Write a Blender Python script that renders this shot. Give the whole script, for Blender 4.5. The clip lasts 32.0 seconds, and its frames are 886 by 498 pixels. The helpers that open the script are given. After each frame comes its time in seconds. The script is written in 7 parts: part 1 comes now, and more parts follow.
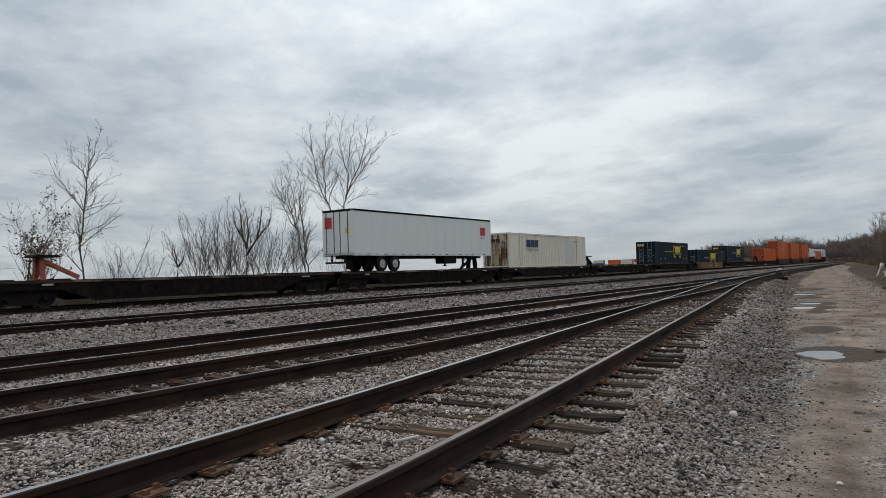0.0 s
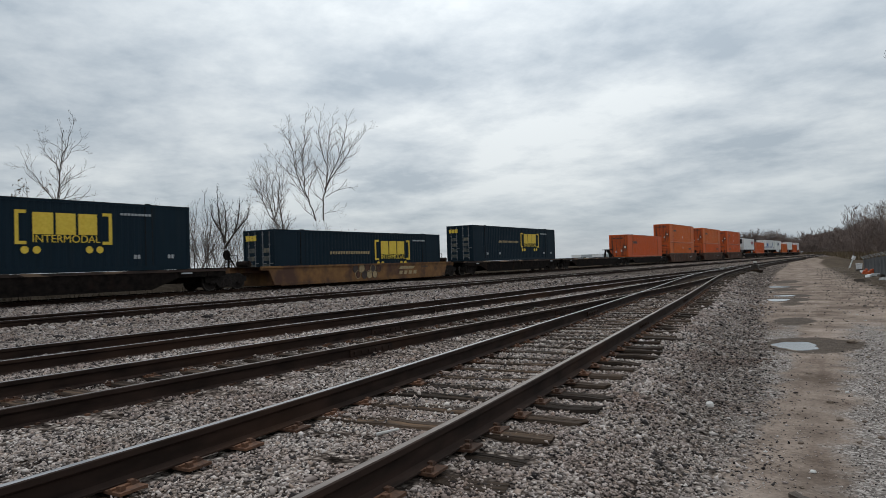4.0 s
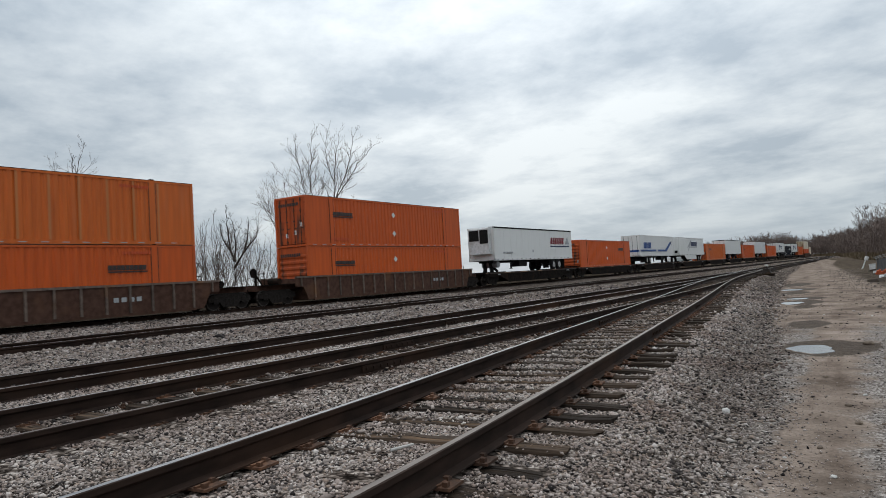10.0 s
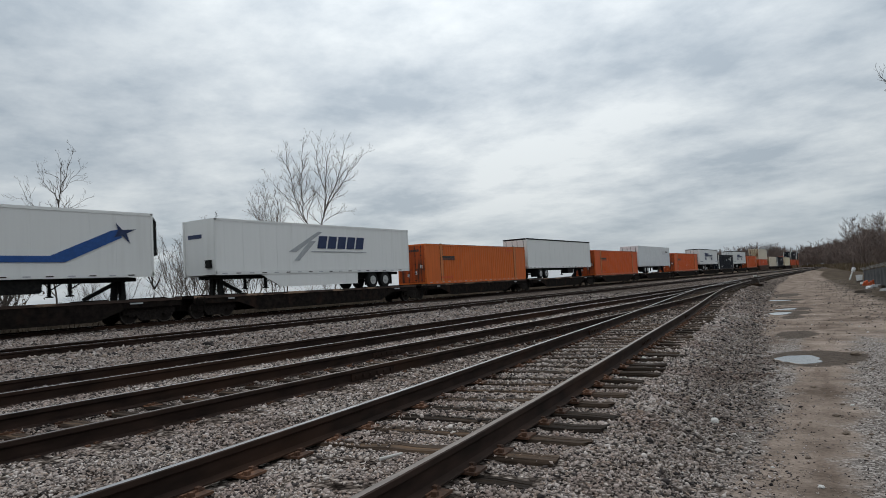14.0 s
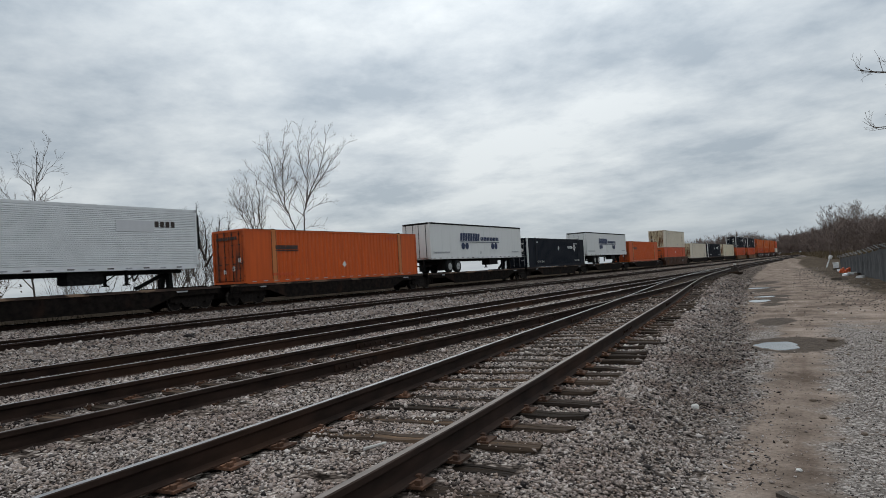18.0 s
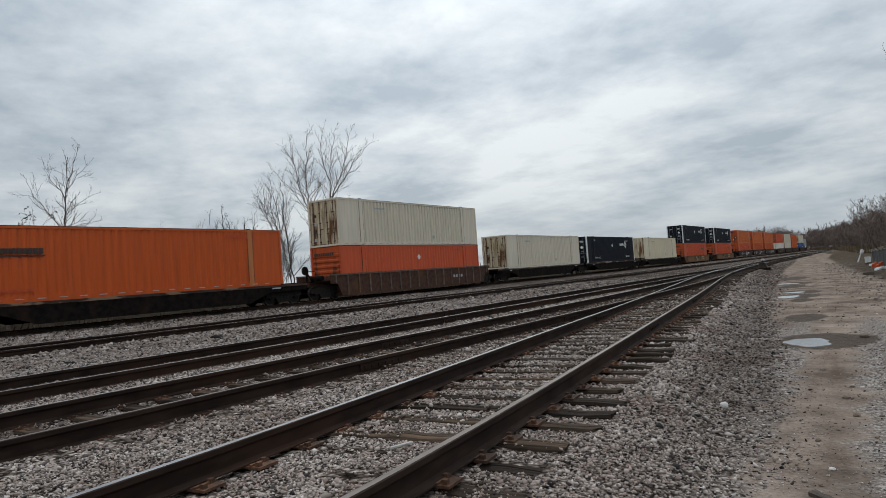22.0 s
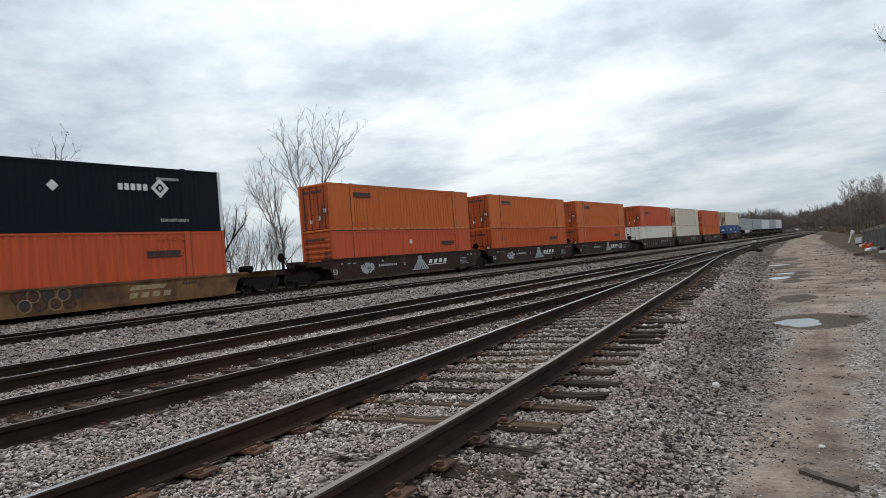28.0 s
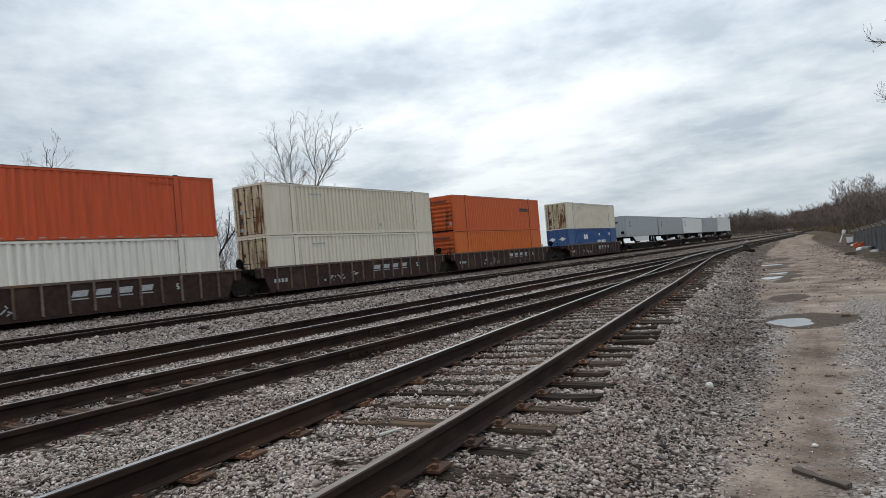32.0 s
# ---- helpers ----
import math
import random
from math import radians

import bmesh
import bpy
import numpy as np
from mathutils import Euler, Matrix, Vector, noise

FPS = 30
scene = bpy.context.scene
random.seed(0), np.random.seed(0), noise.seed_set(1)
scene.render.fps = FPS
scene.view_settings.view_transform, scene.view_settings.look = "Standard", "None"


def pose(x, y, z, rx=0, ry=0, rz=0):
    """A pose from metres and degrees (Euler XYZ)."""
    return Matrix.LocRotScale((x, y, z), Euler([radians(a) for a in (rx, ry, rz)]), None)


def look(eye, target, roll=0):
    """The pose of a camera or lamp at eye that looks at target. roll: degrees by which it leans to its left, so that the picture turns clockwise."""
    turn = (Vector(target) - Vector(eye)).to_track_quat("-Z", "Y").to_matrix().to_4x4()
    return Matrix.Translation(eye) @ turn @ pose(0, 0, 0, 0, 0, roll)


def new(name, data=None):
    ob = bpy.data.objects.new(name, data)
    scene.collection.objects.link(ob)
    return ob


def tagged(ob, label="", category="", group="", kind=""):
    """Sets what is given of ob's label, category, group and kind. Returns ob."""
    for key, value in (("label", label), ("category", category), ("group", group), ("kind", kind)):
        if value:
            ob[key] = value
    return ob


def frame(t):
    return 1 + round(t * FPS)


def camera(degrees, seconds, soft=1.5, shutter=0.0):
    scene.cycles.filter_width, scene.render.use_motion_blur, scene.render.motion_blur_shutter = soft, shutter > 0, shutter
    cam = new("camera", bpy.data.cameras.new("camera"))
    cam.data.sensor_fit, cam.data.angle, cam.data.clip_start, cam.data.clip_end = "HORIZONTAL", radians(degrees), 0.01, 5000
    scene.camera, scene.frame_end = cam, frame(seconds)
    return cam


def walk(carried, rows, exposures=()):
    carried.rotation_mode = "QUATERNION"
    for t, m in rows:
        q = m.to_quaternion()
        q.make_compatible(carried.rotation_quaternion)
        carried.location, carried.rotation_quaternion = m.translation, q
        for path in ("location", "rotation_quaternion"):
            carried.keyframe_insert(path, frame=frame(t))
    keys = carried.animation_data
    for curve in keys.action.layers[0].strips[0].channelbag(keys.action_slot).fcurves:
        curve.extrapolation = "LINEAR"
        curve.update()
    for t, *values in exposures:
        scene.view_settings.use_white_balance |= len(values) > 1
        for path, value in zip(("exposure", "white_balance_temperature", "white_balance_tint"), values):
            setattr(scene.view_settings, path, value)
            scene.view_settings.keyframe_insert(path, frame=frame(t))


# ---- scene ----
# The camera stands on the gravel beside a yard track and pans a little by hand.
cam = camera(67.36, 32.0, soft=0.6, shutter=0.08)
walk(cam, [
    (0, pose(0.001, -0.010, 1.101, 91.76, 1.56, 34.93)),
    (0.5, pose(-0.005, -0.005, 1.101, 91.72, 1.71, 34.74)),
    (1, pose(-0.006, -0.004, 1.099, 91.77, 1.83, 34.58)),
    (1.5, pose(-0.001, -0.009, 1.098, 91.78, 1.72, 34.33)),
    (2, pose(-0.003, -0.011, 1.098, 91.66, 1.05, 34.09)),
    (2.5, pose(-0.008, -0.006, 1.096, 91.52, 0.77, 33.88)),
    (3, pose(-0.006, 0.004, 1.097, 91.40, 2.13, 33.67)),
    (3.5, pose(-0.008, 0.005, 1.095, 91.16, 1.61, 33.41)),
    (5.5, pose(0.004, -0.004, 1.099, 91.22, 2.21, 32.51)),
    (6, pose(-0.001, -0.001, 1.097, 91.32, 2.29, 32.72)),
    (6.5, pose(-0.003, 0.003, 1.094, 91.38, 2.66, 32.88)),
    (7, pose(0.002, -0.005, 1.095, 91.30, 1.96, 32.79)),
    (7.5, pose(-0.002, 0.003, 1.101, 91.05, 1.47, 32.66)),
    (8, pose(-0.007, 0.002, 1.104, 91.09, 1.71, 33.02)),
    (8.5, pose(-0.010, 0.007, 1.104, 91.20, 1.96, 33.40)),
    (9, pose(-0.006, 0.005, 1.099, 91.45, 2.53, 34.10)),
    (9.5, pose(-0.008, 0.008, 1.099, 92.00, 3.18, 34.10)),
    (10, pose(-0.003, -0.000, 1.100, 92.28, 3.33, 34.03)),
    (10.5, pose(-0.000, -0.001, 1.100, 92.56, 3.07, 33.94)),
    (11, pose(-0.002, -0.006, 1.100, 92.70, 3.04, 33.83)),
    (11.5, pose(-0.004, -0.001, 1.099, 92.85, 2.80, 33.76)),
    (12, pose(-0.003, -0.003, 1.100, 92.98, 2.91, 33.73)),
    (12.5, pose(0.000, -0.001, 1.101, 93.10, 2.99, 33.70)),
    (13, pose(0.000, -0.000, 1.096, 93.12, 3.23, 33.59)),
    (13.5, pose(-0.005, 0.009, 1.100, 93.01, 3.41, 33.40)),
    (14, pose(-0.003, 0.003, 1.098, 92.97, 2.99, 33.21)),
    (14.5, pose(-0.002, -0.003, 1.096, 92.99, 2.96, 33.05)),
    (16.5, pose(-0.006, 0.008, 1.091, 92.67, 3.18, 32.37)),
    (17, pose(-0.007, 0.008, 1.092, 92.46, 3.10, 32.21)),
    (17.5, pose(-0.005, 0.008, 1.095, 92.25, 3.53, 32.04)),
    (18, pose(-0.006, 0.012, 1.092, 92.05, 3.37, 31.76)),
    (18.5, pose(-0.005, 0.016, 1.094, 91.95, 3.97, 31.61)),
    (19, pose(-0.007, 0.021, 1.095, 91.89, 3.75, 31.53)),
    (19.5, pose(-0.012, 0.022, 1.094, 91.88, 4.11, 31.76)),
    (20, pose(-0.008, 0.015, 1.094, 91.82, 3.96, 31.83)),
    (20.5, pose(-0.008, 0.012, 1.094, 91.85, 4.16, 32.16)),
    (21, pose(-0.004, 0.003, 1.094, 91.89, 4.16, 32.58)),
    (21.5, pose(-0.004, 0.001, 1.093, 91.97, 4.21, 33.07)),
    (22, pose(-0.008, 0.005, 1.095, 92.10, 4.01, 33.77)),
    (22.5, pose(-0.007, 0.006, 1.094, 92.39, 4.15, 34.10)),
    (23, pose(-0.009, 0.001, 1.091, 92.49, 4.14, 34.33)),
    (23.5, pose(-0.004, -0.001, 1.091, 92.41, 4.42, 34.41)),
    (24, pose(-0.004, 0.000, 1.093, 92.27, 4.78, 34.40)),
    (24.5, pose(-0.005, 0.005, 1.090, 92.18, 4.67, 34.32)),
    (25, pose(-0.008, 0.009, 1.088, 92.11, 4.32, 34.18)),
    (25.5, pose(-0.006, -0.000, 1.087, 91.90, 4.27, 34.06)),
    (27.5, pose(-0.008, 0.017, 1.086, 90.91, 4.53, 33.36)),
    (28, pose(-0.009, 0.013, 1.087, 90.73, 4.53, 33.19)),
    (28.5, pose(-0.007, 0.011, 1.091, 90.67, 4.43, 33.18)),
    (29, pose(-0.004, 0.010, 1.091, 90.75, 4.47, 33.12)),
    (29.5, pose(-0.003, 0.008, 1.091, 90.86, 4.75, 33.09)),
    (30, pose(-0.002, 0.002, 1.089, 90.86, 4.78, 32.86)),
    (30.5, pose(-0.002, 0.003, 1.089, 90.90, 4.94, 32.79)),
    (31, pose(-0.004, 0.012, 1.089, 90.88, 4.97, 32.72)),
    (31.5, pose(-0.002, 0.009, 1.089, 90.89, 5.00, 32.63)),
    (32, pose(-0.003, 0.008, 1.089, 90.91, 4.99, 32.66)),
], exposures=((0.0, 0.0), (4.5, 0.05), (6.0, 0.04), (9.0, 0.22), (11.0, 0.08), (13.0, 0.0), (19.0, 0.0), (23.0, 0.06), (25.5, 0.12), (28.0, 0.35), (30.0, 0.36), (32.0, 0.34)))

# ---- world and light: a bright overcast afternoon ----
SUN_WAY = Vector((-0.38, 0.74, 0.56)).normalized()
world = bpy.data.worlds.new("sky")
scene.world = world
world.use_nodes = True
wt = world.node_tree
wt.nodes.clear()


def wnode(kind, **values):
    n = wt.nodes.new(kind)
    for key, value in values.items():
        n.inputs[int(key[1:])].default_value = value
    return n


def wmath(op, a, b=None, clamp=False):
    n = wt.nodes.new("ShaderNodeMath")
    n.operation, n.use_clamp = op, clamp
    for i, v in enumerate((a, b)):
        if v is None:
            continue
        if isinstance(v, (int, float)):
            n.inputs[i].default_value = v
        else:
            wt.links.new(v, n.inputs[i])
    return n.outputs[0]


sky = wt.nodes.new("ShaderNodeTexSky")
sky.sky_type, sky.sun_disc = "NISHITA", False
sky.sun_elevation, sky.sun_rotation = math.asin(SUN_WAY.z), math.atan2(SUN_WAY.x, SUN_WAY.y)
coord = wt.nodes.new("ShaderNodeTexCoord")
split = wt.nodes.new("ShaderNodeSeparateXYZ")
wt.links.new(coord.outputs["Generated"], split.inputs[0])
height = wmath("MAXIMUM", split.outputs[2], 0.0)
deck = wmath("ADD", height, 0.17)
flat = wt.nodes.new("ShaderNodeCombineXYZ")
wt.links.new(wmath("DIVIDE", split.outputs[0], deck), flat.inputs[0])
wt.links.new(wmath("DIVIDE", split.outputs[1], deck), flat.inputs[1])


def cloud_layer(scale, detail, rough, distort, shift, stretch=(1, 1, 1), turn=0.0):
    m = wt.nodes.new("ShaderNodeMapping")
    m.inputs["Location"].default_value = shift
    m.inputs["Rotation"].default_value = (0, 0, radians(turn))
    m.inputs["Scale"].default_value = stretch
    wt.links.new(flat.outputs[0], m.inputs[0])
    n = wt.nodes.new("ShaderNodeTexNoise")
    n.inputs["Scale"].default_value, n.inputs["Detail"].default_value = scale, detail
    n.inputs["Roughness"].default_value, n.inputs["Distortion"].default_value = rough, distort
    wt.links.new(m.outputs[0], n.inputs["Vector"])
    return n.outputs[0]


big = cloud_layer(0.55, 3.0, 0.5, 0.2, (2.3, 0.98, 0), (1.0, 0.9, 1), 20)
banks = cloud_layer(1.15, 7.0, 0.56, 0.12, (10.26, 10.34, 2), (1.0, 1.0, 1), 20)
fine = cloud_layer(2.6, 9.0, 0.6, 0.1, (10.52, 5.66, 3), (1.0, 1.0, 1), 20)
cover = wmath("ADD", wmath("ADD", wmath("MULTIPLY", big, 0.33), wmath("MULTIPLY", banks, 0.37)), wmath("MULTIPLY", fine, 0.3))
shade = wt.nodes.new("ShaderNodeValToRGB")
shade.color_ramp.elements[0].position, shade.color_ramp.elements[0].color = 0.415, (0.475, 0.555, 0.632, 1)
shade.color_ramp.elements[1].position, shade.color_ramp.elements[1].color = 0.56, (0.895, 0.955, 0.985, 1)
shade.color_ramp.elements.new(0.48).color = (0.665, 0.737, 0.797, 1)
wt.links.new(cover, shade.inputs[0])
# thin blue gaps low over the horizon
low = wmath("MULTIPLY", wmath("SUBTRACT", 1.0, wmath("MULTIPLY", height, 8.0), True), wmath("ADD", wmath("MULTIPLY", split.outputs[0], 0.65), 1.0, True))
haze = wt.nodes.new("ShaderNodeMix")
haze.data_type = "RGBA"
wt.links.new(wmath("MULTIPLY", low, 0.85), haze.inputs[0])
wt.links.new(shade.outputs[0], haze.inputs[6])
haze.inputs[7].default_value = (0.42, 0.525, 0.63, 1)
back = wt.nodes.new("ShaderNodeBackground")
wt.links.new(haze.outputs[2], back.inputs[0])
# the hidden sun makes the cloud brighter round it, and the zenith outshines the horizon
aim = wt.nodes.new("ShaderNodeVectorMath")
aim.operation = "DOT_PRODUCT"
wt.links.new(coord.outputs["Generated"], aim.inputs[0])
aim.inputs[1].default_value = SUN_WAY
glow = wmath("POWER", wmath("MAXIMUM", aim.outputs["Value"], 0.0), 8.0)
zenith = wmath("MULTIPLY", wmath("MULTIPLY", height, height), 1.3)
wt.links.new(wmath("ADD", wmath("ADD", wmath("MULTIPLY", glow, 0.33), 0.695), zenith), back.inputs[1])
clear = wt.nodes.new("ShaderNodeBackground")
wt.links.new(sky.outputs[0], clear.inputs[0])
clear.inputs[1].default_value = 0.05
both = wt.nodes.new("ShaderNodeMixShader")
both.inputs[0].default_value = 0.9
wt.links.new(clear.outputs[0], both.inputs[1])
wt.links.new(back.outputs[0], both.inputs[2])
out = wt.nodes.new("ShaderNodeOutputWorld")
wt.links.new(both.outputs[0], out.inputs[0])

sun_data = bpy.data.lights.new("sun", "SUN")
sun_data.energy, sun_data.angle, sun_data.color = 0.5, radians(40), (1.0, 0.96, 0.9)
sun = new("sun", sun_data)
sun.matrix_world = look(SUN_WAY * 60, (0, 0, 0))

# ---- materials ----
MATS = {}


def surf(name, c1, c2, scale=6.0, rough=0.7, metal=0.0, bump=0.2, stain=None, stretch=(1, 1, 1), stain_scale=0.8,
         stain_at=(0.55, 0.72), vary=0.0, spread=(0.35, 0.65), bump_dist=0.01):
    """A surface with grain between two colours, stains at a larger scale, and fine relief."""
    if name in MATS:
        return MATS[name]
    m = bpy.data.materials.new(name)
    m.use_nodes = True
    nt = m.node_tree
    b = nt.nodes["Principled BSDF"]
    tc = nt.nodes.new("ShaderNodeTexCoord")
    mp = nt.nodes.new("ShaderNodeMapping")
    mp.inputs["Scale"].default_value = stretch
    nt.links.new(tc.outputs["Object"], mp.inputs[0])
    n = nt.nodes.new("ShaderNodeTexNoise")
    n.inputs["Scale"].default_value, n.inputs["Detail"].default_value = scale, 6
    nt.links.new(mp.outputs[0], n.inputs["Vector"])
    r = nt.nodes.new("ShaderNodeValToRGB")
    r.color_ramp.elements[0].position, r.color_ramp.elements[1].position = spread
    r.color_ramp.elements[0].color, r.color_ramp.elements[1].color = (*c1, 1), (*c2, 1)
    nt.links.new(n.outputs[0], r.inputs[0])
    col = r.outputs[0]
    n2 = nt.nodes.new("ShaderNodeTexNoise")
    n2.inputs["Scale"].default_value, n2.inputs["Detail"].default_value = stain_scale, 5
    nt.links.new(mp.outputs[0], n2.inputs["Vector"])
    if stain:
        rr = nt.nodes.new("ShaderNodeMapRange")
        rr.inputs[1].default_value, rr.inputs[2].default_value = stain_at
        nt.links.new(n2.outputs[0], rr.inputs[0])
        mx = nt.nodes.new("ShaderNodeMix")
        mx.data_type = "RGBA"
        nt.links.new(rr.outputs[0], mx.inputs[0])
        nt.links.new(col, mx.inputs[6])
        mx.inputs[7].default_value = (*stain, 1)
        col = mx.outputs[2]
    if vary:
        oi = nt.nodes.new("ShaderNodeObjectInfo")
        mr = nt.nodes.new("ShaderNodeMapRange")
        mr.inputs[3].default_value, mr.inputs[4].default_value = 1 - vary, 1 + vary
        nt.links.new(oi.outputs["Random"], mr.inputs[0])
        hs = nt.nodes.new("ShaderNodeHueSaturation")
        nt.links.new(mr.outputs[0], hs.inputs["Value"])
        nt.links.new(col, hs.inputs["Color"])
        col = hs.outputs[0]
    nt.links.new(col, b.inputs["Base Color"])
    rg = nt.nodes.new("ShaderNodeMapRange")
    rg.inputs[3].default_value, rg.inputs[4].default_value = max(0.02, rough - 0.1), min(1, rough + 0.1)
    nt.links.new(n2.outputs[0], rg.inputs[0])
    nt.links.new(rg.outputs[0], b.inputs["Roughness"])
    b.inputs["Metallic"].default_value = metal
    b.inputs["Specular IOR Level"].default_value = 0.35
    if bump:
        bp = nt.nodes.new("ShaderNodeBump")
        bp.inputs["Strength"].default_value, bp.inputs["Distance"].default_value = bump, bump_dist
        nt.links.new(n.outputs[0], bp.inputs["Height"])
        nt.links.new(bp.outputs[0], b.inputs["Normal"])
    MATS[name] = m
    return m


def paint(name, c, dirt=(0.12, 0.09, 0.07), k=0.85, rough=0.5):
    """Weathered vehicle paint with streaks that run down."""
    c1 = tuple(v * k for v in c)
    return surf(name, c1, c, 3.0, rough, 0.0, 0.05, tuple(0.55 * v + 0.45 * d for v, d in zip(c, dirt)), (1.6, 1.6, 0.12), 1.6, (0.58, 0.82), 0.05)


ORANGE = paint("orange_paint", (0.56, 0.088, 0.008), (0.16, 0.06, 0.03), 0.8)
ORANGE_RED = paint("red_orange_paint", (0.56, 0.082, 0.022), (0.2, 0.06, 0.03), 0.78)
ORANGE_PALE = paint("faded_orange_paint", (0.58, 0.12, 0.014), (0.3, 0.14, 0.08), 0.8)
CREAM = paint("cream_paint", (0.73, 0.665, 0.56), (0.34, 0.22, 0.1))
CREAM_YELLOW = paint("yellowed_cream_paint", (0.69, 0.61, 0.45), (0.34, 0.22, 0.1))
TAN = paint("tan_paint", (0.66, 0.59, 0.475), (0.34, 0.22, 0.1))
WHITE = paint("white_paint", (0.68, 0.68, 0.665), (0.5, 0.49, 0.46), 0.975)
PATCH = paint("pale_grey_paint", (0.56, 0.56, 0.575), (0.4, 0.4, 0.4), 0.96)
SILVER = surf("ribbed_aluminium", (0.66, 0.67, 0.675), (0.72, 0.73, 0.735), 2, 0.5, 0.15, 0.03)
GREY = paint("grey_paint", (0.36, 0.38, 0.39), (0.2, 0.18, 0.16))
NAVY = paint("dark_blue_paint", (0.006, 0.0084, 0.0145), (0.02, 0.02, 0.02), rough=0.6)
TEAL = paint("blue_green_paint", (0.006, 0.0165, 0.026), (0.02, 0.025, 0.025), rough=0.6)
TEAL_WORN = surf("scuffed_blue_green_paint", (0.03, 0.036, 0.036), (0.09, 0.088, 0.075), 5, 0.7, 0, 0.1, (0.16, 0.14, 0.1), (1, 1, 1), 1.4, (0.56, 0.66))
BLUE = paint("mid_blue_paint", (0.03, 0.09, 0.25), (0.06, 0.06, 0.06))
DECAL_BLUE = surf("blue_decal", (0.009, 0.055, 0.2), (0.014, 0.07, 0.25), 8, 0.4, 0, 0)
DECAL_DARK = surf("dark_blue_decal", (0.009, 0.02, 0.066), (0.014, 0.028, 0.085), 8, 0.4, 0, 0)
DECAL_BLACK = surf("black_decal", (0.035, 0.022, 0.018), (0.05, 0.035, 0.03), 8, 0.5, 0, 0)
DECAL_YELLOW = surf("yellow_decal", (0.62, 0.42, 0.04), (0.7, 0.5, 0.06), 8, 0.5, 0, 0)
DECAL_WHITE = surf("white_decal", (0.6, 0.6, 0.58), (0.72, 0.72, 0.7), 8, 0.5, 0, 0)
DECAL_RED = surf("red_decal", (0.42, 0.03, 0.03), (0.5, 0.05, 0.04), 8, 0.5, 0, 0)
DECAL_TAN = surf("faded_tan_decal", (0.26, 0.19, 0.1), (0.36, 0.27, 0.15), 6, 0.7, 0, 0)
DECAL_GREY = surf("grey_decal", (0.3, 0.31, 0.32), (0.38, 0.39, 0.4), 8, 0.5, 0, 0)
CAR_BLACK = surf("black_car_steel", (0.007, 0.006, 0.0055), (0.017, 0.013, 0.011), 5, 0.85, 0.0, 0.2, (0.032, 0.018, 0.013), stain_at=(0.54, 0.72), vary=0.15)
ORANGE_WORN = paint("worn_orange_paint", (0.5, 0.17, 0.05), (0.5, 0.3, 0.2), 0.8)
ORANGE_RUST = surf("rusty_orange_paint", (0.36, 0.062, 0.012), (0.52, 0.085, 0.012), 3, 0.7, 0, 0.1, (0.09, 0.032, 0.018), (2, 2, 0.3), 1.5, (0.5, 0.68))
RUST_CREAM = surf("rusty_cream_paint", (0.42, 0.35, 0.24), (0.68, 0.62, 0.48), 3, 0.7, 0, 0.1, (0.12, 0.045, 0.018), (2, 2, 0.3), 1.6, (0.45, 0.6))
RUST_TAN = surf("rusty_tan_paint", (0.4, 0.32, 0.2), (0.6, 0.53, 0.38), 3, 0.7, 0, 0.1, (0.13, 0.055, 0.02), (2, 2, 0.3), 1.6, (0.47, 0.62))
IVORY = paint("ivory_paint", (0.74, 0.7, 0.628), (0.4, 0.34, 0.26))
DECAL_MAROON = surf("maroon_decal", (0.17, 0.012, 0.022), (0.22, 0.02, 0.03), 8, 0.5, 0, 0)
CAR_BROWN = surf("brown_car_steel", (0.06, 0.03, 0.021), (0.095, 0.05, 0.036), 4, 0.75, 0.1, 0.2, (0.12, 0.06, 0.035), vary=0.1)
RIB_STEEL = surf("worn_rib_steel", (0.085, 0.058, 0.046), (0.15, 0.11, 0.088), 4, 0.75, 0.1, 0.2, (0.16, 0.075, 0.035), vary=0.25)
CAR_MAROON = surf("dark_brown_car_steel", (0.032, 0.019, 0.0165), (0.052, 0.031, 0.026), 4, 0.75, 0.1, 0.2, (0.07, 0.045, 0.035), vary=0.1)
CAR_YELLOW = surf("rusty_yellow_car_steel", (0.14, 0.066, 0.024), (0.215, 0.105, 0.034), 2, 0.8, 0.0, 0.2, (0.075, 0.036, 0.022), stain_at=(0.45, 0.6), vary=0.08)
DECK_EDGE = surf("worn_deck_edge", (0.02, 0.0135, 0.0105), (0.062, 0.036, 0.026), 1.2, 0.85, 0.0, 0.2, (0.2, 0.13, 0.085), (1, 0.8, 3), 0.75, (0.54, 0.59), 0.25)
STEEL_DULL = surf("dull_grey_steel", (0.1, 0.105, 0.11), (0.2, 0.205, 0.21), 10, 0.6, 0.2, 0.1, (0.06, 0.04, 0.03))
TREAD = surf("worn_wheel_tread", (0.03, 0.025, 0.022), (0.075, 0.063, 0.055), 14, 0.55, 0.3, 0.1)
RED_HITCH = surf("faded_red_steel", (0.28, 0.06, 0.035), (0.36, 0.09, 0.05), 6, 0.7, 0.1, 0.2, (0.1, 0.05, 0.035))
WHEEL = surf("wheel_steel", (0.011, 0.009, 0.008), (0.028, 0.022, 0.019), 12, 0.75, 0.0, 0.2)
TYRE = surf("tyre_rubber", (0.009, 0.009, 0.009), (0.02, 0.02, 0.02), 14, 0.9, 0, 0.3)
RIM = surf("pale_wheel_rim", (0.3, 0.3, 0.3), (0.44, 0.44, 0.43), 10, 0.45, 0.2, 0.1)
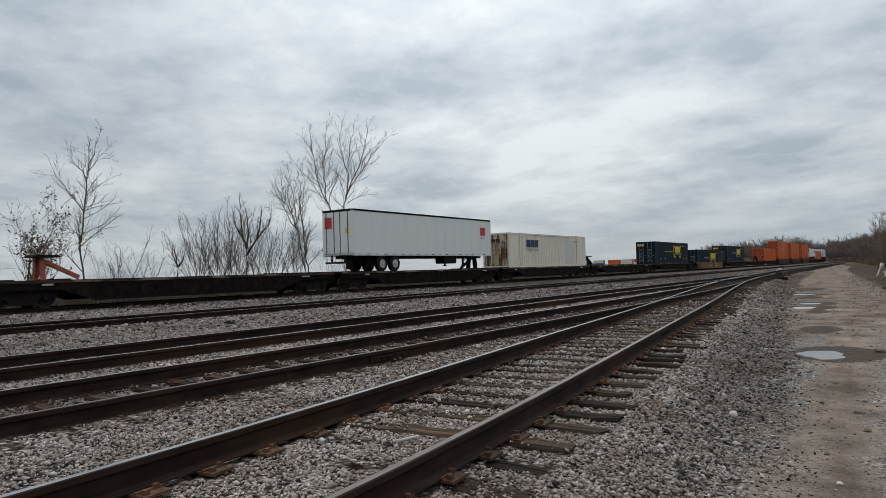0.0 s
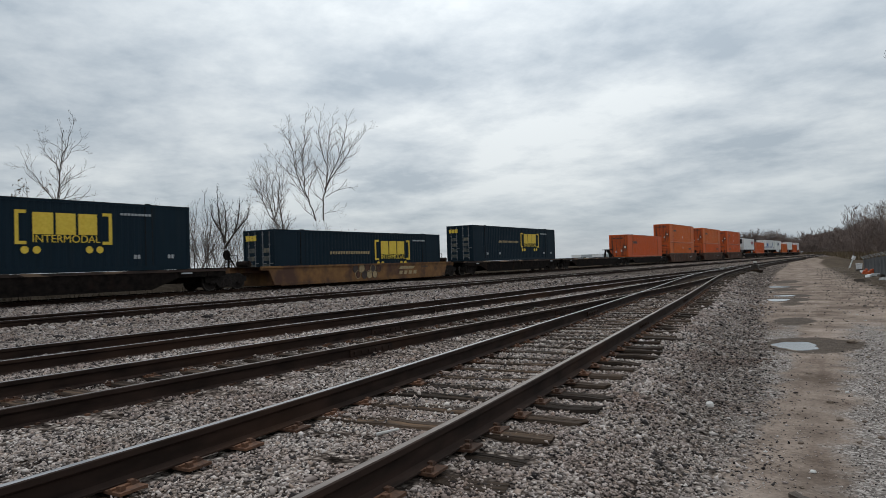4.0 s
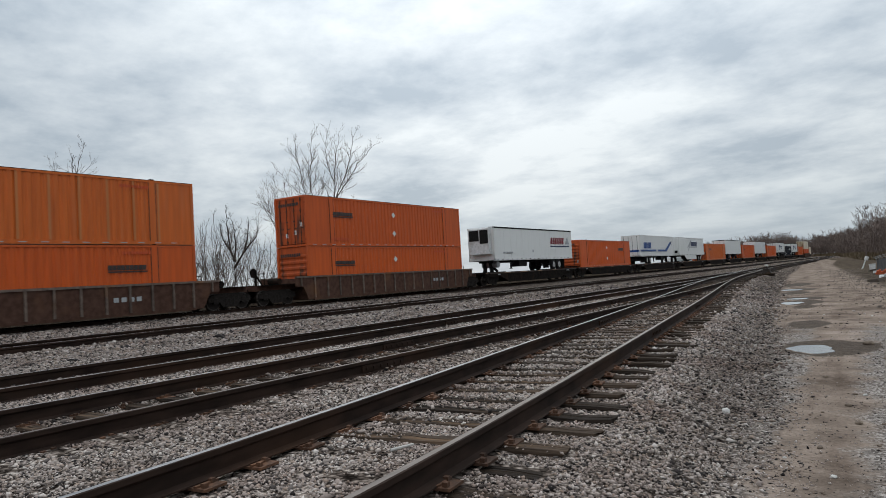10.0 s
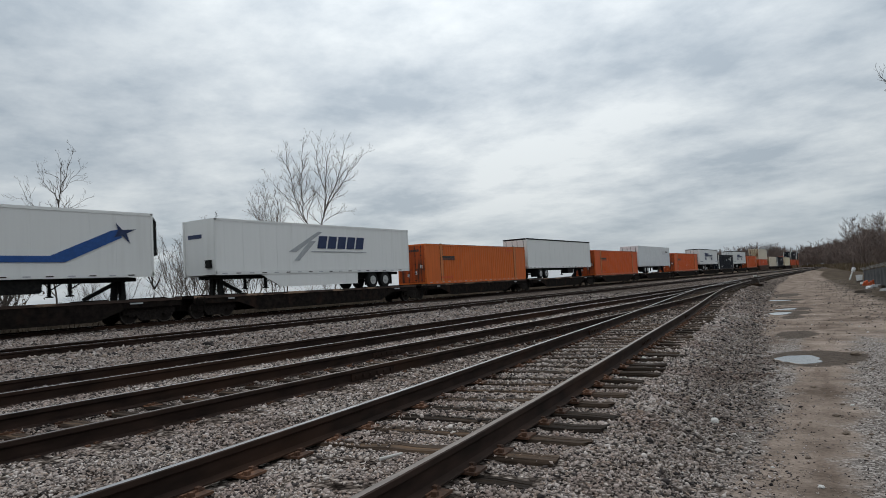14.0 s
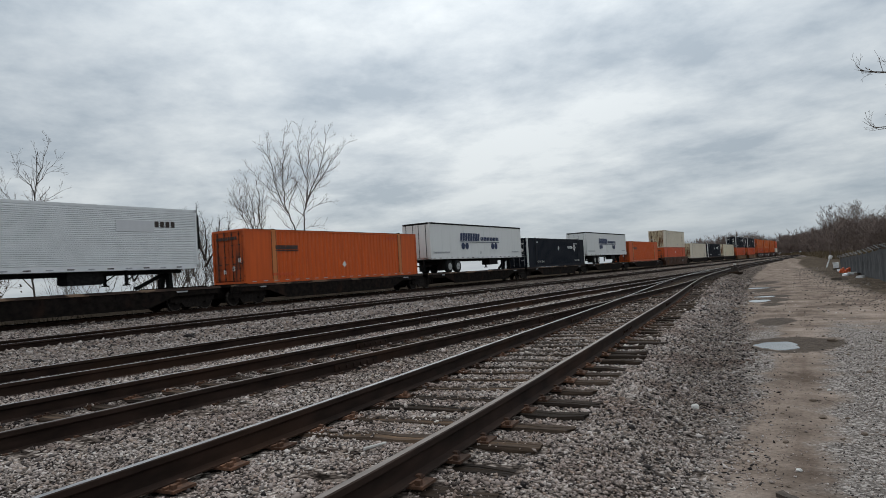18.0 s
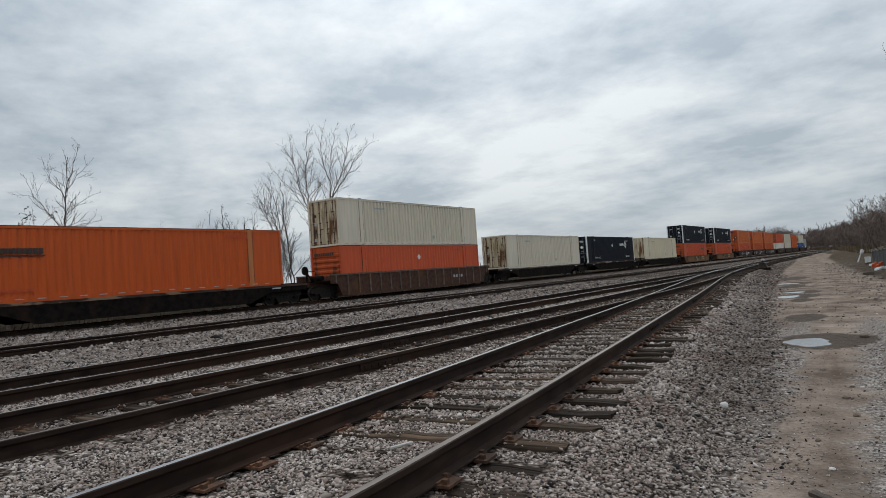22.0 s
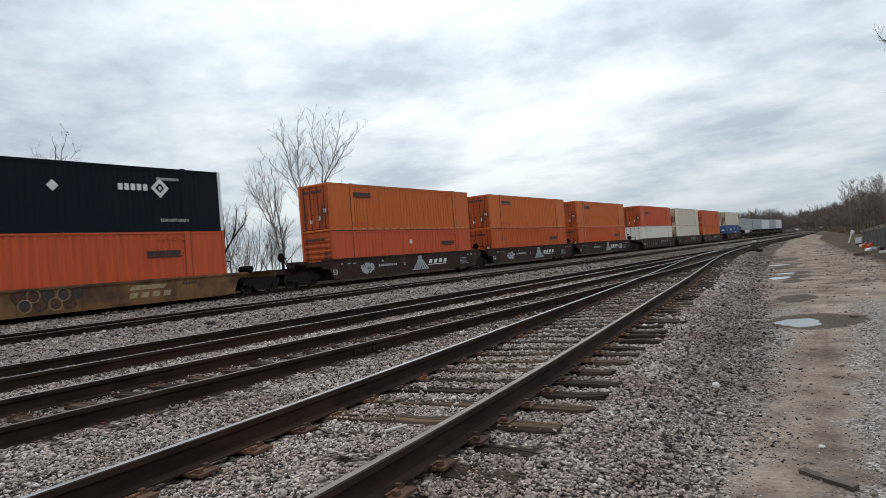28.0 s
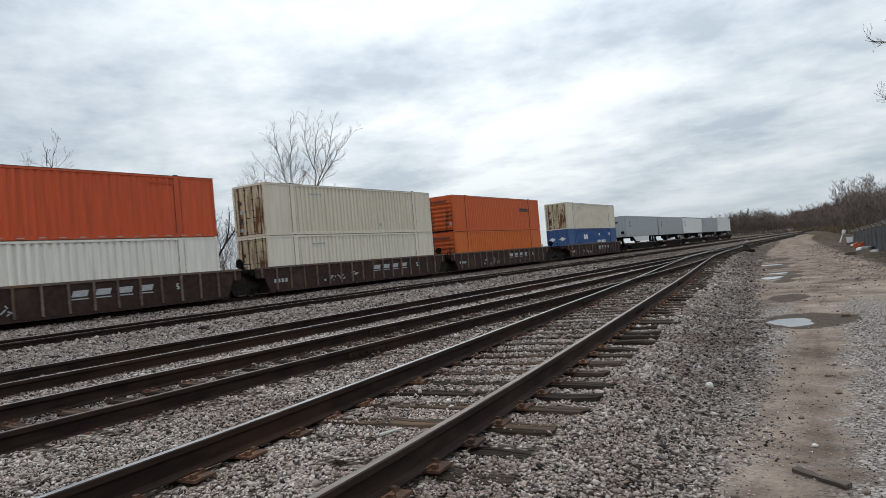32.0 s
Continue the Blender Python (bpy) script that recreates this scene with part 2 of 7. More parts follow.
FRAME = surf("black_chassis", (0.007, 0.007, 0.007), (0.016, 0.015, 0.014), 8, 0.75, 0.0, 0.1)
RAIL_SIDE = surf("rusty_rail_side", (0.016, 0.01, 0.0078), (0.034, 0.0205, 0.0155), 9, 0.88, 0.0, 0.3, (0.05, 0.026, 0.016), (1, 0.25, 1), 0.9)
RAIL_TOP = surf("worn_rail_top", (0.19, 0.18, 0.18), (0.34, 0.33, 0.33), 9, 0.45, 0.6, 0.1, (0.06, 0.045, 0.036), (3, 0.15, 1), 0.6)
RAIL_SHINE = surf("polished_rail_top", (0.19, 0.188, 0.195), (0.32, 0.318, 0.325), 9, 0.58, 0.4, 0.1, (0.2, 0.18, 0.17), (3, 0.15, 1), 0.6)
RAIL_DULL = surf("dull_rail_top", (0.07, 0.056, 0.049), (0.13, 0.106, 0.094), 9, 0.5, 0.5, 0.1, (0.06, 0.035, 0.025), (3, 0.15, 1), 0.6)
PLATE = surf("orange_rust_plate", (0.05, 0.027, 0.018), (0.12, 0.056, 0.03), 14, 0.85, 0.1, 0.4, (0.035, 0.022, 0.016), vary=0.5)
TIE = surf("weathered_tie_wood", (0.018, 0.0125, 0.009), (0.052, 0.035, 0.0245), 5, 0.9, 0, 0.8, (0.118, 0.072, 0.042), (0.6, 9, 5), 1.1, (0.52, 0.74), 0.6, bump_dist=0.02)
SEAM_TAN = surf("tan_seam_and_shade", (0.2, 0.165, 0.12), (0.3, 0.25, 0.18), 5, 0.8, 0, 0.1)
RUST_SHADE = surf("rust_and_shade_brown", (0.05, 0.024, 0.016), (0.11, 0.05, 0.03), 9, 0.8, 0.1, 0.2)
BARK = surf("grey_bark", (0.06, 0.05, 0.043), (0.12, 0.1, 0.087), 12, 0.9, 0, 0.4)
BARK_DARK = surf("dark_bark", (0.022, 0.017, 0.014), (0.045, 0.036, 0.03), 12, 0.9, 0, 0.4)
TWIG = surf("brown_twigs", (0.1, 0.08, 0.068), (0.155, 0.125, 0.106), 2, 0.9, 0, 0)
WOODS = surf("far_brown_twigs", (0.1, 0.074, 0.064), (0.185, 0.138, 0.118), 0.35, 0.95, 0, 0)
DRY_LEAF = surf("dry_leaves", (0.06, 0.035, 0.02), (0.1, 0.06, 0.03), 5, 0.8, 0, 0)
WEEDS = surf("dark_dry_weeds", (0.035, 0.026, 0.018), (0.075, 0.055, 0.036), 1.5, 0.95, 0, 0)
DRY_GRASS = surf("dry_grass", (0.085, 0.06, 0.036), (0.16, 0.118, 0.07), 1.5, 0.95, 0, 0)
SCREEN = surf("grey_fence_fabric", (0.028, 0.03, 0.033), (0.05, 0.053, 0.058), 3, 0.9, 0, 0.2, (0.07, 0.07, 0.07))
GALV = surf("galvanised_steel", (0.25, 0.26, 0.27), (0.38, 0.39, 0.4), 14, 0.5, 0.6, 0.1)
STONE_PALE = surf("pale_stone", (0.4, 0.38, 0.36), (0.56, 0.54, 0.51), 14, 0.85, 0, 0.4)
RUBBLE = surf("dark_rubble", (0.07, 0.055, 0.045), (0.2, 0.165, 0.14), 1.4, 0.95, 0, 0)
STONE_BROWN = surf("brown_stone", (0.1, 0.072, 0.055), (0.19, 0.146, 0.11), 14, 0.85, 0, 0.4)
OLD_WOOD = surf("old_plank_wood", (0.04, 0.03, 0.024), (0.09, 0.07, 0.055), 6, 0.9, 0, 0.5, stretch=(8, 1, 8))
PLASTIC_ORANGE = surf("faded_orange_plastic", (0.5, 0.09, 0.03), (0.6, 0.13, 0.05), 6, 0.6, 0, 0.2)
PLASTIC_WHITE = surf("dirty_white_plastic", (0.5, 0.5, 0.5), (0.66, 0.66, 0.66), 6, 0.6, 0, 0.2, (0.35, 0.33, 0.3))
STAND = surf("black_switch_stand", (0.02, 0.016, 0.014), (0.05, 0.04, 0.033), 8, 0.8, 0.2, 0.2, (0.12, 0.06, 0.03))


def stones_material():
    m = bpy.data.materials.new("ballast_stones")
    m.use_nodes = True
    nt = m.node_tree
    b = nt.nodes["Principled BSDF"]
    ge = nt.nodes.new("ShaderNodeNewGeometry")
    r = nt.nodes.new("ShaderNodeValToRGB")
    r.color_ramp.elements[0].color, r.color_ramp.elements[1].color = (0.014, 0.012, 0.012, 1), (0.52, 0.468, 0.436, 1)
    for p, c in ((0.13, (0.06, 0.052, 0.05)), (0.28, (0.228, 0.193, 0.175)), (0.56, (0.33, 0.28, 0.253)), (0.68, (0.285, 0.218, 0.175)), (0.86, (0.42, 0.368, 0.337))):
        r.color_ramp.elements.new(p).color = (*c, 1)
    nt.links.new(ge.outputs["Random Per Island"], r.inputs[0])
    tc = nt.nodes.new("ShaderNodeTexCoord")
    n = nt.nodes.new("ShaderNodeTexNoise")
    n.inputs["Scale"].default_value, n.inputs["Detail"].default_value = 1.3, 5
    nt.links.new(tc.outputs["Object"], n.inputs["Vector"])
    mx = nt.nodes.new("ShaderNodeMix")
    mx.data_type, mx.blend_type = "RGBA", "MULTIPLY"
    mx.inputs[0].default_value = 0.8
    nr = nt.nodes.new("ShaderNodeValToRGB")
    nr.color_ramp.elements[0].position, nr.color_ramp.elements[0].color = 0.35, (0.6, 0.52, 0.495, 1)
    nr.color_ramp.elements[1].position, nr.color_ramp.elements[1].color = 0.6, (1, 1, 1, 1)
    nt.links.new(n.outputs[0], nr.inputs[0])
    nt.links.new(r.outputs[0], mx.inputs[6])
    nt.links.new(nr.outputs[0], mx.inputs[7])
    at = nt.nodes.new("ShaderNodeAttribute")
    at.attribute_name = "wash"
    hs = nt.nodes.new("ShaderNodeHueSaturation")
    nt.links.new(at.outputs["Fac"], hs.inputs["Value"])
    nt.links.new(mx.outputs[2], hs.inputs["Color"])
    nt.links.new(hs.outputs[0], b.inputs["Base Color"])
    b.inputs["Roughness"].default_value = 0.9
    b.inputs["Specular IOR Level"].default_value = 0.15
    return m


def ground_material():
    """Ballast, beaten earth and dry grass, blended by where the road and the verge run."""
    m = bpy.data.materials.new("yard_ground")
    m.use_nodes = True
    nt = m.node_tree
    L = nt.links.new
    b = nt.nodes["Principled BSDF"]
    tc = nt.nodes.new("ShaderNodeTexCoord")
    co = tc.outputs["Object"]

    def noise_at(scale, detail=5.0, rough=0.55):
        n = nt.nodes.new("ShaderNodeTexNoise")
        n.inputs["Scale"].default_value, n.inputs["Detail"].default_value, n.inputs["Roughness"].default_value = scale, detail, rough
        L(co, n.inputs["Vector"])
        return n.outputs[0]

    def ramp(v, *stops):
        r = nt.nodes.new("ShaderNodeValToRGB")
        e = r.color_ramp.elements
        e[0].position, e[0].color = stops[0][0], (*stops[0][1], 1)
        e[1].position, e[1].color = stops[-1][0], (*stops[-1][1], 1)
        for p, c in stops[1:-1]:
            e.new(p).color = (*c, 1)
        L(v, r.inputs[0])
        return r.outputs[0]

    def mixed(f, a, c, mode="MIX"):
        x = nt.nodes.new("ShaderNodeMix")
        x.data_type, x.blend_type = "RGBA", mode
        if isinstance(f, float):
            x.inputs[0].default_value = f
        else:
            L(f, x.inputs[0])
        L(a, x.inputs[6])
        L(c, x.inputs[7])
        return x.outputs[2]

    def mask(name, n, lo, hi, push=0.9):
        a = nt.nodes.new("ShaderNodeAttribute")
        a.attribute_name = name
        ma = nt.nodes.new("ShaderNodeMath")
        ma.operation = "MULTIPLY_ADD"
        L(n, ma.inputs[0])
        ma.inputs[1].default_value = push
        L(a.outputs["Fac"], ma.inputs[2])
        mr = nt.nodes.new("ShaderNodeMapRange")
        mr.inputs[1].default_value, mr.inputs[2].default_value = lo, hi
        L(ma.outputs[0], mr.inputs[0])
        return mr.outputs[0]

    vo = nt.nodes.new("ShaderNodeTexVoronoi")
    vo.inputs["Scale"].default_value = 20
    L(co, vo.inputs["Vector"])
    sep = nt.nodes.new("ShaderNodeSeparateColor")
    L(vo.outputs["Color"], sep.inputs[0])
    gravel = ramp(sep.outputs[0], (0.0, (0.03, 0.0245, 0.0215)), (0.35, (0.138, 0.114, 0.101)), (0.7, (0.285, 0.241, 0.215)), (1.0, (0.54, 0.48, 0.44)))
    # shade in the crevices between stones, multiplied into the gravel colour
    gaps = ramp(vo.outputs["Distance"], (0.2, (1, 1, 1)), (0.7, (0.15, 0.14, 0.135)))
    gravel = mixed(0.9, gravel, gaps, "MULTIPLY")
    gravel = mixed(0.75, gravel, ramp(noise_at(0.55), (0.36, (0.6, 0.54, 0.5)), (0.6, (1.05, 1.03, 1.0))), "MULTIPLY")
    wa = nt.nodes.new("ShaderNodeAttribute")
    wa.attribute_name = "wash"
    hv = nt.nodes.new("ShaderNodeHueSaturation")
    L(wa.outputs["Fac"], hv.inputs["Value"])
    L(gravel, hv.inputs["Color"])
    gravel = hv.outputs[0]
    dirt = ramp(noise_at(1.1, 8, 0.62), (0.32, (0.122, 0.095, 0.078)), (0.5, (0.222, 0.177, 0.148)), (0.68, (0.32, 0.262, 0.223)))
    dirt = mixed(0.4, dirt, ramp(noise_at(30, 4), (0.35, (0.6, 0.58, 0.56)), (0.6, (1.1, 1.08, 1.06))), "MULTIPLY")
    # wheel ruts and damp streaks along the road
    lay = nt.nodes.new("ShaderNodeMapping")
    lay.inputs["Scale"].default_value = (2.6, 0.5, 1)
    L(co, lay.inputs[0])
    rut = nt.nodes.new("ShaderNodeTexNoise")
    rut.inputs["Scale"].default_value, rut.inputs["Detail"].default_value, rut.inputs["Roughness"].default_value = 1.0, 7, 0.6
    L(lay.outputs[0], rut.inputs["Vector"])
    dirt = mixed(0.5, dirt, ramp(rut.outputs[0], (0.34, (0.52, 0.47, 0.44)), (0.5, (1.0, 0.99, 0.98)), (0.68, (1.16, 1.15, 1.13))), "MULTIPLY")
    v2 = nt.nodes.new("ShaderNodeTexVoronoi")
    v2.inputs["Scale"].default_value = 46
    L(co, v2.inputs["Vector"])
    s2 = nt.nodes.new("ShaderNodeSeparateColor")
    L(v2.outputs["Color"], s2.inputs[0])
    fines = ramp(s2.outputs[1], (0.0, (0.075, 0.064, 0.058)), (0.6, (0.205, 0.18, 0.163)), (1.0, (0.38, 0.342, 0.315)))
    road = mixed(mask("fines", noise_at(1.8, 8, 0.65), 1.15, 1.5, 1.7), dirt, fines)
    col = mixed(mask("road", noise_at(2.3, 7, 0.65), 1.0, 1.3, 1.5), gravel, road)
    grass = ramp(noise_at(0.9, 7, 0.65), (0.3, (0.055, 0.043, 0.033)), (0.55, (0.105, 0.083, 0.064)), (0.75, (0.16, 0.13, 0.1)))
    gv = nt.nodes.new("ShaderNodeHueSaturation")
    L(wa.outputs["Fac"], gv.inputs["Value"])
    L(grass, gv.inputs["Color"])
    col = mixed(mask("verge", noise_at(1.1, 7, 0.65), 0.85, 1.1), col, gv.outputs[0])
    wet = mask("wet", noise_at(3.4, 9, 0.75), 1.3, 1.55, 2.1)
    col = mixed(wet, col, ramp(noise_at(6.0), (0.3, (0.045, 0.033, 0.025)), (0.7, (0.08, 0.06, 0.046))))
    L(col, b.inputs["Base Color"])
    rg = nt.nodes.new("ShaderNodeMapRange")
    rg.inputs[3].default_value, rg.inputs[4].default_value = 0.95, 0.7
    sp = nt.nodes.new("ShaderNodeMath")
    sp.operation = "MULTIPLY"
    sp.inputs[1].default_value = 0.04
    L(wet, sp.inputs[0])
    L(sp.outputs[0], b.inputs["Specular IOR Level"])
    L(wet, rg.inputs[0])
    L(rg.outputs[0], b.inputs["Roughness"])
    bp = nt.nodes.new("ShaderNodeBump")
    bp.inputs["Strength"].default_value, bp.inputs["Distance"].default_value, bp.invert = 0.7, 0.03, True
    L(vo.outputs["Distance"], bp.inputs["Height"])
    bp2 = nt.nodes.new("ShaderNodeBump")
    bp2.inputs["Strength"].default_value, bp2.inputs["Distance"].default_value = 0.35, 0.03
    L(noise_at(9, 8, 0.7), bp2.inputs["Height"])
    L(bp.outputs[0], bp2.inputs["Normal"])
    L(bp2.outputs[0], b.inputs["Normal"])
    return m


def water_material():
    m = bpy.data.materials.new("puddle_water")
    m.use_nodes = True
    b = m.node_tree.nodes["Principled BSDF"]
    b.inputs["Base Color"].default_value = (0.05, 0.045, 0.04, 1)
    b.inputs["Roughness"].default_value, b.inputs["IOR"].default_value = 0.02, 1.6
    b.inputs["Specular IOR Level"].default_value = 1.0
    n = m.node_tree.nodes.new("ShaderNodeTexNoise")
    n.inputs["Scale"].default_value = 5
    bp = m.node_tree.nodes.new("ShaderNodeBump")
    bp.inputs["Strength"].default_value, bp.inputs["Distance"].default_value = 0.04, 0.01
    m.node_tree.links.new(n.outputs[0], bp.inputs["Height"])
    m.node_tree.links.new(bp.outputs[0], b.inputs["Normal"])
    return m


for mt in (RAIL_SIDE, CAR_BLACK, FRAME, WHEEL, TYRE, CAR_MAROON, CAR_BROWN, TIE, NAVY, TEAL):
    mt.node_tree.nodes["Principled BSDF"].inputs["Specular IOR Level"].default_value = 0.12
CAR_BLACK.node_tree.nodes["Principled BSDF"].inputs["Specular IOR Level"].default_value = 0.04
STONES, GROUND, WATER = stones_material(), ground_material(), water_material()

# ---- building helpers ----


class Shape:
    """Gathers faces for one mesh."""

    def __init__(self):
        self.v, self.f, self.m = [], [], []

    def add(self, verts, faces, mi=0):
        k = len(self.v)
        self.v.extend(verts)
        self.f.extend(tuple(i + k for i in face) for face in faces)
        self.m.extend([mi] * len(faces))
        return self

    def box(self, x0, x1, y0, y1, z0, z1, mi=0):
        return self.add([(x, y, z) for z in (z0, z1) for y in (y0, y1) for x in (x0, x1)],
                        [(0, 2, 3, 1), (4, 5, 7, 6), (0, 1, 5, 4), (2, 6, 7, 3), (0, 4, 6, 2), (1, 3, 7, 5)], mi)

    def slab(self, outline, axis, a, b, mi=0):
        """An outline of 2D points, drawn out from a to b along an axis."""
        put = {"x": lambda p, w: (w, p[0], p[1]), "y": lambda p, w: (p[0], w, p[1]), "z": lambda p, w: (p[0], p[1], w)}[axis]
        n = len(outline)
        return self.add([put(p, w) for w in (a, b) for p in outline],
                        [tuple(range(n))[::-1], tuple(range(n, 2 * n)), *[(i, (i + 1) % n, (i + 1) % n + n, i + n) for i in range(n)]], mi)

    def tube(self, a, b, r0, r1=None, n=10, mi=0):
        a, b = Vector(a), Vector(b)
        r1 = r0 if r1 is None else r1
        d = (b - a).normalized()
        u = d.orthogonal().normalized()
        w = d.cross(u)
        ring = [(math.cos(2 * math.pi * i / n), math.sin(2 * math.pi * i / n)) for i in range(n)]
        verts = [tuple(p + (u * c + w * s) * r) for p, r in ((a, r0), (b, r1)) for c, s in ring]
        return self.add(verts, [tuple(range(n))[::-1], tuple(range(n, 2 * n)), *[(i, (i + 1) % n, (i + 1) % n + n, i + n) for i in range(n)]], mi)

    def bar(self, a, b, w):
        return self.tube(a, b, w * 0.7071, n=4)

    def mesh(self, name, *mats):
        me = bpy.data.meshes.new(name)
        me.from_pydata(self.v, [], self.f)
        for mt in mats:
            me.materials.append(mt)
        if len(mats) > 1:
            me.polygons.foreach_set("material_index", self.m)
        me.update()
        return me


def part(name, shape, mats, parent, label="", at=None):
    data = shape.mesh(name, *(mats if isinstance(mats, tuple) else (mats,))) if isinstance(shape, Shape) else shape
    ob = new(name, data)
    ob.parent = parent
    if at is not None:
        ob.matrix_basis = at
    if label:
        ob["label"] = label
    return ob


def thing(name, label, category, group="", kind="", at=None):
    ob = tagged(new(name), label, category, group, kind)
    if at is not None:
        ob.matrix_basis = at
    return ob


def smooth(x, a, b):
    t = np.clip((np.asarray(x, float) - a) / (b - a), 0, 1)
    return t * t * (3 - 2 * t)


# ---- plan of the yard: x across, y along the line, rail tops at zero ----
MAIN_X, THIRD_X, SECOND_X = -29.1, -18.12, -10.12
FIRST = ((-60, -6.8), (12, -6.8), (20, -6.88), (31, -7.32), (45, -8.6), (60, -9.75), (78, -10.25))
NEAREST = ((-60, -2.6), (-4, -2.75), (2.7, -3.1225), (6.7, -3.645), (11.4, -4.25), (17.5, -5.02), (23.5, -5.85), (30, -6.8), (40, -8.15), (50, -9.2), (62, -9.95), (78, -10.25))
FARTHEST = ((-60, SECOND_X), (60, SECOND_X), (100, -11.2), (170, -12.6), (220, -15.0), (290, THIRD_X))
BEND, TURN_AT = 420.0, 300.0


def line_at(s, x=MAIN_X):
    """Place and heading on the main line, s metres along it: straight, then a long bend to the left."""
    r = BEND + x - MAIN_X
    a = max(0.0, s - TURN_AT) / BEND
    k = min(a, 1.1)
    out = (a - k) * BEND
    return x - r * (1 - math.cos(k)) - out * math.sin(k), min(s, TURN_AT) + r * math.sin(k) + out * math.cos(k), math.degrees(k)


MAIN_LINE = ((-60, MAIN_X), *[(line_at(s)[1], line_at(s)[0]) for s in range(0, 560, 10)])
THIRD_LINE = ((-60, THIRD_X), *[(line_at(s, THIRD_X)[1], line_at(s, THIRD_X)[0]) for s in range(0, 560, 10)])
TIES = []


def across(line, y):
    """Smooth track centre at y."""
    ys, xs = np.array([p[0] for p in line], float), np.array([p[1] for p in line], float)
    y = np.asarray(y, float)
    k = sum(np.interp(y + d, ys, xs) * w for d, w in ((-3, 0.15), (-1.5, 0.2), (0, 0.3), (1.5, 0.2), (3, 0.15)))
    return k


ROAD = ((-60, -0.2), (4, -0.4), (8, -0.41), (13, -0.62), (24, -1.68), (40, -3.4), (60, -5.4), (100, -8.6), (160, -11.6), (170, -12))
ROAD_HALF = ((-60, 1.0), (4, 0.5), (8, 0.66), (13, 1.12), (24, 1.43), (40, 1.4), (60, 1.4), (100, 1.1), (160, 1.0), (170, 0.6))
PUDDLES = ((-1.2, 12.5, 0.36, 0.48), (-2.8, 24.4, 0.36, 0.55), (-2.85, 26.7, 0.34, 0.36), (-3.85, 33.6, 0.42, 0.5))


def road_mask(x, y):
    c, w = np.interp(y, *zip(*ROAD)), np.interp(y, *zip(*ROAD_HALF))
    left = smooth(x, c - w - 0.55, c - w + 0.5)
    return left * (1 - smooth(y, 150, 175)) * (x < 60)


def wet_mask(x, y):
    k = np.zeros(np.broadcast(x, y).shape)
    for px, py, a, b in PUDDLES:
        k = np.maximum(k, 1 - smooth(np.hypot((x - px - 0.2) / (a * 2.2), (y - py - 0.25) / (b * 2.6)), 0.55, 1.1))
    for px, py, a, b in ((-1.65, 17.0, 0.6, 1.4), (-3.4, 31.0, 0.7, 1.8), (-2.25, 22.7, 0.45, 0.9), (-4.2, 39.5, 0.9, 3.0), (-0.5, 12.9, 0.4, 0.9)):
        k = np.maximum(k, 0.9 * (1 - smooth(np.hypot((x - px) / a, (y - py) / b), 0.4, 1.0)))
    return k


def wash_mask(x, y):
    """Clean ballast between the near tracks, dirtier stone on the shoulder beside the road, darker ground along the
    main line.
    """
    u = x - across(NEAREST, np.clip(y, -50, 70))
    k = 1.12 - 0.06 * smooth(y, 8, 30) + 0.1 * (1 - smooth(np.abs(u + 0.1), 0.5, 0.9)) * (1 - smooth(y, 5, 9)) - 0.14 * (1 - smooth(np.abs(u), 0.6, 1.3)) * smooth(y, 6, 11)
    dirty = smooth(u, 1.2, 2.2) * smooth(y, 3.0, 9.0) * (1 - 0.4 * smooth(y, 14, 24))
    # 1 along the main line, where the tone is halved below
    by_main = 1 - smooth(np.abs(x - MAIN_X), 1.5, 3.4)
    for line, much in ((FIRST, 0.16), (FARTHEST, 0.45), (THIRD_LINE, 0.3)):
        k = k * (1 - much * (1 - smooth(np.abs(x - across(line, y)), 0.75, 1.15)) * (y < 62 if line is FIRST else 1))
    k = k * (1 - 0.3 * (1 - smooth(x, -12.2, -11.2)) * (1 - smooth(y, 40, 110)))
    return k * (1 - 0.36 * dirty) * (1 - 0.5 * by_main * (y < 300)) * (1 - 0.5 * (1 - smooth(x, MAIN_X - 4, MAIN_X - 1.5)) * (1 - smooth(y, 150, 300)))


def verge_mask(x, y):
    c, w = np.interp(y, *zip(*ROAD)), np.interp(y, *zip(*ROAD_HALF))
    right = smooth(x, c + w - 0.1, c + w + 2.2) * smooth(y, 16, 26)
    left = 1 - smooth(x, -32.0, -30.4)
    end = smooth(y, 140, 175) * smooth(x, -13, -10.5)
    return np.maximum(np.maximum(right, left), end)


def bumps(x, y):
    return (0.5 * np.sin(0.9 * x + 1.3 * np.sin(0.37 * y)) * np.sin(0.71 * y + 0.8) + 0.3 * np.sin(2.3 * x + 0.6 * y) * np.sin(1.9 * y - 0.7 * x)
            + 0.2 * np.sin(5.1 * x - 1.7 * y) * np.sin(4.3 * y + 1.1 * x))


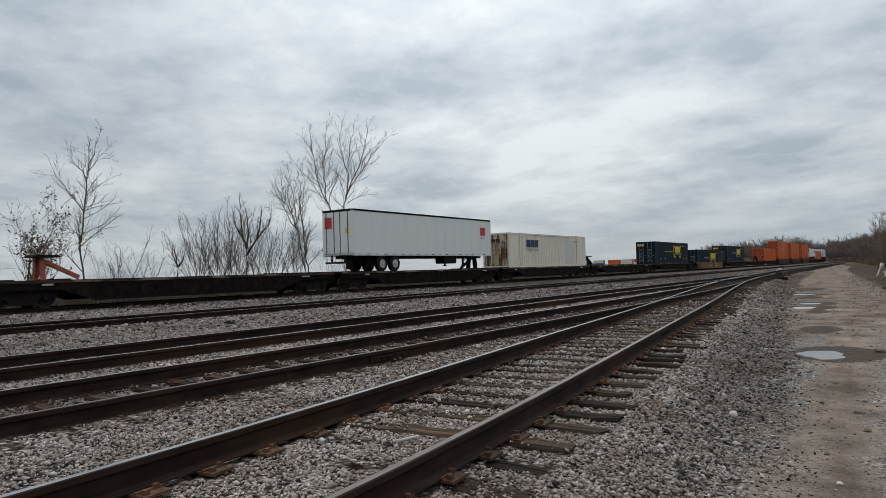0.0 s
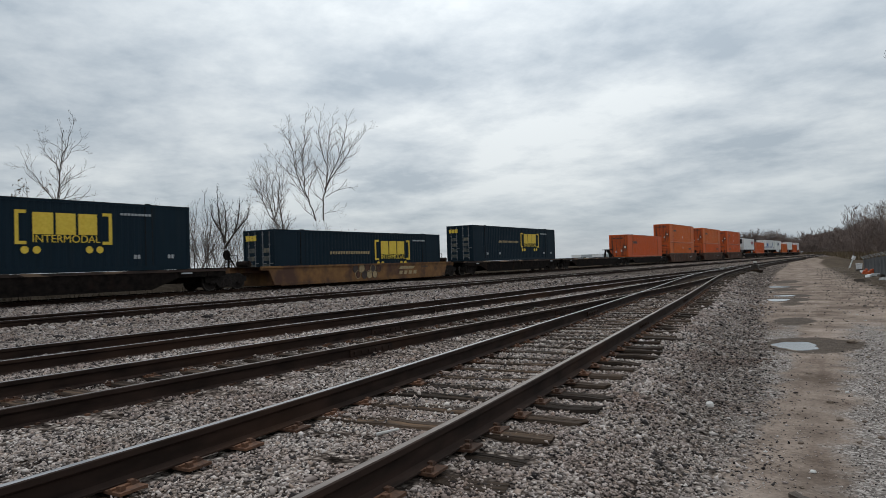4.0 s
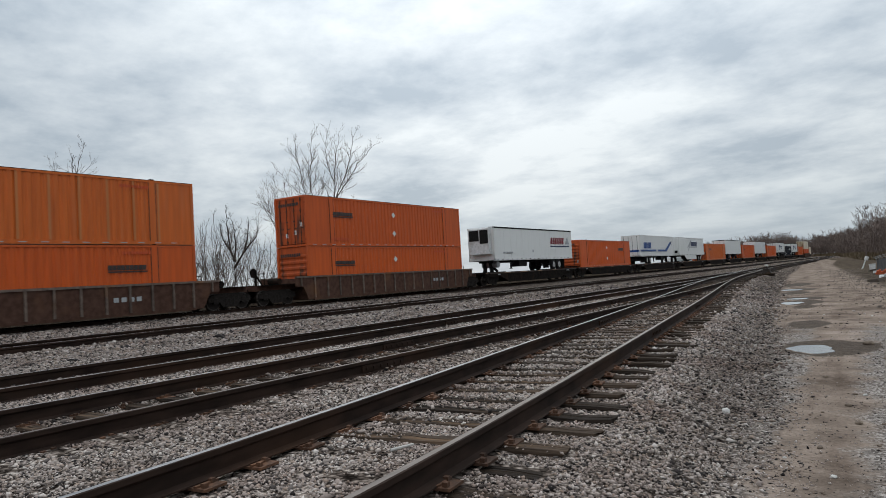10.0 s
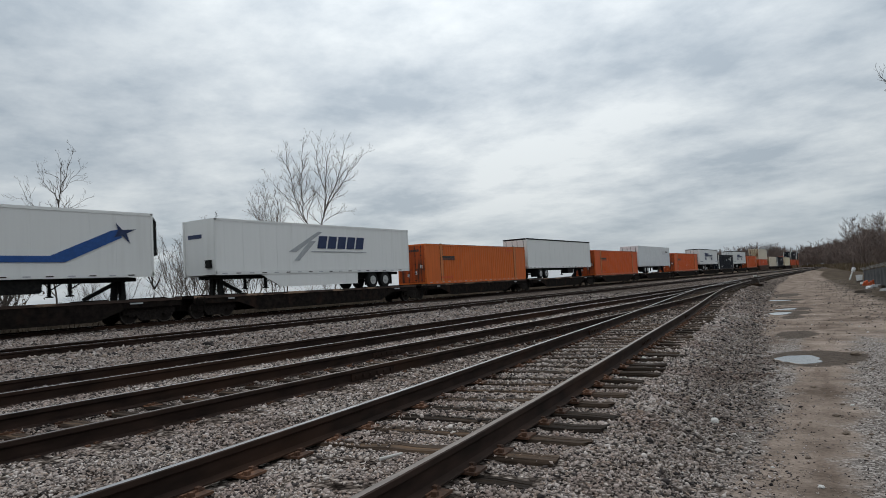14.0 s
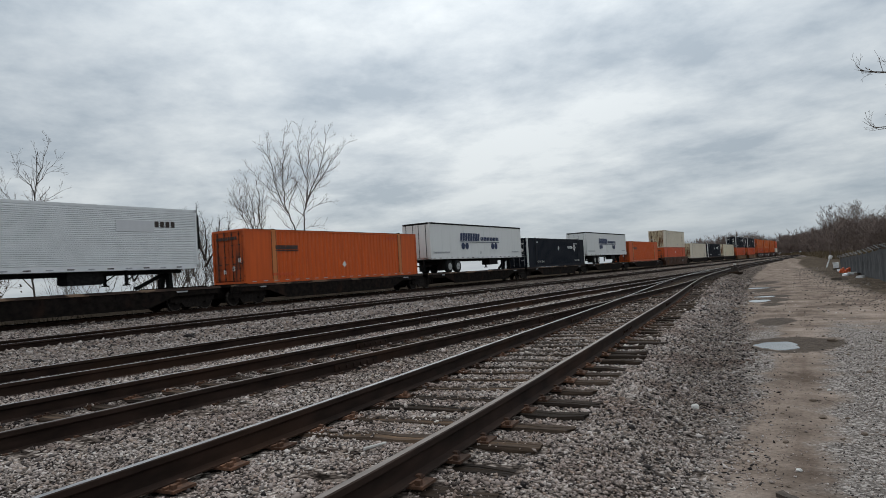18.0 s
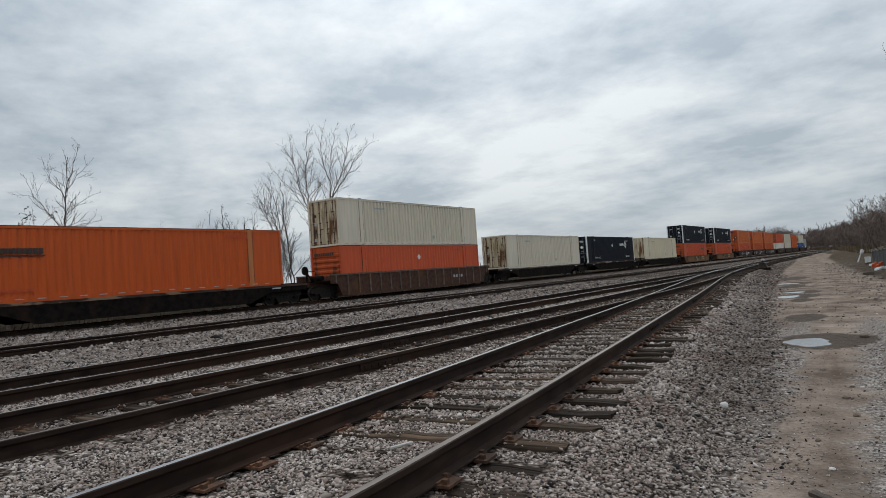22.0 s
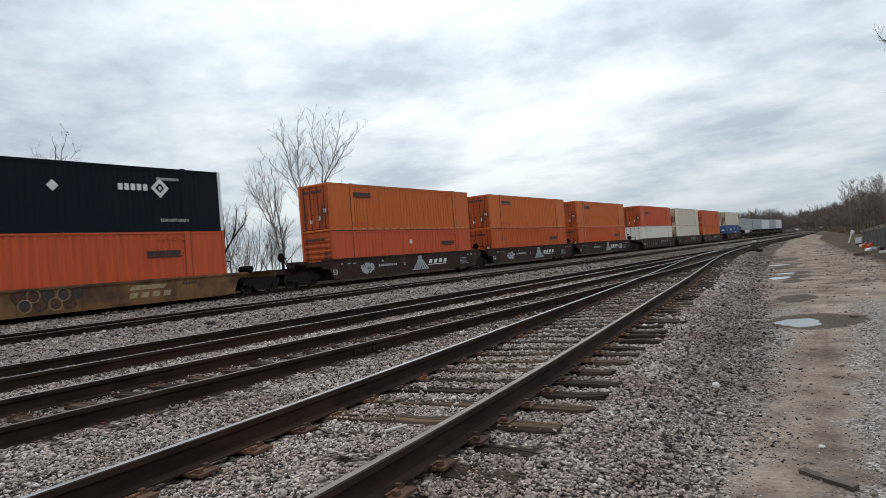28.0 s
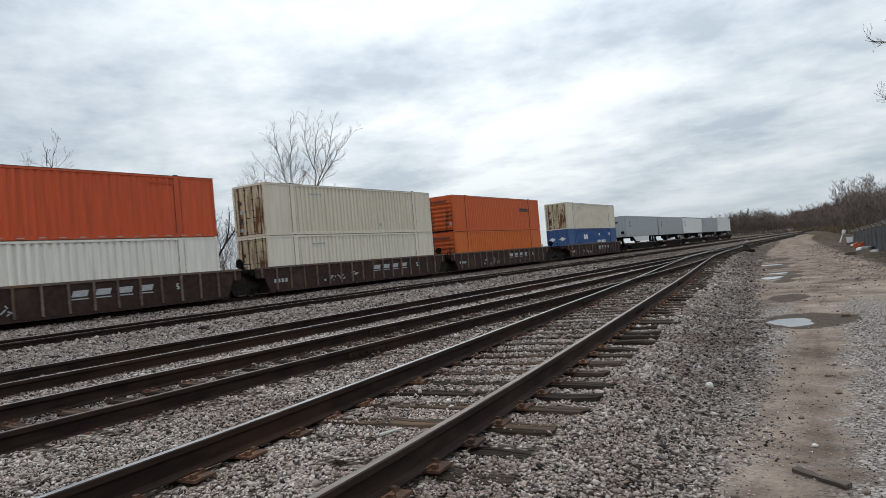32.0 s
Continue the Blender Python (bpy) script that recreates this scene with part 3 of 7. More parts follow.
def ground_z(x, y):
    x, y = np.asarray(x, float), np.asarray(y, float)
    edge = across(NEAREST, np.clip(y, -50, 70)) + 1.45
    edge = np.where(y > 70, np.interp(y, *zip(*FARTHEST)) + 1.5, edge)
    z = -0.222 - 0.245 * smooth(x, edge, edge + 1.0)
    mid = np.abs(x - across(NEAREST, np.clip(y, -50, 70)))
    z = z - 0.028 * smooth(mid, 0.8, 0.95) * (1 - smooth(mid, 1.5, 1.9)) * (y < 60)
    # ballast stands higher against the rails of the older tracks
    beyond = across(NEAREST, np.clip(y, -50, 70))
    z = z + 0.052 * (1 - smooth(x, beyond - 1.75, beyond - 0.95))
    z = z - 0.05 * (1 - smooth(np.abs(x - across(FIRST, np.clip(y, -50, 70))), 0.55, 0.7)) * (y < 60)
    # a ditch behind the main line, and the low bank on which the trees stand
    here = 1 - smooth(y, 90, 160)
    z = z - 0.35 * (1 - smooth(x, -33.2, -31.2)) * (1 - smooth(y, 220, 290)) + 0.85 * (1 - smooth(x, -40.5, -34.0)) * here
    c, w = np.interp(y, *zip(*ROAD)), np.interp(y, *zip(*ROAD_HALF))
    z = z + 0.1 * smooth(x, c + w + 0.5, c + w + 3.5) * smooth(y, 14, 34)
    z = z + 3.0 * smooth(x - 0.0, 4, 40) * smooth(y, 60, 140) + 1.6 * smooth(y, 150, 260) * smooth(x, -14, 6)
    rough = 0.018 + 0.05 * smooth(x, -1.5, 2.0) * smooth(y, 12, 30) + 0.12 * (1 - smooth(x, -36, -33))
    flat = np.maximum(1 - wet_mask(x, y) * 1.2, 0)
    return z + rough * bumps(x, y) * flat


def lines(*spans):
    got = []
    for a, b, n in spans:
        got += list(np.linspace(a, b, n, endpoint=False))
    return np.array(got + [spans[-1][1]])


def build_ground():
    xs = lines((-2500, -300, 12), (-300, -60, 16), (-60, -36, 24), (-36, -12, 60), (-12, 3, 150), (3, 12, 30), (12, 60, 24), (60, 300, 14), (300, 2500, 10))
    ys = lines((-2500, -300, 10), (-300, -20, 16), (-20, 0.5, 20), (0.5, 18, 170), (18, 60, 110), (60, 200, 70), (200, 500, 30), (500, 3500, 14))
    X, Y = np.meshgrid(xs, ys)
    Z = ground_z(X, Y)
    nx, ny = len(xs), len(ys)
    co = np.stack([X, Y, Z], -1).reshape(-1, 3)
    i = (np.arange(ny - 1)[:, None] * nx + np.arange(nx - 1)[None, :]).ravel()
    quads = np.stack([i, i + 1, i + nx + 1, i + nx], 1)
    me = bpy.data.meshes.new("ground")
    me.from_pydata(co, [], quads.tolist())
    fx = np.interp(Y, *zip(*ROAD)) + 0.1
    fines = np.clip(smooth(X, fx - 0.35, fx + 0.5) + 0.75 * (1 - smooth(X, fx - 0.85, fx - 0.45)), 0, 1) * 0.8 * (1 - smooth(Y, 12, 20)) * (1 - 0.7 * smooth(X, 1.5, 4)) + 0.1
    for name, val in (("road", road_mask(X, Y)), ("wet", wet_mask(X, Y)), ("verge", verge_mask(X, Y)), ("fines", fines), ("wash", wash_mask(X, Y))):
        at = me.attributes.new(name, "FLOAT", "POINT")
        at.data.foreach_set("value", np.asarray(val, float).ravel())
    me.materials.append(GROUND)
    me.polygons.foreach_set("use_smooth", [True] * len(me.polygons))
    tagged(new("ground", me), "grey ballast and beaten brown earth of a rail yard", "ground", kind="structure")


def build_puddles():
    rnd = random.Random(5)
    for px, py, a, b in PUDDLES:
        n = 40
        ph = [rnd.uniform(0, 6.28) for _ in range(4)]
        ring = []
        for i in range(n):
            t = 2 * math.pi * i / n
            k = 1 + 0.14 * math.sin(2 * t + ph[0]) + 0.1 * math.sin(3 * t + ph[1]) + 0.06 * math.sin(7 * t + ph[2])
            ring.append((px + a * k * math.cos(t), py + b * k * math.sin(t)))
        top = max(float(ground_z(x, y)) for x, y in ring + [(px, py)]) + 0.006
        s = Shape()
        s.add([(x, y, top) for x, y in ring] + [(px + (x - px) * 1.1, py + (y - py) * 1.1, top - 0.03) for x, y in ring],
              [tuple(range(n)), *[(i, i + n, (i + 1) % n + n, (i + 1) % n) for i in range(n)]])
        tagged(new("puddle", s.mesh("puddle", WATER)), "shallow rain puddle in a rut of the earth road", "puddle", "puddles on the road", "structure")


# ---- tracks ----
RAIL_OUTLINE = ((-0.036, 0.0), (-0.037, -0.035), (-0.03, -0.045), (-0.009, -0.055), (-0.008, -0.15), (-0.03, -0.158), (-0.07, -0.168), (-0.07, -0.178),
                (0.07, -0.178), (0.07, -0.168), (0.03, -0.158), (0.008, -0.15), (0.009, -0.055), (0.03, -0.045), (0.037, -0.035), (0.036, 0.0), (0.024, 0.005), (-0.024, 0.005))


def rail_shape(line, side, y0, y1, drop, step):
    ys = np.arange(y0, y1 + 0.01, step)
    xc = across(line, ys)
    dx = np.gradient(xc, ys)
    s = Shape()
    n = len(RAIL_OUTLINE)
    for x, y, d in zip(xc, ys, dx):
        k = math.hypot(1, d)
        half = 0.7525 + (0.0275 * float(1 - smooth(y, 8, 15)) if line is NEAREST else 0)
        s.v.extend((x + (side * half + a) / k, y - d * (side * half + a) / k, z - drop) for a, z in RAIL_OUTLINE)
    for j in range(len(ys) - 1):
        for i in range(n):
            i2 = (i + 1) % n
            s.f.append((j * n + i, j * n + i2, (j + 1) * n + i2, (j + 1) * n + i))
            s.m.append(1 if i == n - 2 else 0)
    e = (len(ys) - 1) * n
    s.f += [tuple(range(n)), tuple(range(e, e + n))[::-1]]
    s.m += [0, 0]
    return s


def tie_mesh(seed):
    """A worn tie with ragged, split ends, about 2.6 m long; its top is gouged along the grain."""
    rnd = random.Random(seed)
    s = Shape()
    n = 12
    a, b = -1.3 - rnd.uniform(-0.06, 0.12), 1.3 + rnd.uniform(-0.06, 0.14)
    cut = [rnd.uniform(-0.05, 0.05) for _ in range(4)]
    wide = rnd.uniform(0.1, 0.122)
    for i in range(n):
        x = a + (b - a) * i / (n - 1)
        w = wide + rnd.uniform(-0.012, 0.006) - (0.02 * rnd.random() if i in (0, n - 1) else 0)
        t = rnd.uniform(-0.012, 0.004) - (0.018 * rnd.random() if i in (0, 1, n - 2, n - 1) else 0)
        dx = cut if i == 0 else ([-k for k in cut[::-1]] if i == n - 1 else (0, 0, 0, 0))
        groove = t - rnd.uniform(0.004, 0.022)
        m = rnd.uniform(-0.3, 0.3) * w
        s.v.extend([(x, -w, -0.16), (x + dx[0], -w, t - 0.022), (x + dx[1], -w + 0.018, t), (x + dx[2], m - 0.012, t + 0.002), (x + 0.4 * dx[2], m, groove),
                    (x + dx[2], m + 0.014, t), (x + dx[3], w - 0.02, t + rnd.uniform(-0.008, 0.004)), (x + dx[3], w, t - 0.024), (x, w, -0.16)])
    k = 9
    for j in range(n - 1):
        for i in range(k):
            s.f.append((j * k + i, (j + 1) * k + i, (j + 1) * k + (i + 1) % k, j * k + (i + 1) % k))
            s.m.append(0)
    s.f += [tuple(range(k)), tuple(range((n - 1) * k, n * k))[::-1]]
    s.m += [0, 0]
    return s.mesh("tie", TIE)


def plate_mesh():
    """A ribbed tie plate with four spike heads."""
    s = Shape()
    s.box(-0.18, 0.18, -0.095, 0.095, -0.012, 0.006)
    s.box(0.075, 0.1, -0.095, 0.095, 0.006, 0.02)
    s.box(-0.1, -0.075, -0.095, 0.095, 0.006, 0.02)
    for x, y in ((0.085, 0.05), (-0.085, -0.05), (0.135, -0.055), (-0.135, 0.055)):
        s.box(x - 0.018, x + 0.018, y - 0.018, y + 0.018, 0.006, 0.035)
    return s.mesh("tie_plate", PLATE)


def joint_mesh():
    """Joint bars with bolts on both sides of the web."""
    s = Shape()
    for side in (-1, 1):
        x0, x1 = sorted((side * 0.01, side * 0.034))
        s.box(x0, x1, -0.46, 0.46, -0.148, -0.058)
        for i in range(6):
            y = -0.38 + i * 0.152
            s.box(*sorted((side * 0.034, side * 0.055)), y - 0.02, y + 0.02, -0.12, -0.08)
    return s.mesh("joint_bar", RAIL_SIDE)


def build_tracks():
    rnd = random.Random(11)
    ties, plate, joint = [tie_mesh(i) for i in range(14)], plate_mesh(), joint_mesh()
    spec = (("railway_track", NEAREST, 0.0, 66, 0.008, RAIL_TOP, 0.52, 44, "yard track with shiny rails on weathered wooden ties, curving to join the next"),
            ("railway_track", FIRST, -4.0, 72, 0.004, RAIL_TOP, 0.52, 40, "straight yard track of rusty rails half sunk in grey ballast"),
            ("railway_track", FARTHEST, -10.0, 288, 0.0, RAIL_TOP, 0.55, 32, "straight middle yard track of rusty rails in grey ballast"),
            ("railway_track", THIRD_LINE, -20.0, 500, 0.0, RAIL_TOP, 0.55, 30, "straight yard track in grey ballast beside the main line"),
            ("railway_track", MAIN_LINE, -40.0, 500, 0.0, RAIL_TOP, 0.55, 45, "main line track under the moving freight train"))
    tracks = []
    for name, line, y0, y1, drop, top, pitch, tie_end, label in spec:
        tr = thing(name, label, "railway track", "tracks of the yard", "structure")
        for side in (-1, 1):
            mt = RAIL_DULL if line in (FIRST, NEAREST) and side == 1 else RAIL_SHINE if line is NEAREST else top
            part("rail", rail_shape(line, side, y0 - 4, y1, drop, 1.0 if len(line) > 2 and y1 < 100 else 5.0), (RAIL_SIDE, mt), tr)
        y = -7.0 if line is NEAREST else max(y0, -4.0)
        rest = Shape()
        count = 0
        while y < y1 - 2 and y < 130:
            x = float(across(line, y))
            d = float(across(line, y + 0.5) - across(line, y - 0.5))
            m = pose(x + rnd.uniform(-0.09, 0.09), y + rnd.uniform(-0.05, 0.05), -0.186 - drop + rnd.uniform(-0.008, 0.0) - (0 if line is NEAREST else -0.016) - (0.03 if line is NEAREST and y < 4.3 else 0), 0, 0, -math.degrees(math.atan(d)) + rnd.uniform(-2.2, 2.2))
            if line in (NEAREST, FIRST):
                TIES.append((m.translation.x, m.translation.y, d, (1.3 if y < 4.3 else 0.42) if line is NEAREST else 0.35))
            if y < tie_end:
                part("tie", ties[rnd.randrange(14)], None, tr, at=m)
                if line in (NEAREST, FIRST) and y < 26:
                    for side in (-0.7525, 0.7525):
                        part("tie_plate", plate, None, tr, at=pose(x + side, y - d * side, -0.186 - drop, 0, 0, -math.degrees(math.atan(d))))
            else:
                k = Shape().box(-1.3, 1.3, -0.11, 0.11, -0.1, 0.0)
                rest.add([tuple(m @ Vector(p)) for p in k.v], k.f)
            y += pitch + rnd.uniform(-0.03, 0.03)
        if rest.v:
            tagged(part("far_ties", rest, TIE, tr), kind="stuff")
        for side, ys in ((-0.7525, (9.6, 21.5, 33)), (0.7525, (7.3, 14.2, 26, 37))):
            for yj in ys:
                yj = yj + {NEAREST: 4.5, FIRST: 0.0}.get(line, 7.0)
                x = float(across(line, yj))
                d = float(across(line, yj + 0.5) - across(line, yj - 0.5))
                part("joint_bar", joint, None, tr, at=pose(x + side, yj, -drop, 0, 0, -math.degrees(math.atan(d))))
        tracks.append(tr)
    return tracks


def on_tie(x, y):
    """Whether a place lies between the rails or on tie ends of the nearest track."""
    return np.abs(x - across(NEAREST, y)) < 1.3


def build_stones():
    """Loose ballast and road pebbles near the camera."""
    rng = np.random.default_rng(3)
    base = np.array([(1, 0, 0), (-1, 0, 0), (0, 1, 0), (0, -1, 0), (0, 0, 1), (0, 0, -1)], float)
    faces = np.array([(0, 2, 4), (2, 1, 4), (1, 3, 4), (3, 0, 4), (2, 0, 5), (1, 2, 5), (3, 1, 5), (0, 3, 5)])
    px, py, ps = [], [], []
    for r0, r1, per, size in ((1.6, 6.0, 2400, 0.0125), (6.0, 10.0, 1250, 0.0155), (10.0, 17.0, 600, 0.0195), (17.0, 30.0, 150, 0.031), (30.0, 46.0, 30, 0.04)):
        a0, a1 = radians(-4), radians(72)
        n = int(0.5 * (a1 - a0) * (r1 * r1 - r0 * r0) * per)
        az, r = rng.uniform(a0, a1, n), np.sqrt(rng.uniform(r0 * r0, r1 * r1, n))
        px.append(-r * np.sin(az)), py.append(r * np.cos(az)), ps.append(size * rng.lognormal(0, 0.3, n))
    x, y, s = np.concatenate(px), np.concatenate(py), np.concatenate(ps)
    keep = x > -27.6
    rm = road_mask(x + 0.3 * bumps(2.1 * x, 1.6 * y) + rng.normal(0, 0.12, len(x)), y)
    clumps = 0.5 + 0.5 * np.sin(2.1 * x + 1.7 * np.sin(1.3 * y)) * np.sin(1.7 * y + x)
    side = smooth(x, np.interp(y, *zip(*ROAD)) - 0.1, np.interp(y, *zip(*ROAD)) + 0.5) * (1 - smooth(y, 10, 16))
    keep &= rng.uniform(0, 1, len(x)) > rm * (0.94 + 0.05 * clumps - 0.62 * side * (0.35 + 0.65 * clumps))
    s = np.where(rm > 0.5, s * 0.6, s)
    s = np.where(x < -11.4, s * 1.25, s)
    for line in (NEAREST, FIRST, FARTHEST, THIRD_LINE, MAIN_LINE):
        c = across(line, y)
        keep &= np.abs(np.abs(x - c) - 0.7625) > 0.1
    luck, lift = rng.uniform(0, 1, len(x)), np.zeros(len(x))
    for tx, ty, d, odds in TIES:
        if ty < 30:
            near = np.nonzero(np.abs(y - ty) < 0.5)[0]
            u, w = x[near] - tx, y[near] - ty
            k = math.hypot(1, d)
            over = (np.abs((w + d * u) / k) < 0.125) & (np.abs((u - d * w) / k) < 1.33)
            heap = 0.5 + 0.32 * np.sin(3.1 * x[near] + 2.0 * y[near] + 1.7 * np.sin(2.3 * y[near])) + 0.3 * np.sin(5.3 * y[near] - 4.1 * x[near]) - 0.7 * (u > 0.85)
            keep[near] &= ~(over & (luck[near] > heap * odds))
            lift[near[over]] = 0.03 if odds < 1 else 0.0
    keep &= wet_mask(x, y) < 0.5
    x, y, s, lift = x[keep], y[keep], s[keep], lift[keep]
    n = len(x)
    v = np.repeat(base[None], n, 0) * rng.uniform(0.65, 1.25, (n, 6, 1)) + rng.normal(0, 0.16, (n, 6, 3))
    v *= rng.uniform(0.7, 1.3, (n, 1, 3)) * (1.12, 0.9, 0.6)
    a, t = rng.uniform(0, 6.283, n), rng.normal(0, 0.42, n)
    ca, sa, ct, st = np.cos(a)[:, None], np.sin(a)[:, None], np.cos(t)[:, None], np.sin(t)[:, None]
    vx, vz = v[:, :, 0] * ct + v[:, :, 2] * st, -v[:, :, 0] * st + v[:, :, 2] * ct
    vy = v[:, :, 1]
    v = np.stack([vx * ca - vy * sa, vx * sa + vy * ca, vz], -1) * s[:, None, None]
    z = ground_z(x, y) + s * 0.25 + lift
    v += np.stack([x, y, z], -1)[:, None, :]
    f = (faces[None] + (np.arange(n) * 6)[:, None, None]).reshape(-1)
    me = bpy.data.meshes.new("loose_ballast")
    me.vertices.add(n * 6)
    me.vertices.foreach_set("co", v.astype(np.float32).ravel())
    me.loops.add(n * 24)
    me.loops.foreach_set("vertex_index", f.astype(np.int32))
    me.polygons.add(n * 8)
    me.polygons.foreach_set("loop_start", np.arange(0, n * 24, 3, dtype=np.int32))
    me.update(calc_edges=True)
    me.attributes.new("wash", "FLOAT", "POINT").data.foreach_set("value", np.repeat(wash_mask(x, y), 6).astype(np.float32))
    me.materials.append(STONES)
    tagged(new("loose_ballast", me), "loose grey crushed stone ballast between the tracks", "gravel", kind="stuff")

# ---- trees ----


def grow(rnd, height, trunk_r, levels=4, spread=32.0, forks=(3, 6), lean=(0, 0), first=0.3, up=0.35, stems=1, twig=0.006, reach=1.0, boughs=2):
    """Limbs as tapered chains: a list of (points, radii, level)."""
    chains = []

    def limb(p, d, length, r, level):
        n = 5 if level < 2 else 3
        pts, rads = [p.copy()], [r]
        kids = []
        for i in range(n):
            d = (d + Vector((rnd.gauss(0, 1), rnd.gauss(0, 1), rnd.gauss(0, 1))) * (0.035 + 0.025 * level) + Vector((0, 0, up * 0.25))).normalized()
            p = p + d * length / n
            pts.append(p.copy())
            rads.append(max(twig * 0.5, r * (1 - (i + 1) / n * 0.86)))
            f = (i + 1) / n
            if level < levels and (level > 0 or f > first):
                kids.append((p.copy(), d.copy(), rads[-1], f))
        chains.append((pts, rads, level))
        if level >= levels:
            return
        total = rnd.randint(*forks) + (boughs if level == 0 else 0)
        for k in range(total):
            q, dd, rr, f = kids[min(len(kids) - 1, int(len(kids) * (k + rnd.random()) / total))] if kids else (pts[-1], d, rads[-1], 1)
            side = dd.orthogonal().normalized()
            side.rotate(Matrix.Rotation(rnd.uniform(0, 6.283), 3, dd))
            a = radians(spread * rnd.uniform(0.65, 1.3))
            nd = (dd * math.cos(a) + side * math.sin(a)).normalized()
            limb(q, nd, length * rnd.uniform(0.42, 0.68) * reach * (1.15 - 0.35 * f), max(twig, rr * rnd.uniform(0.5, 0.75)), level + 1)

    for s in range(stems):
        a = rnd.uniform(0, 6.283)
        k = 0.0 if stems == 1 else rnd.uniform(0.1, 0.45)
        d = Vector((lean[0] + k * math.cos(a), lean[1] + k * math.sin(a), 1)).normalized()
        limb(Vector((0, 0, -0.15)), d, height * rnd.uniform(0.62, 0.74) if stems == 1 else height * rnd.uniform(0.45, 0.72), trunk_r * (1 if stems == 1 else rnd.uniform(0.5, 1)), 0)
    return chains


def tube_arrays(chains, n_of):
    V, F = [], []
    for pts, rads, level in chains:
        n = n_of(level)
        k = len(V)
        d = (pts[-1] - pts[0]).normalized()
        u = d.orthogonal().normalized()
        w = d.cross(u)
        ring = [u * math.cos(6.2832 * i / n) + w * math.sin(6.2832 * i / n) for i in range(n)]
        for p, r in zip(pts, rads):
            V.extend((p.x + q.x * r, p.y + q.y * r, p.z + q.z * r) for q in ring)
        for j in range(len(pts) - 1):
            for i in range(n):
                i2 = (i + 1) % n
                F.append((k + j * n + i, k + j * n + i2, k + (j + 1) * n + i2, k + (j + 1) * n + i))
    return V, F


def bare_tree(name, label, seed, x, y, height, r, bark=None, leaves=0, chains=None, **kw):
    rnd = random.Random(seed)
    bark = bark or BARK
    if chains is None:
        chains = grow(rnd, height, r, **kw)
    if height:
        k = height / max(p.z for pts, _, _ in chains for p in pts)
        chains = [([p * k for p in pts], rads, lv) for pts, rads, lv in chains]
    t = thing(name, label, "bare tree", "bare trees behind the line", at=pose(x, y, float(ground_z(x, y))))
    for nm, pick, n_of, mt in (("trunk", lambda lv: lv < 2, lambda lv: 8 if lv == 0 else 6, bark), ("crown", lambda lv: lv >= 2, lambda lv: 4 if lv == 2 else 3, TWIG if bark is BARK else bark)):
        got = [c for c in chains if pick(c[2])]
        if got:
            s = Shape()
            s.v, s.f = tube_arrays(got, n_of)
            s.m = [0] * len(s.f)
            part(nm, s, mt, t)
    if leaves:
        s = Shape()
        ends = [c[0][-1] for c in chains if c[2] >= 2]
        for _ in range(leaves):
            p = rnd.choice(ends) + Vector((rnd.gauss(0, 0.12), rnd.gauss(0, 0.12), rnd.gauss(0, 0.12)))
            a, b = Vector((rnd.gauss(0, 1), rnd.gauss(0, 1), rnd.gauss(0, 1))).normalized(), Vector((rnd.gauss(0, 1), rnd.gauss(0, 1), rnd.gauss(0, 1))).normalized()
            z = rnd.uniform(0.05, 0.1)
            s.add([tuple(p - a * z), tuple(p + b * z * 0.6), tuple(p + a * z), tuple(p - b * z * 0.6)], [(0, 1, 2, 3)])
        part("dry_leaves", s, DRY_LEAF, t, "last curled brown leaves")
    return t


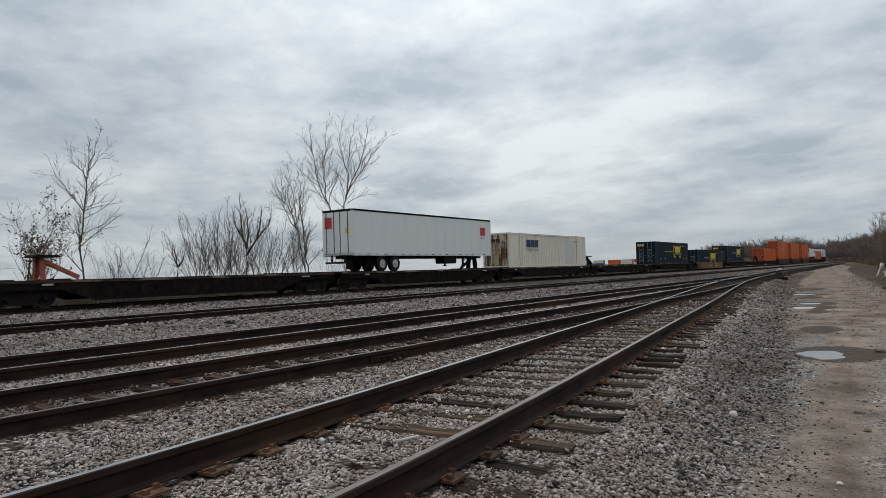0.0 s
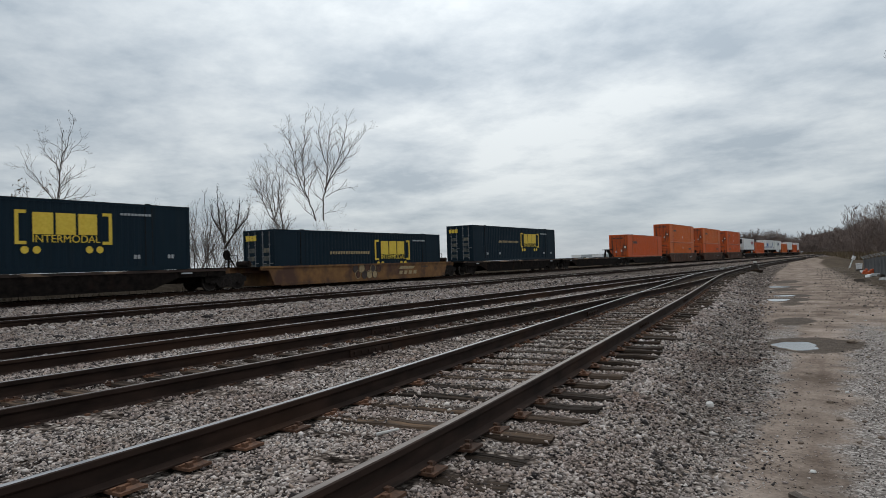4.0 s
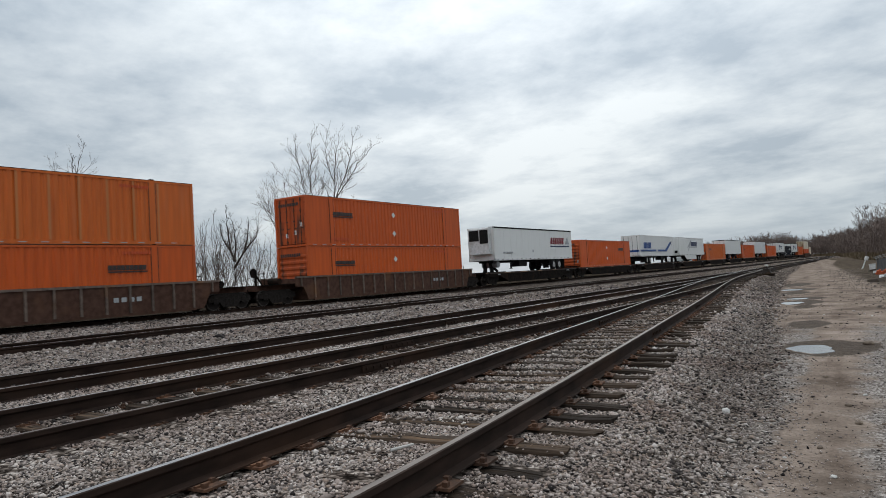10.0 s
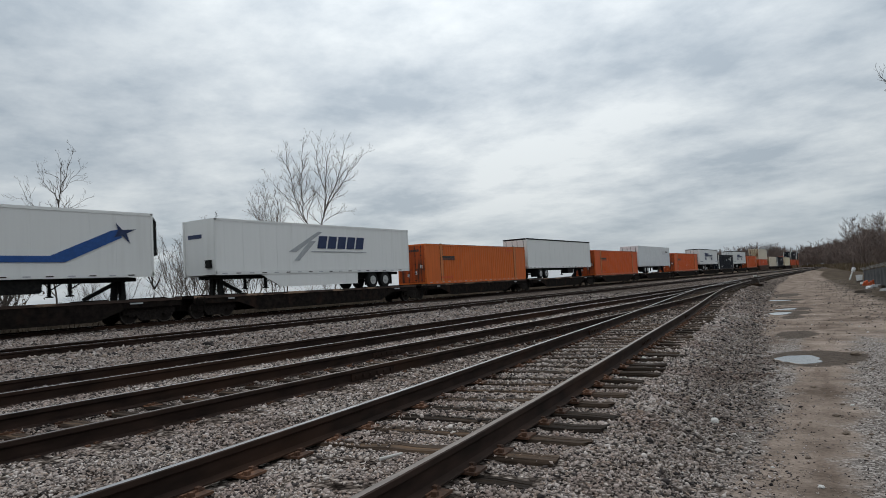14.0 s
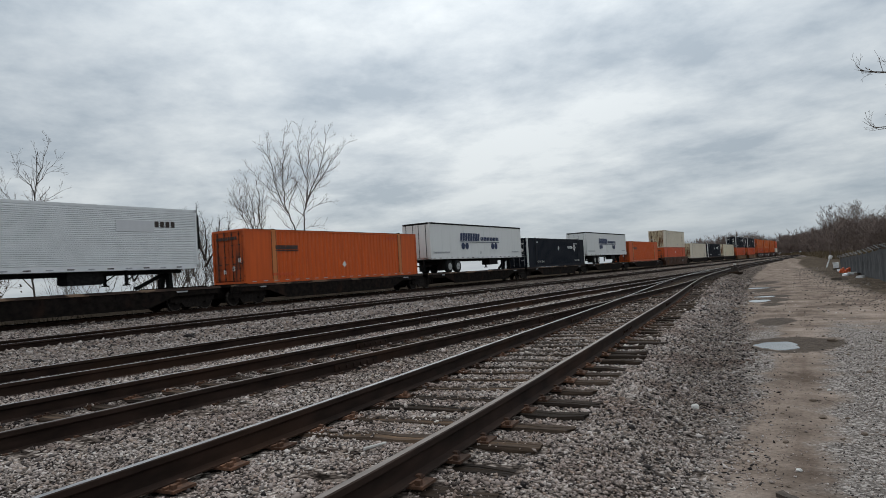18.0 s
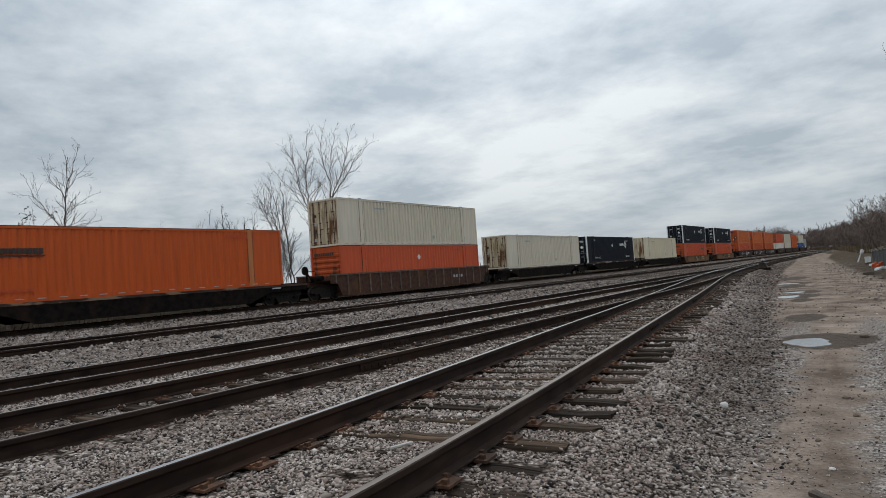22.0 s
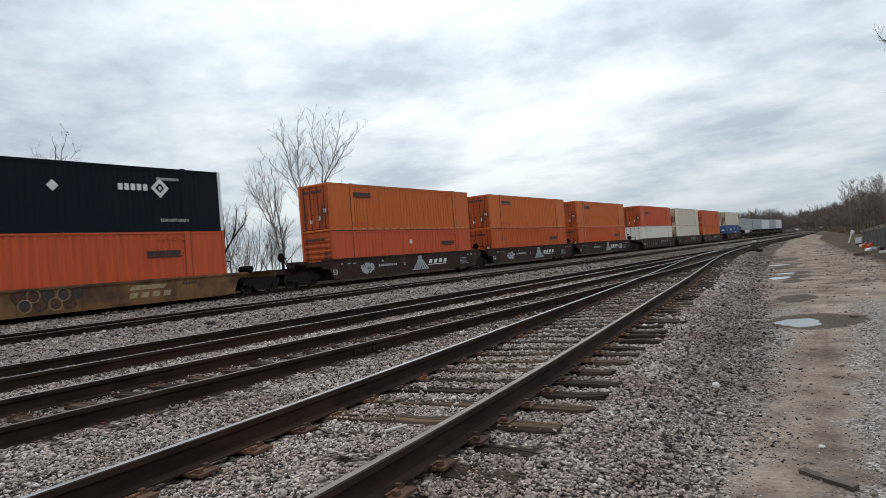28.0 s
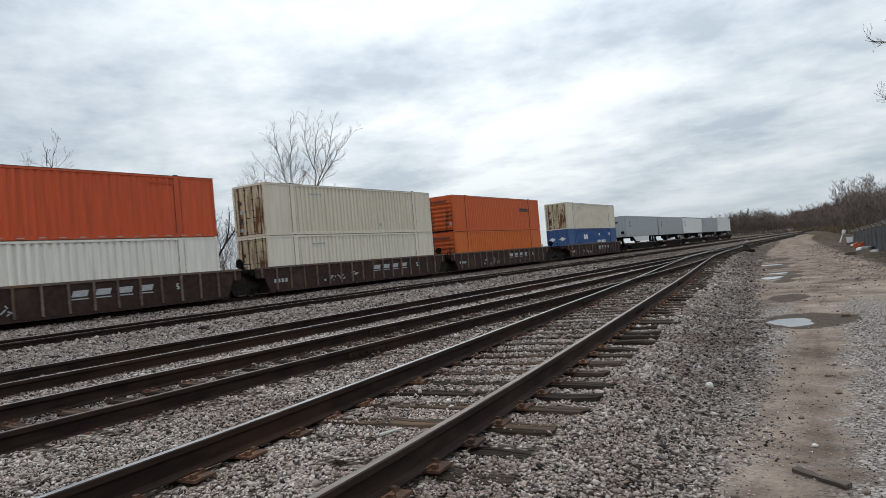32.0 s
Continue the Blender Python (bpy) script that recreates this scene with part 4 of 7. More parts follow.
def boughs(seed, limbs, u, fork=0.42, tip=0.0075, bushy=1.0, up=0.3, thick=0.005, depth=3):
    """A tree of long limbs: each (a, z, lean, lean at its end, length) in the upright plane along u; side branches and twigs follow."""
    rnd = random.Random(seed)
    rng = np.random.default_rng(seed)
    u = Vector(u).normalized()
    w = Vector((-u.y, u.x, 0))
    chains = []

    def side_shoots(pts, rads, length, level):
        gap = (0.3, 0.19, 0.15)[level] / bushy
        s, turn = (0.18 if level else 0.16) * length + 0.1, rnd.uniform(0, 6.283)
        while s < length:
            f = s / length * (len(pts) - 1)
            k = min(int(f), len(pts) - 2)
            p = pts[k].lerp(pts[k + 1], f - k)
            d = (pts[k + 1] - pts[k]).normalized()
            turn += 2.4 + rnd.uniform(-0.5, 0.5)
            side = d.orthogonal().normalized()
            side.rotate(Matrix.Rotation(turn, 3, d))
            a = fork * rnd.uniform(1.2, 2.2)
            nd = (d * math.cos(a) + side * math.sin(a) + Vector((0, 0, up * rnd.uniform(0.2, 1.2)))).normalized()
            n = ((0.3 * (length - s) + 0.55) if level == 0 else (0.4 * (length - s) + 0.16) if level == 1 else 0.12) * rnd.uniform(0.6, 1.35)
            shoot(p, nd, n, min(rads[k] * 0.7, tip + 0.0085 * n), level + 1)
            s += gap * rnd.uniform(0.6, 1.4)

    def shoot(p, d, length, r, level):
        m = 4 if level == 1 else 2
        pts, rads = [p], [r]
        for i in range(m):
            d = (d + Vector(rng.normal(0, 0.2, 3)) + Vector((0, 0, 0.1))).normalized()
            p = p + d * length / m
            pts.append(p)
            rads.append(max(tip * 0.6, r * (1 - 0.8 * (i + 1) / m)))
        chains.append((pts, rads, level + 1))
        if level < depth and length > 0.2:
            side_shoots(pts, rads, length, level)

    for a, z, lean0, lean1, length in limbs:
        m = max(4, int(length / 0.45))
        p = u * a + Vector((0, 0, z))
        if z > 0.5:
            p = min((q for c in chains if c[2] == 0 for q in c[0]), key=lambda q: (q - p).length).copy()
        base = thick * (length + 2.2)
        pts, rads = [p], [base]
        drift = rnd.uniform(-0.28, 0.28)
        for i in range(m):
            f = (i + 0.5) / m
            lean = radians(lean0 + (lean1 - lean0) * f) + rnd.gauss(0, 0.13)
            p = p + (u * math.sin(lean) + w * (drift + rnd.gauss(0, 0.08)) + Vector((0, 0, math.cos(lean)))).normalized() * length / m
            pts.append(p)
            rads.append(max(tip, base * (1 - 0.88 * (i + 1) / m) if length < 3.5 or z > 2.5 else base * (1 - 0.7 * (i + 1) / m)))
        chains.append((pts, rads, 0))
        side_shoots(pts, rads, length, 0)
    return chains


def build_left_trees():
    u = (0.73, 0.68, 0)

    def tree(label, seed, x, y, limbs, bark=None, name="tree", **kw):
        return bare_tree(name, label, seed, x, y, None, 0, bark=bark, chains=boughs(seed, limbs, kw.pop("u", u), **kw))

    tree("tall bare tree with two trunks fanning up into a rounded crown", 21, -37.85, 40.1,
         [(0.15, -0.1, 2, 2, 3.4), (0.15, 2.0, -15, -10, 3.0), (-0.5, 4.8, -17, 17, 9.2), (-1.0, 6.4, -29, 4, 7.4), (-1.7, 8.0, -50, -34, 3.6), (-0.5, 4.8, -44, -34, 2.8), (-2.1, 10.9, -40, -24, 2.1),
          (0.2, 2.0, 4, 9, 3.0), (0.55, 4.8, 4, 10, 9.0), (0.85, 7.1, 27, 11, 6.6), (1.0, 6.5, 30, 42, 6.6), (0.95, 9.2, -26, 20, 4.6), (-0.4, 5.0, 18, 62, 1.9), (0.8, 5.2, 55, 96, 1.7), (0.9, 6.2, 55, 98, 2.5)])
    tree("slender bare tree with stems spreading to one side", 24, -38.9, 36.9, [(0, -0.1, -6, -22, 6.0), (-0.9, 5.2, -30, -8, 3.6), (-0.7, 4.4, -22, 14, 5.0), (-1.6, 6.6, -42, -20, 1.8), (0.1, 0, 4, -6, 9.0)], bushy=1.15)
    tree("slender bare tree with upright twiggy branches", 27, -38.7, 35.4, [(0, -0.1, 0, 2, 5.2), (0, 5.0, -4, -14, 4.6), (0, 4.8, -30, 6, 4.6), (0.1, 4.6, 22, 4, 4.0)], bushy=1.15)
    tree("slim leaning bare tree with an open crown", 41, -38.3, 19.15,
         [(0, -0.1, 4, 5, 9.2), (0.35, 4.7, -42, -30, 3.5), (0.5, 6.6, -36, -12, 2.5), (0.4, 4.9, 62, 84, 2.0), (0.4, 4.3, 62, 52, 2.0), (0.6, 5.9, 56, 60, 1.9), (0.7, 7.0, 50, 42, 2.0), (0.8, 7.6, 32, 12, 2.2), (0.3, 3.6, -60, -40, 2.0)], bushy=0.95)
    tree("dark gnarled bare tree with a thick trunk", 33, -38.8, 31.0, [(0, -0.1, 2, -4, 2.9), (0, 2.6, -28, 10, 3.9), (-0.4, 3.4, -34, -6, 2.6), (0, 2.5, 34, 4, 3.6), (0.5, 3.4, 48, 10, 2.4), (0.1, 2.7, 10, -12, 3.2)], bark=BARK_DARK, thick=0.0145, tip=0.009, bushy=1.2)
    tree("small dark gnarled tree", 35, -42.0, 27.5, [(0, -0.1, 0, 4, 1.6), (0, 1.5, -40, 0, 1.4), (0.1, 1.5, 38, 10, 1.4), (0, 1.6, 6, -20, 1.3)], bark=BARK_DARK, thick=0.02, tip=0.009, bushy=1.2)
    bare_tree("tree", "low spreading tree with a few last dry leaves", 44, -36.8, 15.6, 5.9, 0.16, levels=4, spread=40, forks=(3, 5), leaves=700, first=0.15, up=0.3, stems=3, twig=0.009)
    rnd = random.Random(8)
    for i, (x, y, h) in enumerate(((-39, 33.4, 5.6), (-39.5, 32.3, 5.2), (-39.2, 29.9, 6.4), (-39, 28.7, 6.2), (-39.4, 27.7, 5.0), (-39, 26.9, 4.2), (-39.6, 29.3, 5.6), (-40, 34.5, 4.8), (-38.5, 39.0, 3.6), (-39, 42.2, 4.0),
                                  (-42, 23.5, 4.4), (-42, 22.4, 3.0), (-42, 24.6, 3.4), (-42.5, 25.4, 3.2), (-42.3, 26.4, 2.8), (-38, 13.2, 4.2), (-40, 36.6, 4.6), (-39.4, 30.6, 4.6), (-38.6, 17.0, 3.4), (-37.6, 20.6, 2.6))):
        n = rnd.randint(2, 3) if x < -41 else rnd.randint(5, 7)
        limbs = [(rnd.uniform(-0.25, 0.25), -0.05, k + rnd.uniform(-7, 7), 0.4 * k + rnd.uniform(-8, 8), h * rnd.uniform(0.72, 1.08)) for k in np.linspace(-34, 34, n)]
        tree("bushy bare shrub of many thin stems", 60 + i, x, y, limbs, name="shrub", thick=0.0034, tip=0.0075, fork=0.36, depth=2, bushy=0.8)["category"] = "bare shrub"
    tree("bare roadside tree with long reaching branches", 93, 5.9, 26.5, [(0, -0.1, 0, 3, 11.5), (0, 4.6, -60, -92, 5.6), (0, 5.4, -50, -80, 6.0), (0, 6.0, -58, -34, 6.4), (0, 7.2, -40, -20, 5.6), (0, 5.5, 50, 30, 5.0), (0, 4.2, 60, 70, 4.0), (0.2, 7.5, 35, 15, 4.5)],
         u=(1, 0.1, 0), thick=0.0115, bushy=1.3)["group"] = "roadside trees"


def build_woods():
    """Belts of leafless wood along the far side of the yard, one mass of many stems."""
    rnd = random.Random(77)
    protos = []
    for i in range(7):
        ch = grow(random.Random(500 + i), 9.0, 0.09, levels=3, spread=30 + 3 * i, forks=(4, 6), stems=2 if i % 2 else 3, first=0.12, up=0.4, twig=0.045)
        V, F = tube_arrays([c for c in ch], lambda lv: 3)
        V = np.array(V)
        V[:, 2] *= 9.0 / V[:, 2].max()
        protos.append((V, np.array(F)))
    rows = []
    front = ((100, 3.0), (130, -1.0), (200, -6.5), (270, -12.5), (340, -22), (420, -38), (500, -72), (560, -112))
    for i in range(520):
        y = 100 + 460 * (i / 520) ** 1.15
        depth = rnd.random() ** 1.2
        x = float(np.interp(y, *zip(*front))) + rnd.uniform(-1, 1) * 1.5 + depth * (10 + 0.05 * y)
        rows.append((x, y + rnd.uniform(-3, 3), rnd.uniform(5.5, 9.0) * (0.62 + 0.5 * depth) * (1.85 if y > 330 else 1.05 if y < 165 else 1.25)))
    for i in range(36):
        y = rnd.uniform(84, 112)
        rows.append((4.0 + (112 - y) * 0.1 + rnd.random() * 12, y, rnd.uniform(2.5, 5.0)))
    near, far = len(rows), random.Random(78)
    for i in range(60):
        y = far.uniform(440, 600)
        rows.append((float(np.interp(y, *zip(*front))) - 4 - far.random() * 22, y, far.uniform(12, 17)))
    V, F, k = [], [], 0
    for i, (x, y, h) in enumerate(rows):
        dice = rnd if i < near else far
        v, f = protos[dice.randrange(len(protos))]
        a = dice.uniform(0, 6.283)
        c, s = math.cos(a) * h / 9, math.sin(a) * h / 9
        z = float(ground_z(x, y))
        V.append(np.stack([v[:, 0] * c - v[:, 1] * s + x, v[:, 0] * s + v[:, 1] * c + y, v[:, 2] * h / 9 + z], 1))
        F.append(f + k)
        k += len(v)
    for i in range(16):
        ch = grow(random.Random(900 + i), 10.0, 0.14, levels=4, spread=30, forks=(3, 5), first=0.25, up=0.35, twig=0.02)
        v, f = tube_arrays(ch, lambda lv: 3)
        v = np.array(v)
        h = rnd.uniform(6.5, 9.2)
        y = rnd.uniform(112, 165)
        x = -4.5 - (y - 130) * 0.06 + rnd.random() * 9
        V.append(np.stack([v[:, 0] + x, v[:, 1] + y, v[:, 2] * h / v[:, 2].max() + float(ground_z(x, y))], 1))
        F.append(np.array(f) + k)
        k += len(v)
    me = bpy.data.meshes.new("far_woods")
    me.from_pydata(np.concatenate(V), [], np.concatenate(F).tolist())
    me.materials.append(WOODS)
    tagged(new("far_woods", me), "belt of leafless brown woodland along the yard's edge", "woods", kind="stuff")
    # dry grass and brambles at its foot
    s = Shape()
    for i in range(9000):
        f = rnd.random() ** 1.2
        y = 82 + 300 * f + rnd.uniform(-4, 4)
        x = float(np.interp(y, (80, 130, 200, 270, 340, 420), (4.5, -2.5, -8, -13.5, -23, -39))) - rnd.uniform(0.0, 1.5) + rnd.random() ** 2 * 12
        z = float(ground_z(x, y)) - 0.05
        h, w, a = rnd.uniform(0.5, 1.5), rnd.uniform(0.1, 0.3), rnd.uniform(0, 3.14)
        dx, dy = math.cos(a) * w, math.sin(a) * w
        lx, ly = rnd.gauss(0, 0.25), rnd.gauss(0, 0.25)
        s.add([(x - dx, y - dy, z), (x + dx, y + dy, z), (x + lx, y + ly, z + h)], [(0, 1, 2)])
    tagged(new("dry_undergrowth", s.mesh("dry_undergrowth", DRY_GRASS)), "tawny dry grass and brambles below the woods", "undergrowth", kind="stuff")


def build_weeds():
    """Dead weeds on the bank behind the main line."""
    rnd = random.Random(31)
    s = Shape()
    for i in range(6000):
        y = 4 + 150 * rnd.random() ** 1.3
        x = -31.3 - abs(rnd.gauss(0, 2.6))
        z = float(ground_z(x, y)) - 0.05
        h, w, a = rnd.uniform(0.15, 0.6), rnd.uniform(0.015, 0.05), rnd.uniform(0, 3.14)
        dx, dy = math.cos(a) * w, math.sin(a) * w
        s.add([(x - dx, y - dy, z), (x + dx, y + dy, z), (x + rnd.gauss(0, 0.2), y + rnd.gauss(0, 0.2), z + h)], [(0, 1, 2)])
    tagged(new("dead_weeds", s.mesh("dead_weeds", WEEDS)), "dead brown weeds on the bank behind the train", "weeds", kind="stuff")


# ---- things beside the road ----


def rock(name, label, x, y, size, mt, seed, flat=0.7):
    rnd = random.Random(seed)
    bm = bmesh.new()
    bmesh.ops.create_icosphere(bm, subdivisions=2, radius=1)
    for v in bm.verts:
        n = v.co.normalized()
        v.co = n * (1 + 0.25 * noise.noise(n * 1.6 + Vector((seed, 0, 0))) + rnd.uniform(-0.06, 0.06))
        v.co.x *= size * rnd.uniform(0.97, 1.03)
        v.co.y *= size * 0.8
        v.co.z *= size * flat
    me = bpy.data.meshes.new(name)
    bm.to_mesh(me)
    bm.free()
    me.materials.append(mt)
    ob = tagged(new(name, me), label, "stone", "loose stones")
    ob.matrix_basis = pose(x, y, float(ground_z(x, y)) + size * flat * 0.55, 0, 0, seed * 37)


def build_roadside():
    rock("stone", "pale lump of stone on the ballast shoulder", -1.47, 7.04, 0.048, STONE_PALE, 3)
    rock("stone", "round brown stone lying on the earth road", -0.42, 13.2, 0.085, STONE_BROWN, 5, 0.5)
    rnd = random.Random(19)
    for i in range(64):
        y = 3 + 24 * rnd.random() ** 1.3
        x = float(np.interp(y, *zip(*ROAD))) + rnd.uniform(-0.5, 1.1)
        if float(wet_mask(x, y)) > 0.25:
            continue
        rock("stone", "small dark clod on the earth road" if i % 9 else "small pale stone on the earth road", x, y, rnd.uniform(0.012, 0.042), STONE_BROWN if i % 9 else STONE_PALE, 20 + i, 0.5)
    # old plank on the road
    t = Shape()
    n = 8
    for i in range(n):
        y = -0.19 + 0.38 * i / (n - 1)
        w, h = 0.026 + rnd.uniform(-0.006, 0.005), 0.024 + rnd.uniform(-0.005, 0.005)
        t.v.extend([(-w, y, 0), (-w, y, h), (w, y, h + rnd.uniform(-0.01, 0.01)), (w, y, 0)])
    for j in range(n - 1):
        for i in range(4):
            t.f.append((j * 4 + i, (j + 1) * 4 + i, (j + 1) * 4 + (i + 1) % 4, j * 4 + (i + 1) % 4))
            t.m.append(0)
    t.f += [(0, 1, 2, 3), tuple(range((n - 1) * 4, n * 4))[::-1]]
    t.m += [0, 0]
    ob = tagged(new("plank", t.mesh("plank", OLD_WOOD)), "short rotten dark plank lying on the road", "plank")
    ob.matrix_basis = pose(PLANK[0], PLANK[1], float(ground_z(PLANK[0], PLANK[1])) + 0.004, 0, 0, PLANK[2])
    # stick between the rails
    ob = tagged(new("stick", Shape().tube((-0.09, 0, 0.02), (0.1, 0.012, 0.03), 0.014, 0.01, 7).mesh("stick", STONE_PALE)), "pale broken stick lying between the rails", "stick")
    ob.matrix_basis = pose(-3.17, 4.0, -0.205, 0, 0, 62)
    # switch stand
    sx, sy = -7.75, 54.5
    st = thing("switch_stand", "low black switch stand on long ties beside the track", "switch stand", at=pose(sx, sy, -0.2))
    part("base", Shape().box(-0.9, 0.5, -0.35, -0.1, -0.15, 0.05).box(-0.9, 0.5, 0.15, 0.4, -0.15, 0.05), TIE, st)
    part("body", Shape().slab([(-0.3, 0.05), (0.3, 0.05), (0.2, 0.42), (-0.2, 0.42)], "y", -0.22, 0.25).tube((0, 0, 0.4), (0, 0, 0.6), 0.06, 0.04), STAND, st)
    part("lever", Shape().tube((0.15, 0, 0.3), (0.75, 0.1, 0.12), 0.03), STAND, st)
    part("target", Shape().box(-0.12, 0.12, -0.01, 0.01, 0.6, 0.72), STONE_PALE, st)
    # fence with grey screen and slanting barbed wire
    a, b = Vector((-0.9, 56.5)), Vector((1.55, 28.0))
    fe = thing("fence", "low fence of dark grey fabric topped with slanting barbed wire arms", "fence")
    n = 12
    for i in range(n + 1):
        p = a.lerp(b, i / n)
        z, h = float(ground_z(p.x, p.y)), 0.85 + 0.75 * i / n
        part("post", Shape().tube((p.x + 0.05, p.y, z - 0.3), (p.x + 0.05, p.y, z + h), 0.03, n=8), SCREEN, fe)
        part("arm", Shape().tube((p.x + 0.05, p.y, z + h - 0.04), (p.x - 0.18, p.y, z + h + 0.16), 0.018, n=6), GALV, fe)
        if i < n:
            q = a.lerp(b, (i + 1) / n)
            z2, h2 = float(ground_z(q.x, q.y)), 0.85 + 0.75 * (i + 1) / n
            s = Shape()
            m = 6
            for j in range(m + 1):
                r = p.lerp(q, j / m)
                zz, hh = z + (z2 - z) * j / m, h + (h2 - h) * j / m - 0.04 * math.sin(math.pi * j / m)
                bow = 0.04 * math.sin(math.pi * j / m) + 0.015 * math.sin(j * 2.1 + i)
                for d in (0.0, 0.02):
                    s.v.extend([(r.x + bow + d, r.y, zz - 0.1), (r.x + bow * 1.6 + d, r.y, zz + 0.5 * hh), (r.x + bow * 0.3 + d, r.y, zz + hh - 0.03)])
            for j in range(m):
                for u, v in ((0, 1), (1, 2), (4, 3), (5, 4)):
                    s.f.append((j * 6 + u, j * 6 + v, (j + 1) * 6 + v, (j + 1) * 6 + u))
                    s.m.append(0)
            part("screen", s, SCREEN, fe)
            for k in range(3):
                part("wire", Shape().tube((p.x - 0.02 - 0.06 * k, p.y, z + h + 0.04 + 0.05 * k), (q.x - 0.02 - 0.06 * k, q.y, z2 + h2 + 0.04 + 0.05 * k), 0.007, n=4), GALV, fe)
    # rubbish by the fence
    z = float(ground_z(-1.2, 57.5))
    bu = thing("bucket", "dirty white plastic bucket beside the fence", "bucket", at=pose(-1.2, 57.5, z))
    part("body", Shape().tube((0, 0, 0), (0, 0, 0.5), 0.17, 0.21, 14), PLASTIC_WHITE, bu)
    part("rim", Shape().tube((0, 0, 0.47), (0, 0, 0.52), 0.225, 0.225, 14), PLASTIC_WHITE, bu)
    z = float(ground_z(-2.1, 66))
    tagged(new("leaning_post", Shape().tube((0, 0, 0), (0.35, 0.1, 0.95), 0.05, 0.045, 8).tube((0.3, 0.1, 0.75), (0.42, 0.1, 1.05), 0.14, 0.14, 8).mesh("leaning_post", PLASTIC_WHITE)),
           "short white marker post leaning to one side", "post").matrix_basis = pose(-2.1, 66, z - 0.02)
    z = float(ground_z(-0.55, 49))
    s = Shape()
    for i in range(5):
        s.tube((-0.24 + 0.11 * i, rnd.uniform(-0.1, 0.1), 0.02), (-0.2 + 0.11 * i, rnd.uniform(-0.1, 0.1), rnd.uniform(0.14, 0.32)), 0.12, 0.06, 8)
    tagged(new("barrier", s.mesh("barrier", PLASTIC_ORANGE)), "crumpled orange plastic barrier on the verge", "barrier").matrix_basis = pose(-0.55, 49, z)
    for i, (x, y, l) in enumerate(((-0.1, 46, 0.8), (0.15, 43.5, 0.5), (-0.9, 53, 0.5), (-0.7, 39.0, 1.1), (0.2, 40.5, 0.4), (-1.2, 57, 0.5), (-0.5, 44.5, 0.3))):
        z = float(ground_z(x, y))
        s = Shape().slab([(-l / 2, 0), (l / 2, 0), (l / 2 - 0.06, 0.12), (-l / 3, 0.16)], "y", -0.12, 0.14)
        tagged(new("scrap", s.mesh("scrap", PLASTIC_WHITE if i % 2 == 0 else OLD_WOOD)), "pale scrap of board on the verge" if i % 2 == 0 else "dark scrap of wood on the verge", "scrap",
               "rubbish by the fence").matrix_basis = pose(x, y, z - 0.01, 0, 0, 40 * i)
    # low rubble along the verge
    s = Shape()
    for i in range(2200):
        y = rnd.uniform(19, 70)
        c = float(np.interp(y, *zip(*ROAD)) + np.interp(y, *zip(*ROAD_HALF)))
        x = c + 1.0 + rnd.gauss(0, 0.9)
        if x > 1.0 - (y - 30) * 0.06:
            continue
        z, r = float(ground_z(x, y)), rnd.uniform(0.01, 0.035) * (1 + (rnd.random() < 0.05) * 1.5)
        s.tube((x, y, z - 0.02), (x + rnd.gauss(0, 0.4 * r), y + rnd.gauss(0, 0.4 * r), z + r * 0.8), r, r * rnd.uniform(0.3, 0.7), 6)
    tagged(new("rubble", s.mesh("rubble", RUBBLE)), "low heap of broken stone and earth along the fence", "rubble", kind="stuff")

# ---- the train: each thing has its own space, x across, y from its near end, z from its foot ----
HALF, LEN, HIGH = 1.29, 16.5, 2.96
MOVERS = []
PLANK = (-0.37, 4.67, 52)


def travelled(t):
    return 21.482 * t + 0.0108 * t * t


def rolling(ob, start, z):
    """Notes a thing of the train by where its near end is when the clip begins."""
    ob.matrix_basis = pose(MAIN_X, start, z)
    MOVERS.append((ob, start, z))
    return ob


def sign(parent, name, mt, y0, y1, z0, z1, x=HALF, thick=0.012, label=""):
    return part(name, Shape().box(x, x + thick, y0, y1, z0, z1), mt, parent, label)


def word(parent, name, mt, y0, y1, z0, z1, letters, x=HALF, slant=0.0, gap=0.36, end_face=False, label=""):
    """A row of plain bars in place of a name."""
    s = Shape()
    w = (y1 - y0) / letters
    for i in range(letters):
        a, b = y0 + i * w, y0 + (i + 1) * w - gap * w
        k = slant * (z1 - z0)
        if end_face:
            s.slab([(a, z0), (b, z0), (b, z1), (a, z1)], "y", -0.012, 0.0)
        else:
            s.slab([(a, z0), (b, z0), (b + k, z1), (a + k, z1)], "x", x, x + 0.012)
    return tagged(part(name, s, mt, parent, label), kind="stuff")


def diamond(parent, mt, y, z, r, x=HALF):
    return part("placard", Shape().slab([(y - r, z), (y, z - r), (y + r, z), (y, z + r)], "x", x, x + 0.012), mt, parent)


def disc(parent, mt, y, z, r, x=HALF):
    n = 20
    ring = [(y + r * math.cos(6.2832 * i / n), z + r * math.sin(6.2832 * i / n)) for i in range(n)]
    return part("roundel", Shape().slab(ring, "x", x, x + 0.012), mt, parent)


def lettering(parent, text, mt, y, z, size, x=HALF):
    cu = bpy.data.curves.new("lettering", "FONT")
    cu.body, cu.size, cu.extrude = text, size, 0.004
    tmp = new("lettering", cu)
    me = bpy.data.meshes.new_from_object(tmp.evaluated_get(bpy.context.evaluated_depsgraph_get()))
    bpy.data.objects.remove(tmp)
    me.materials.clear()
    me.materials.append(mt)
    ob = tagged(part("lettering", me, None, parent), kind="stuff")
    ob.matrix_basis = Matrix(((0, 0, 1, x + 0.006), (1, 0, 0, y), (0, 1, 0, z), (0, 0, 0, 1)))
    return ob


SIDES = {}


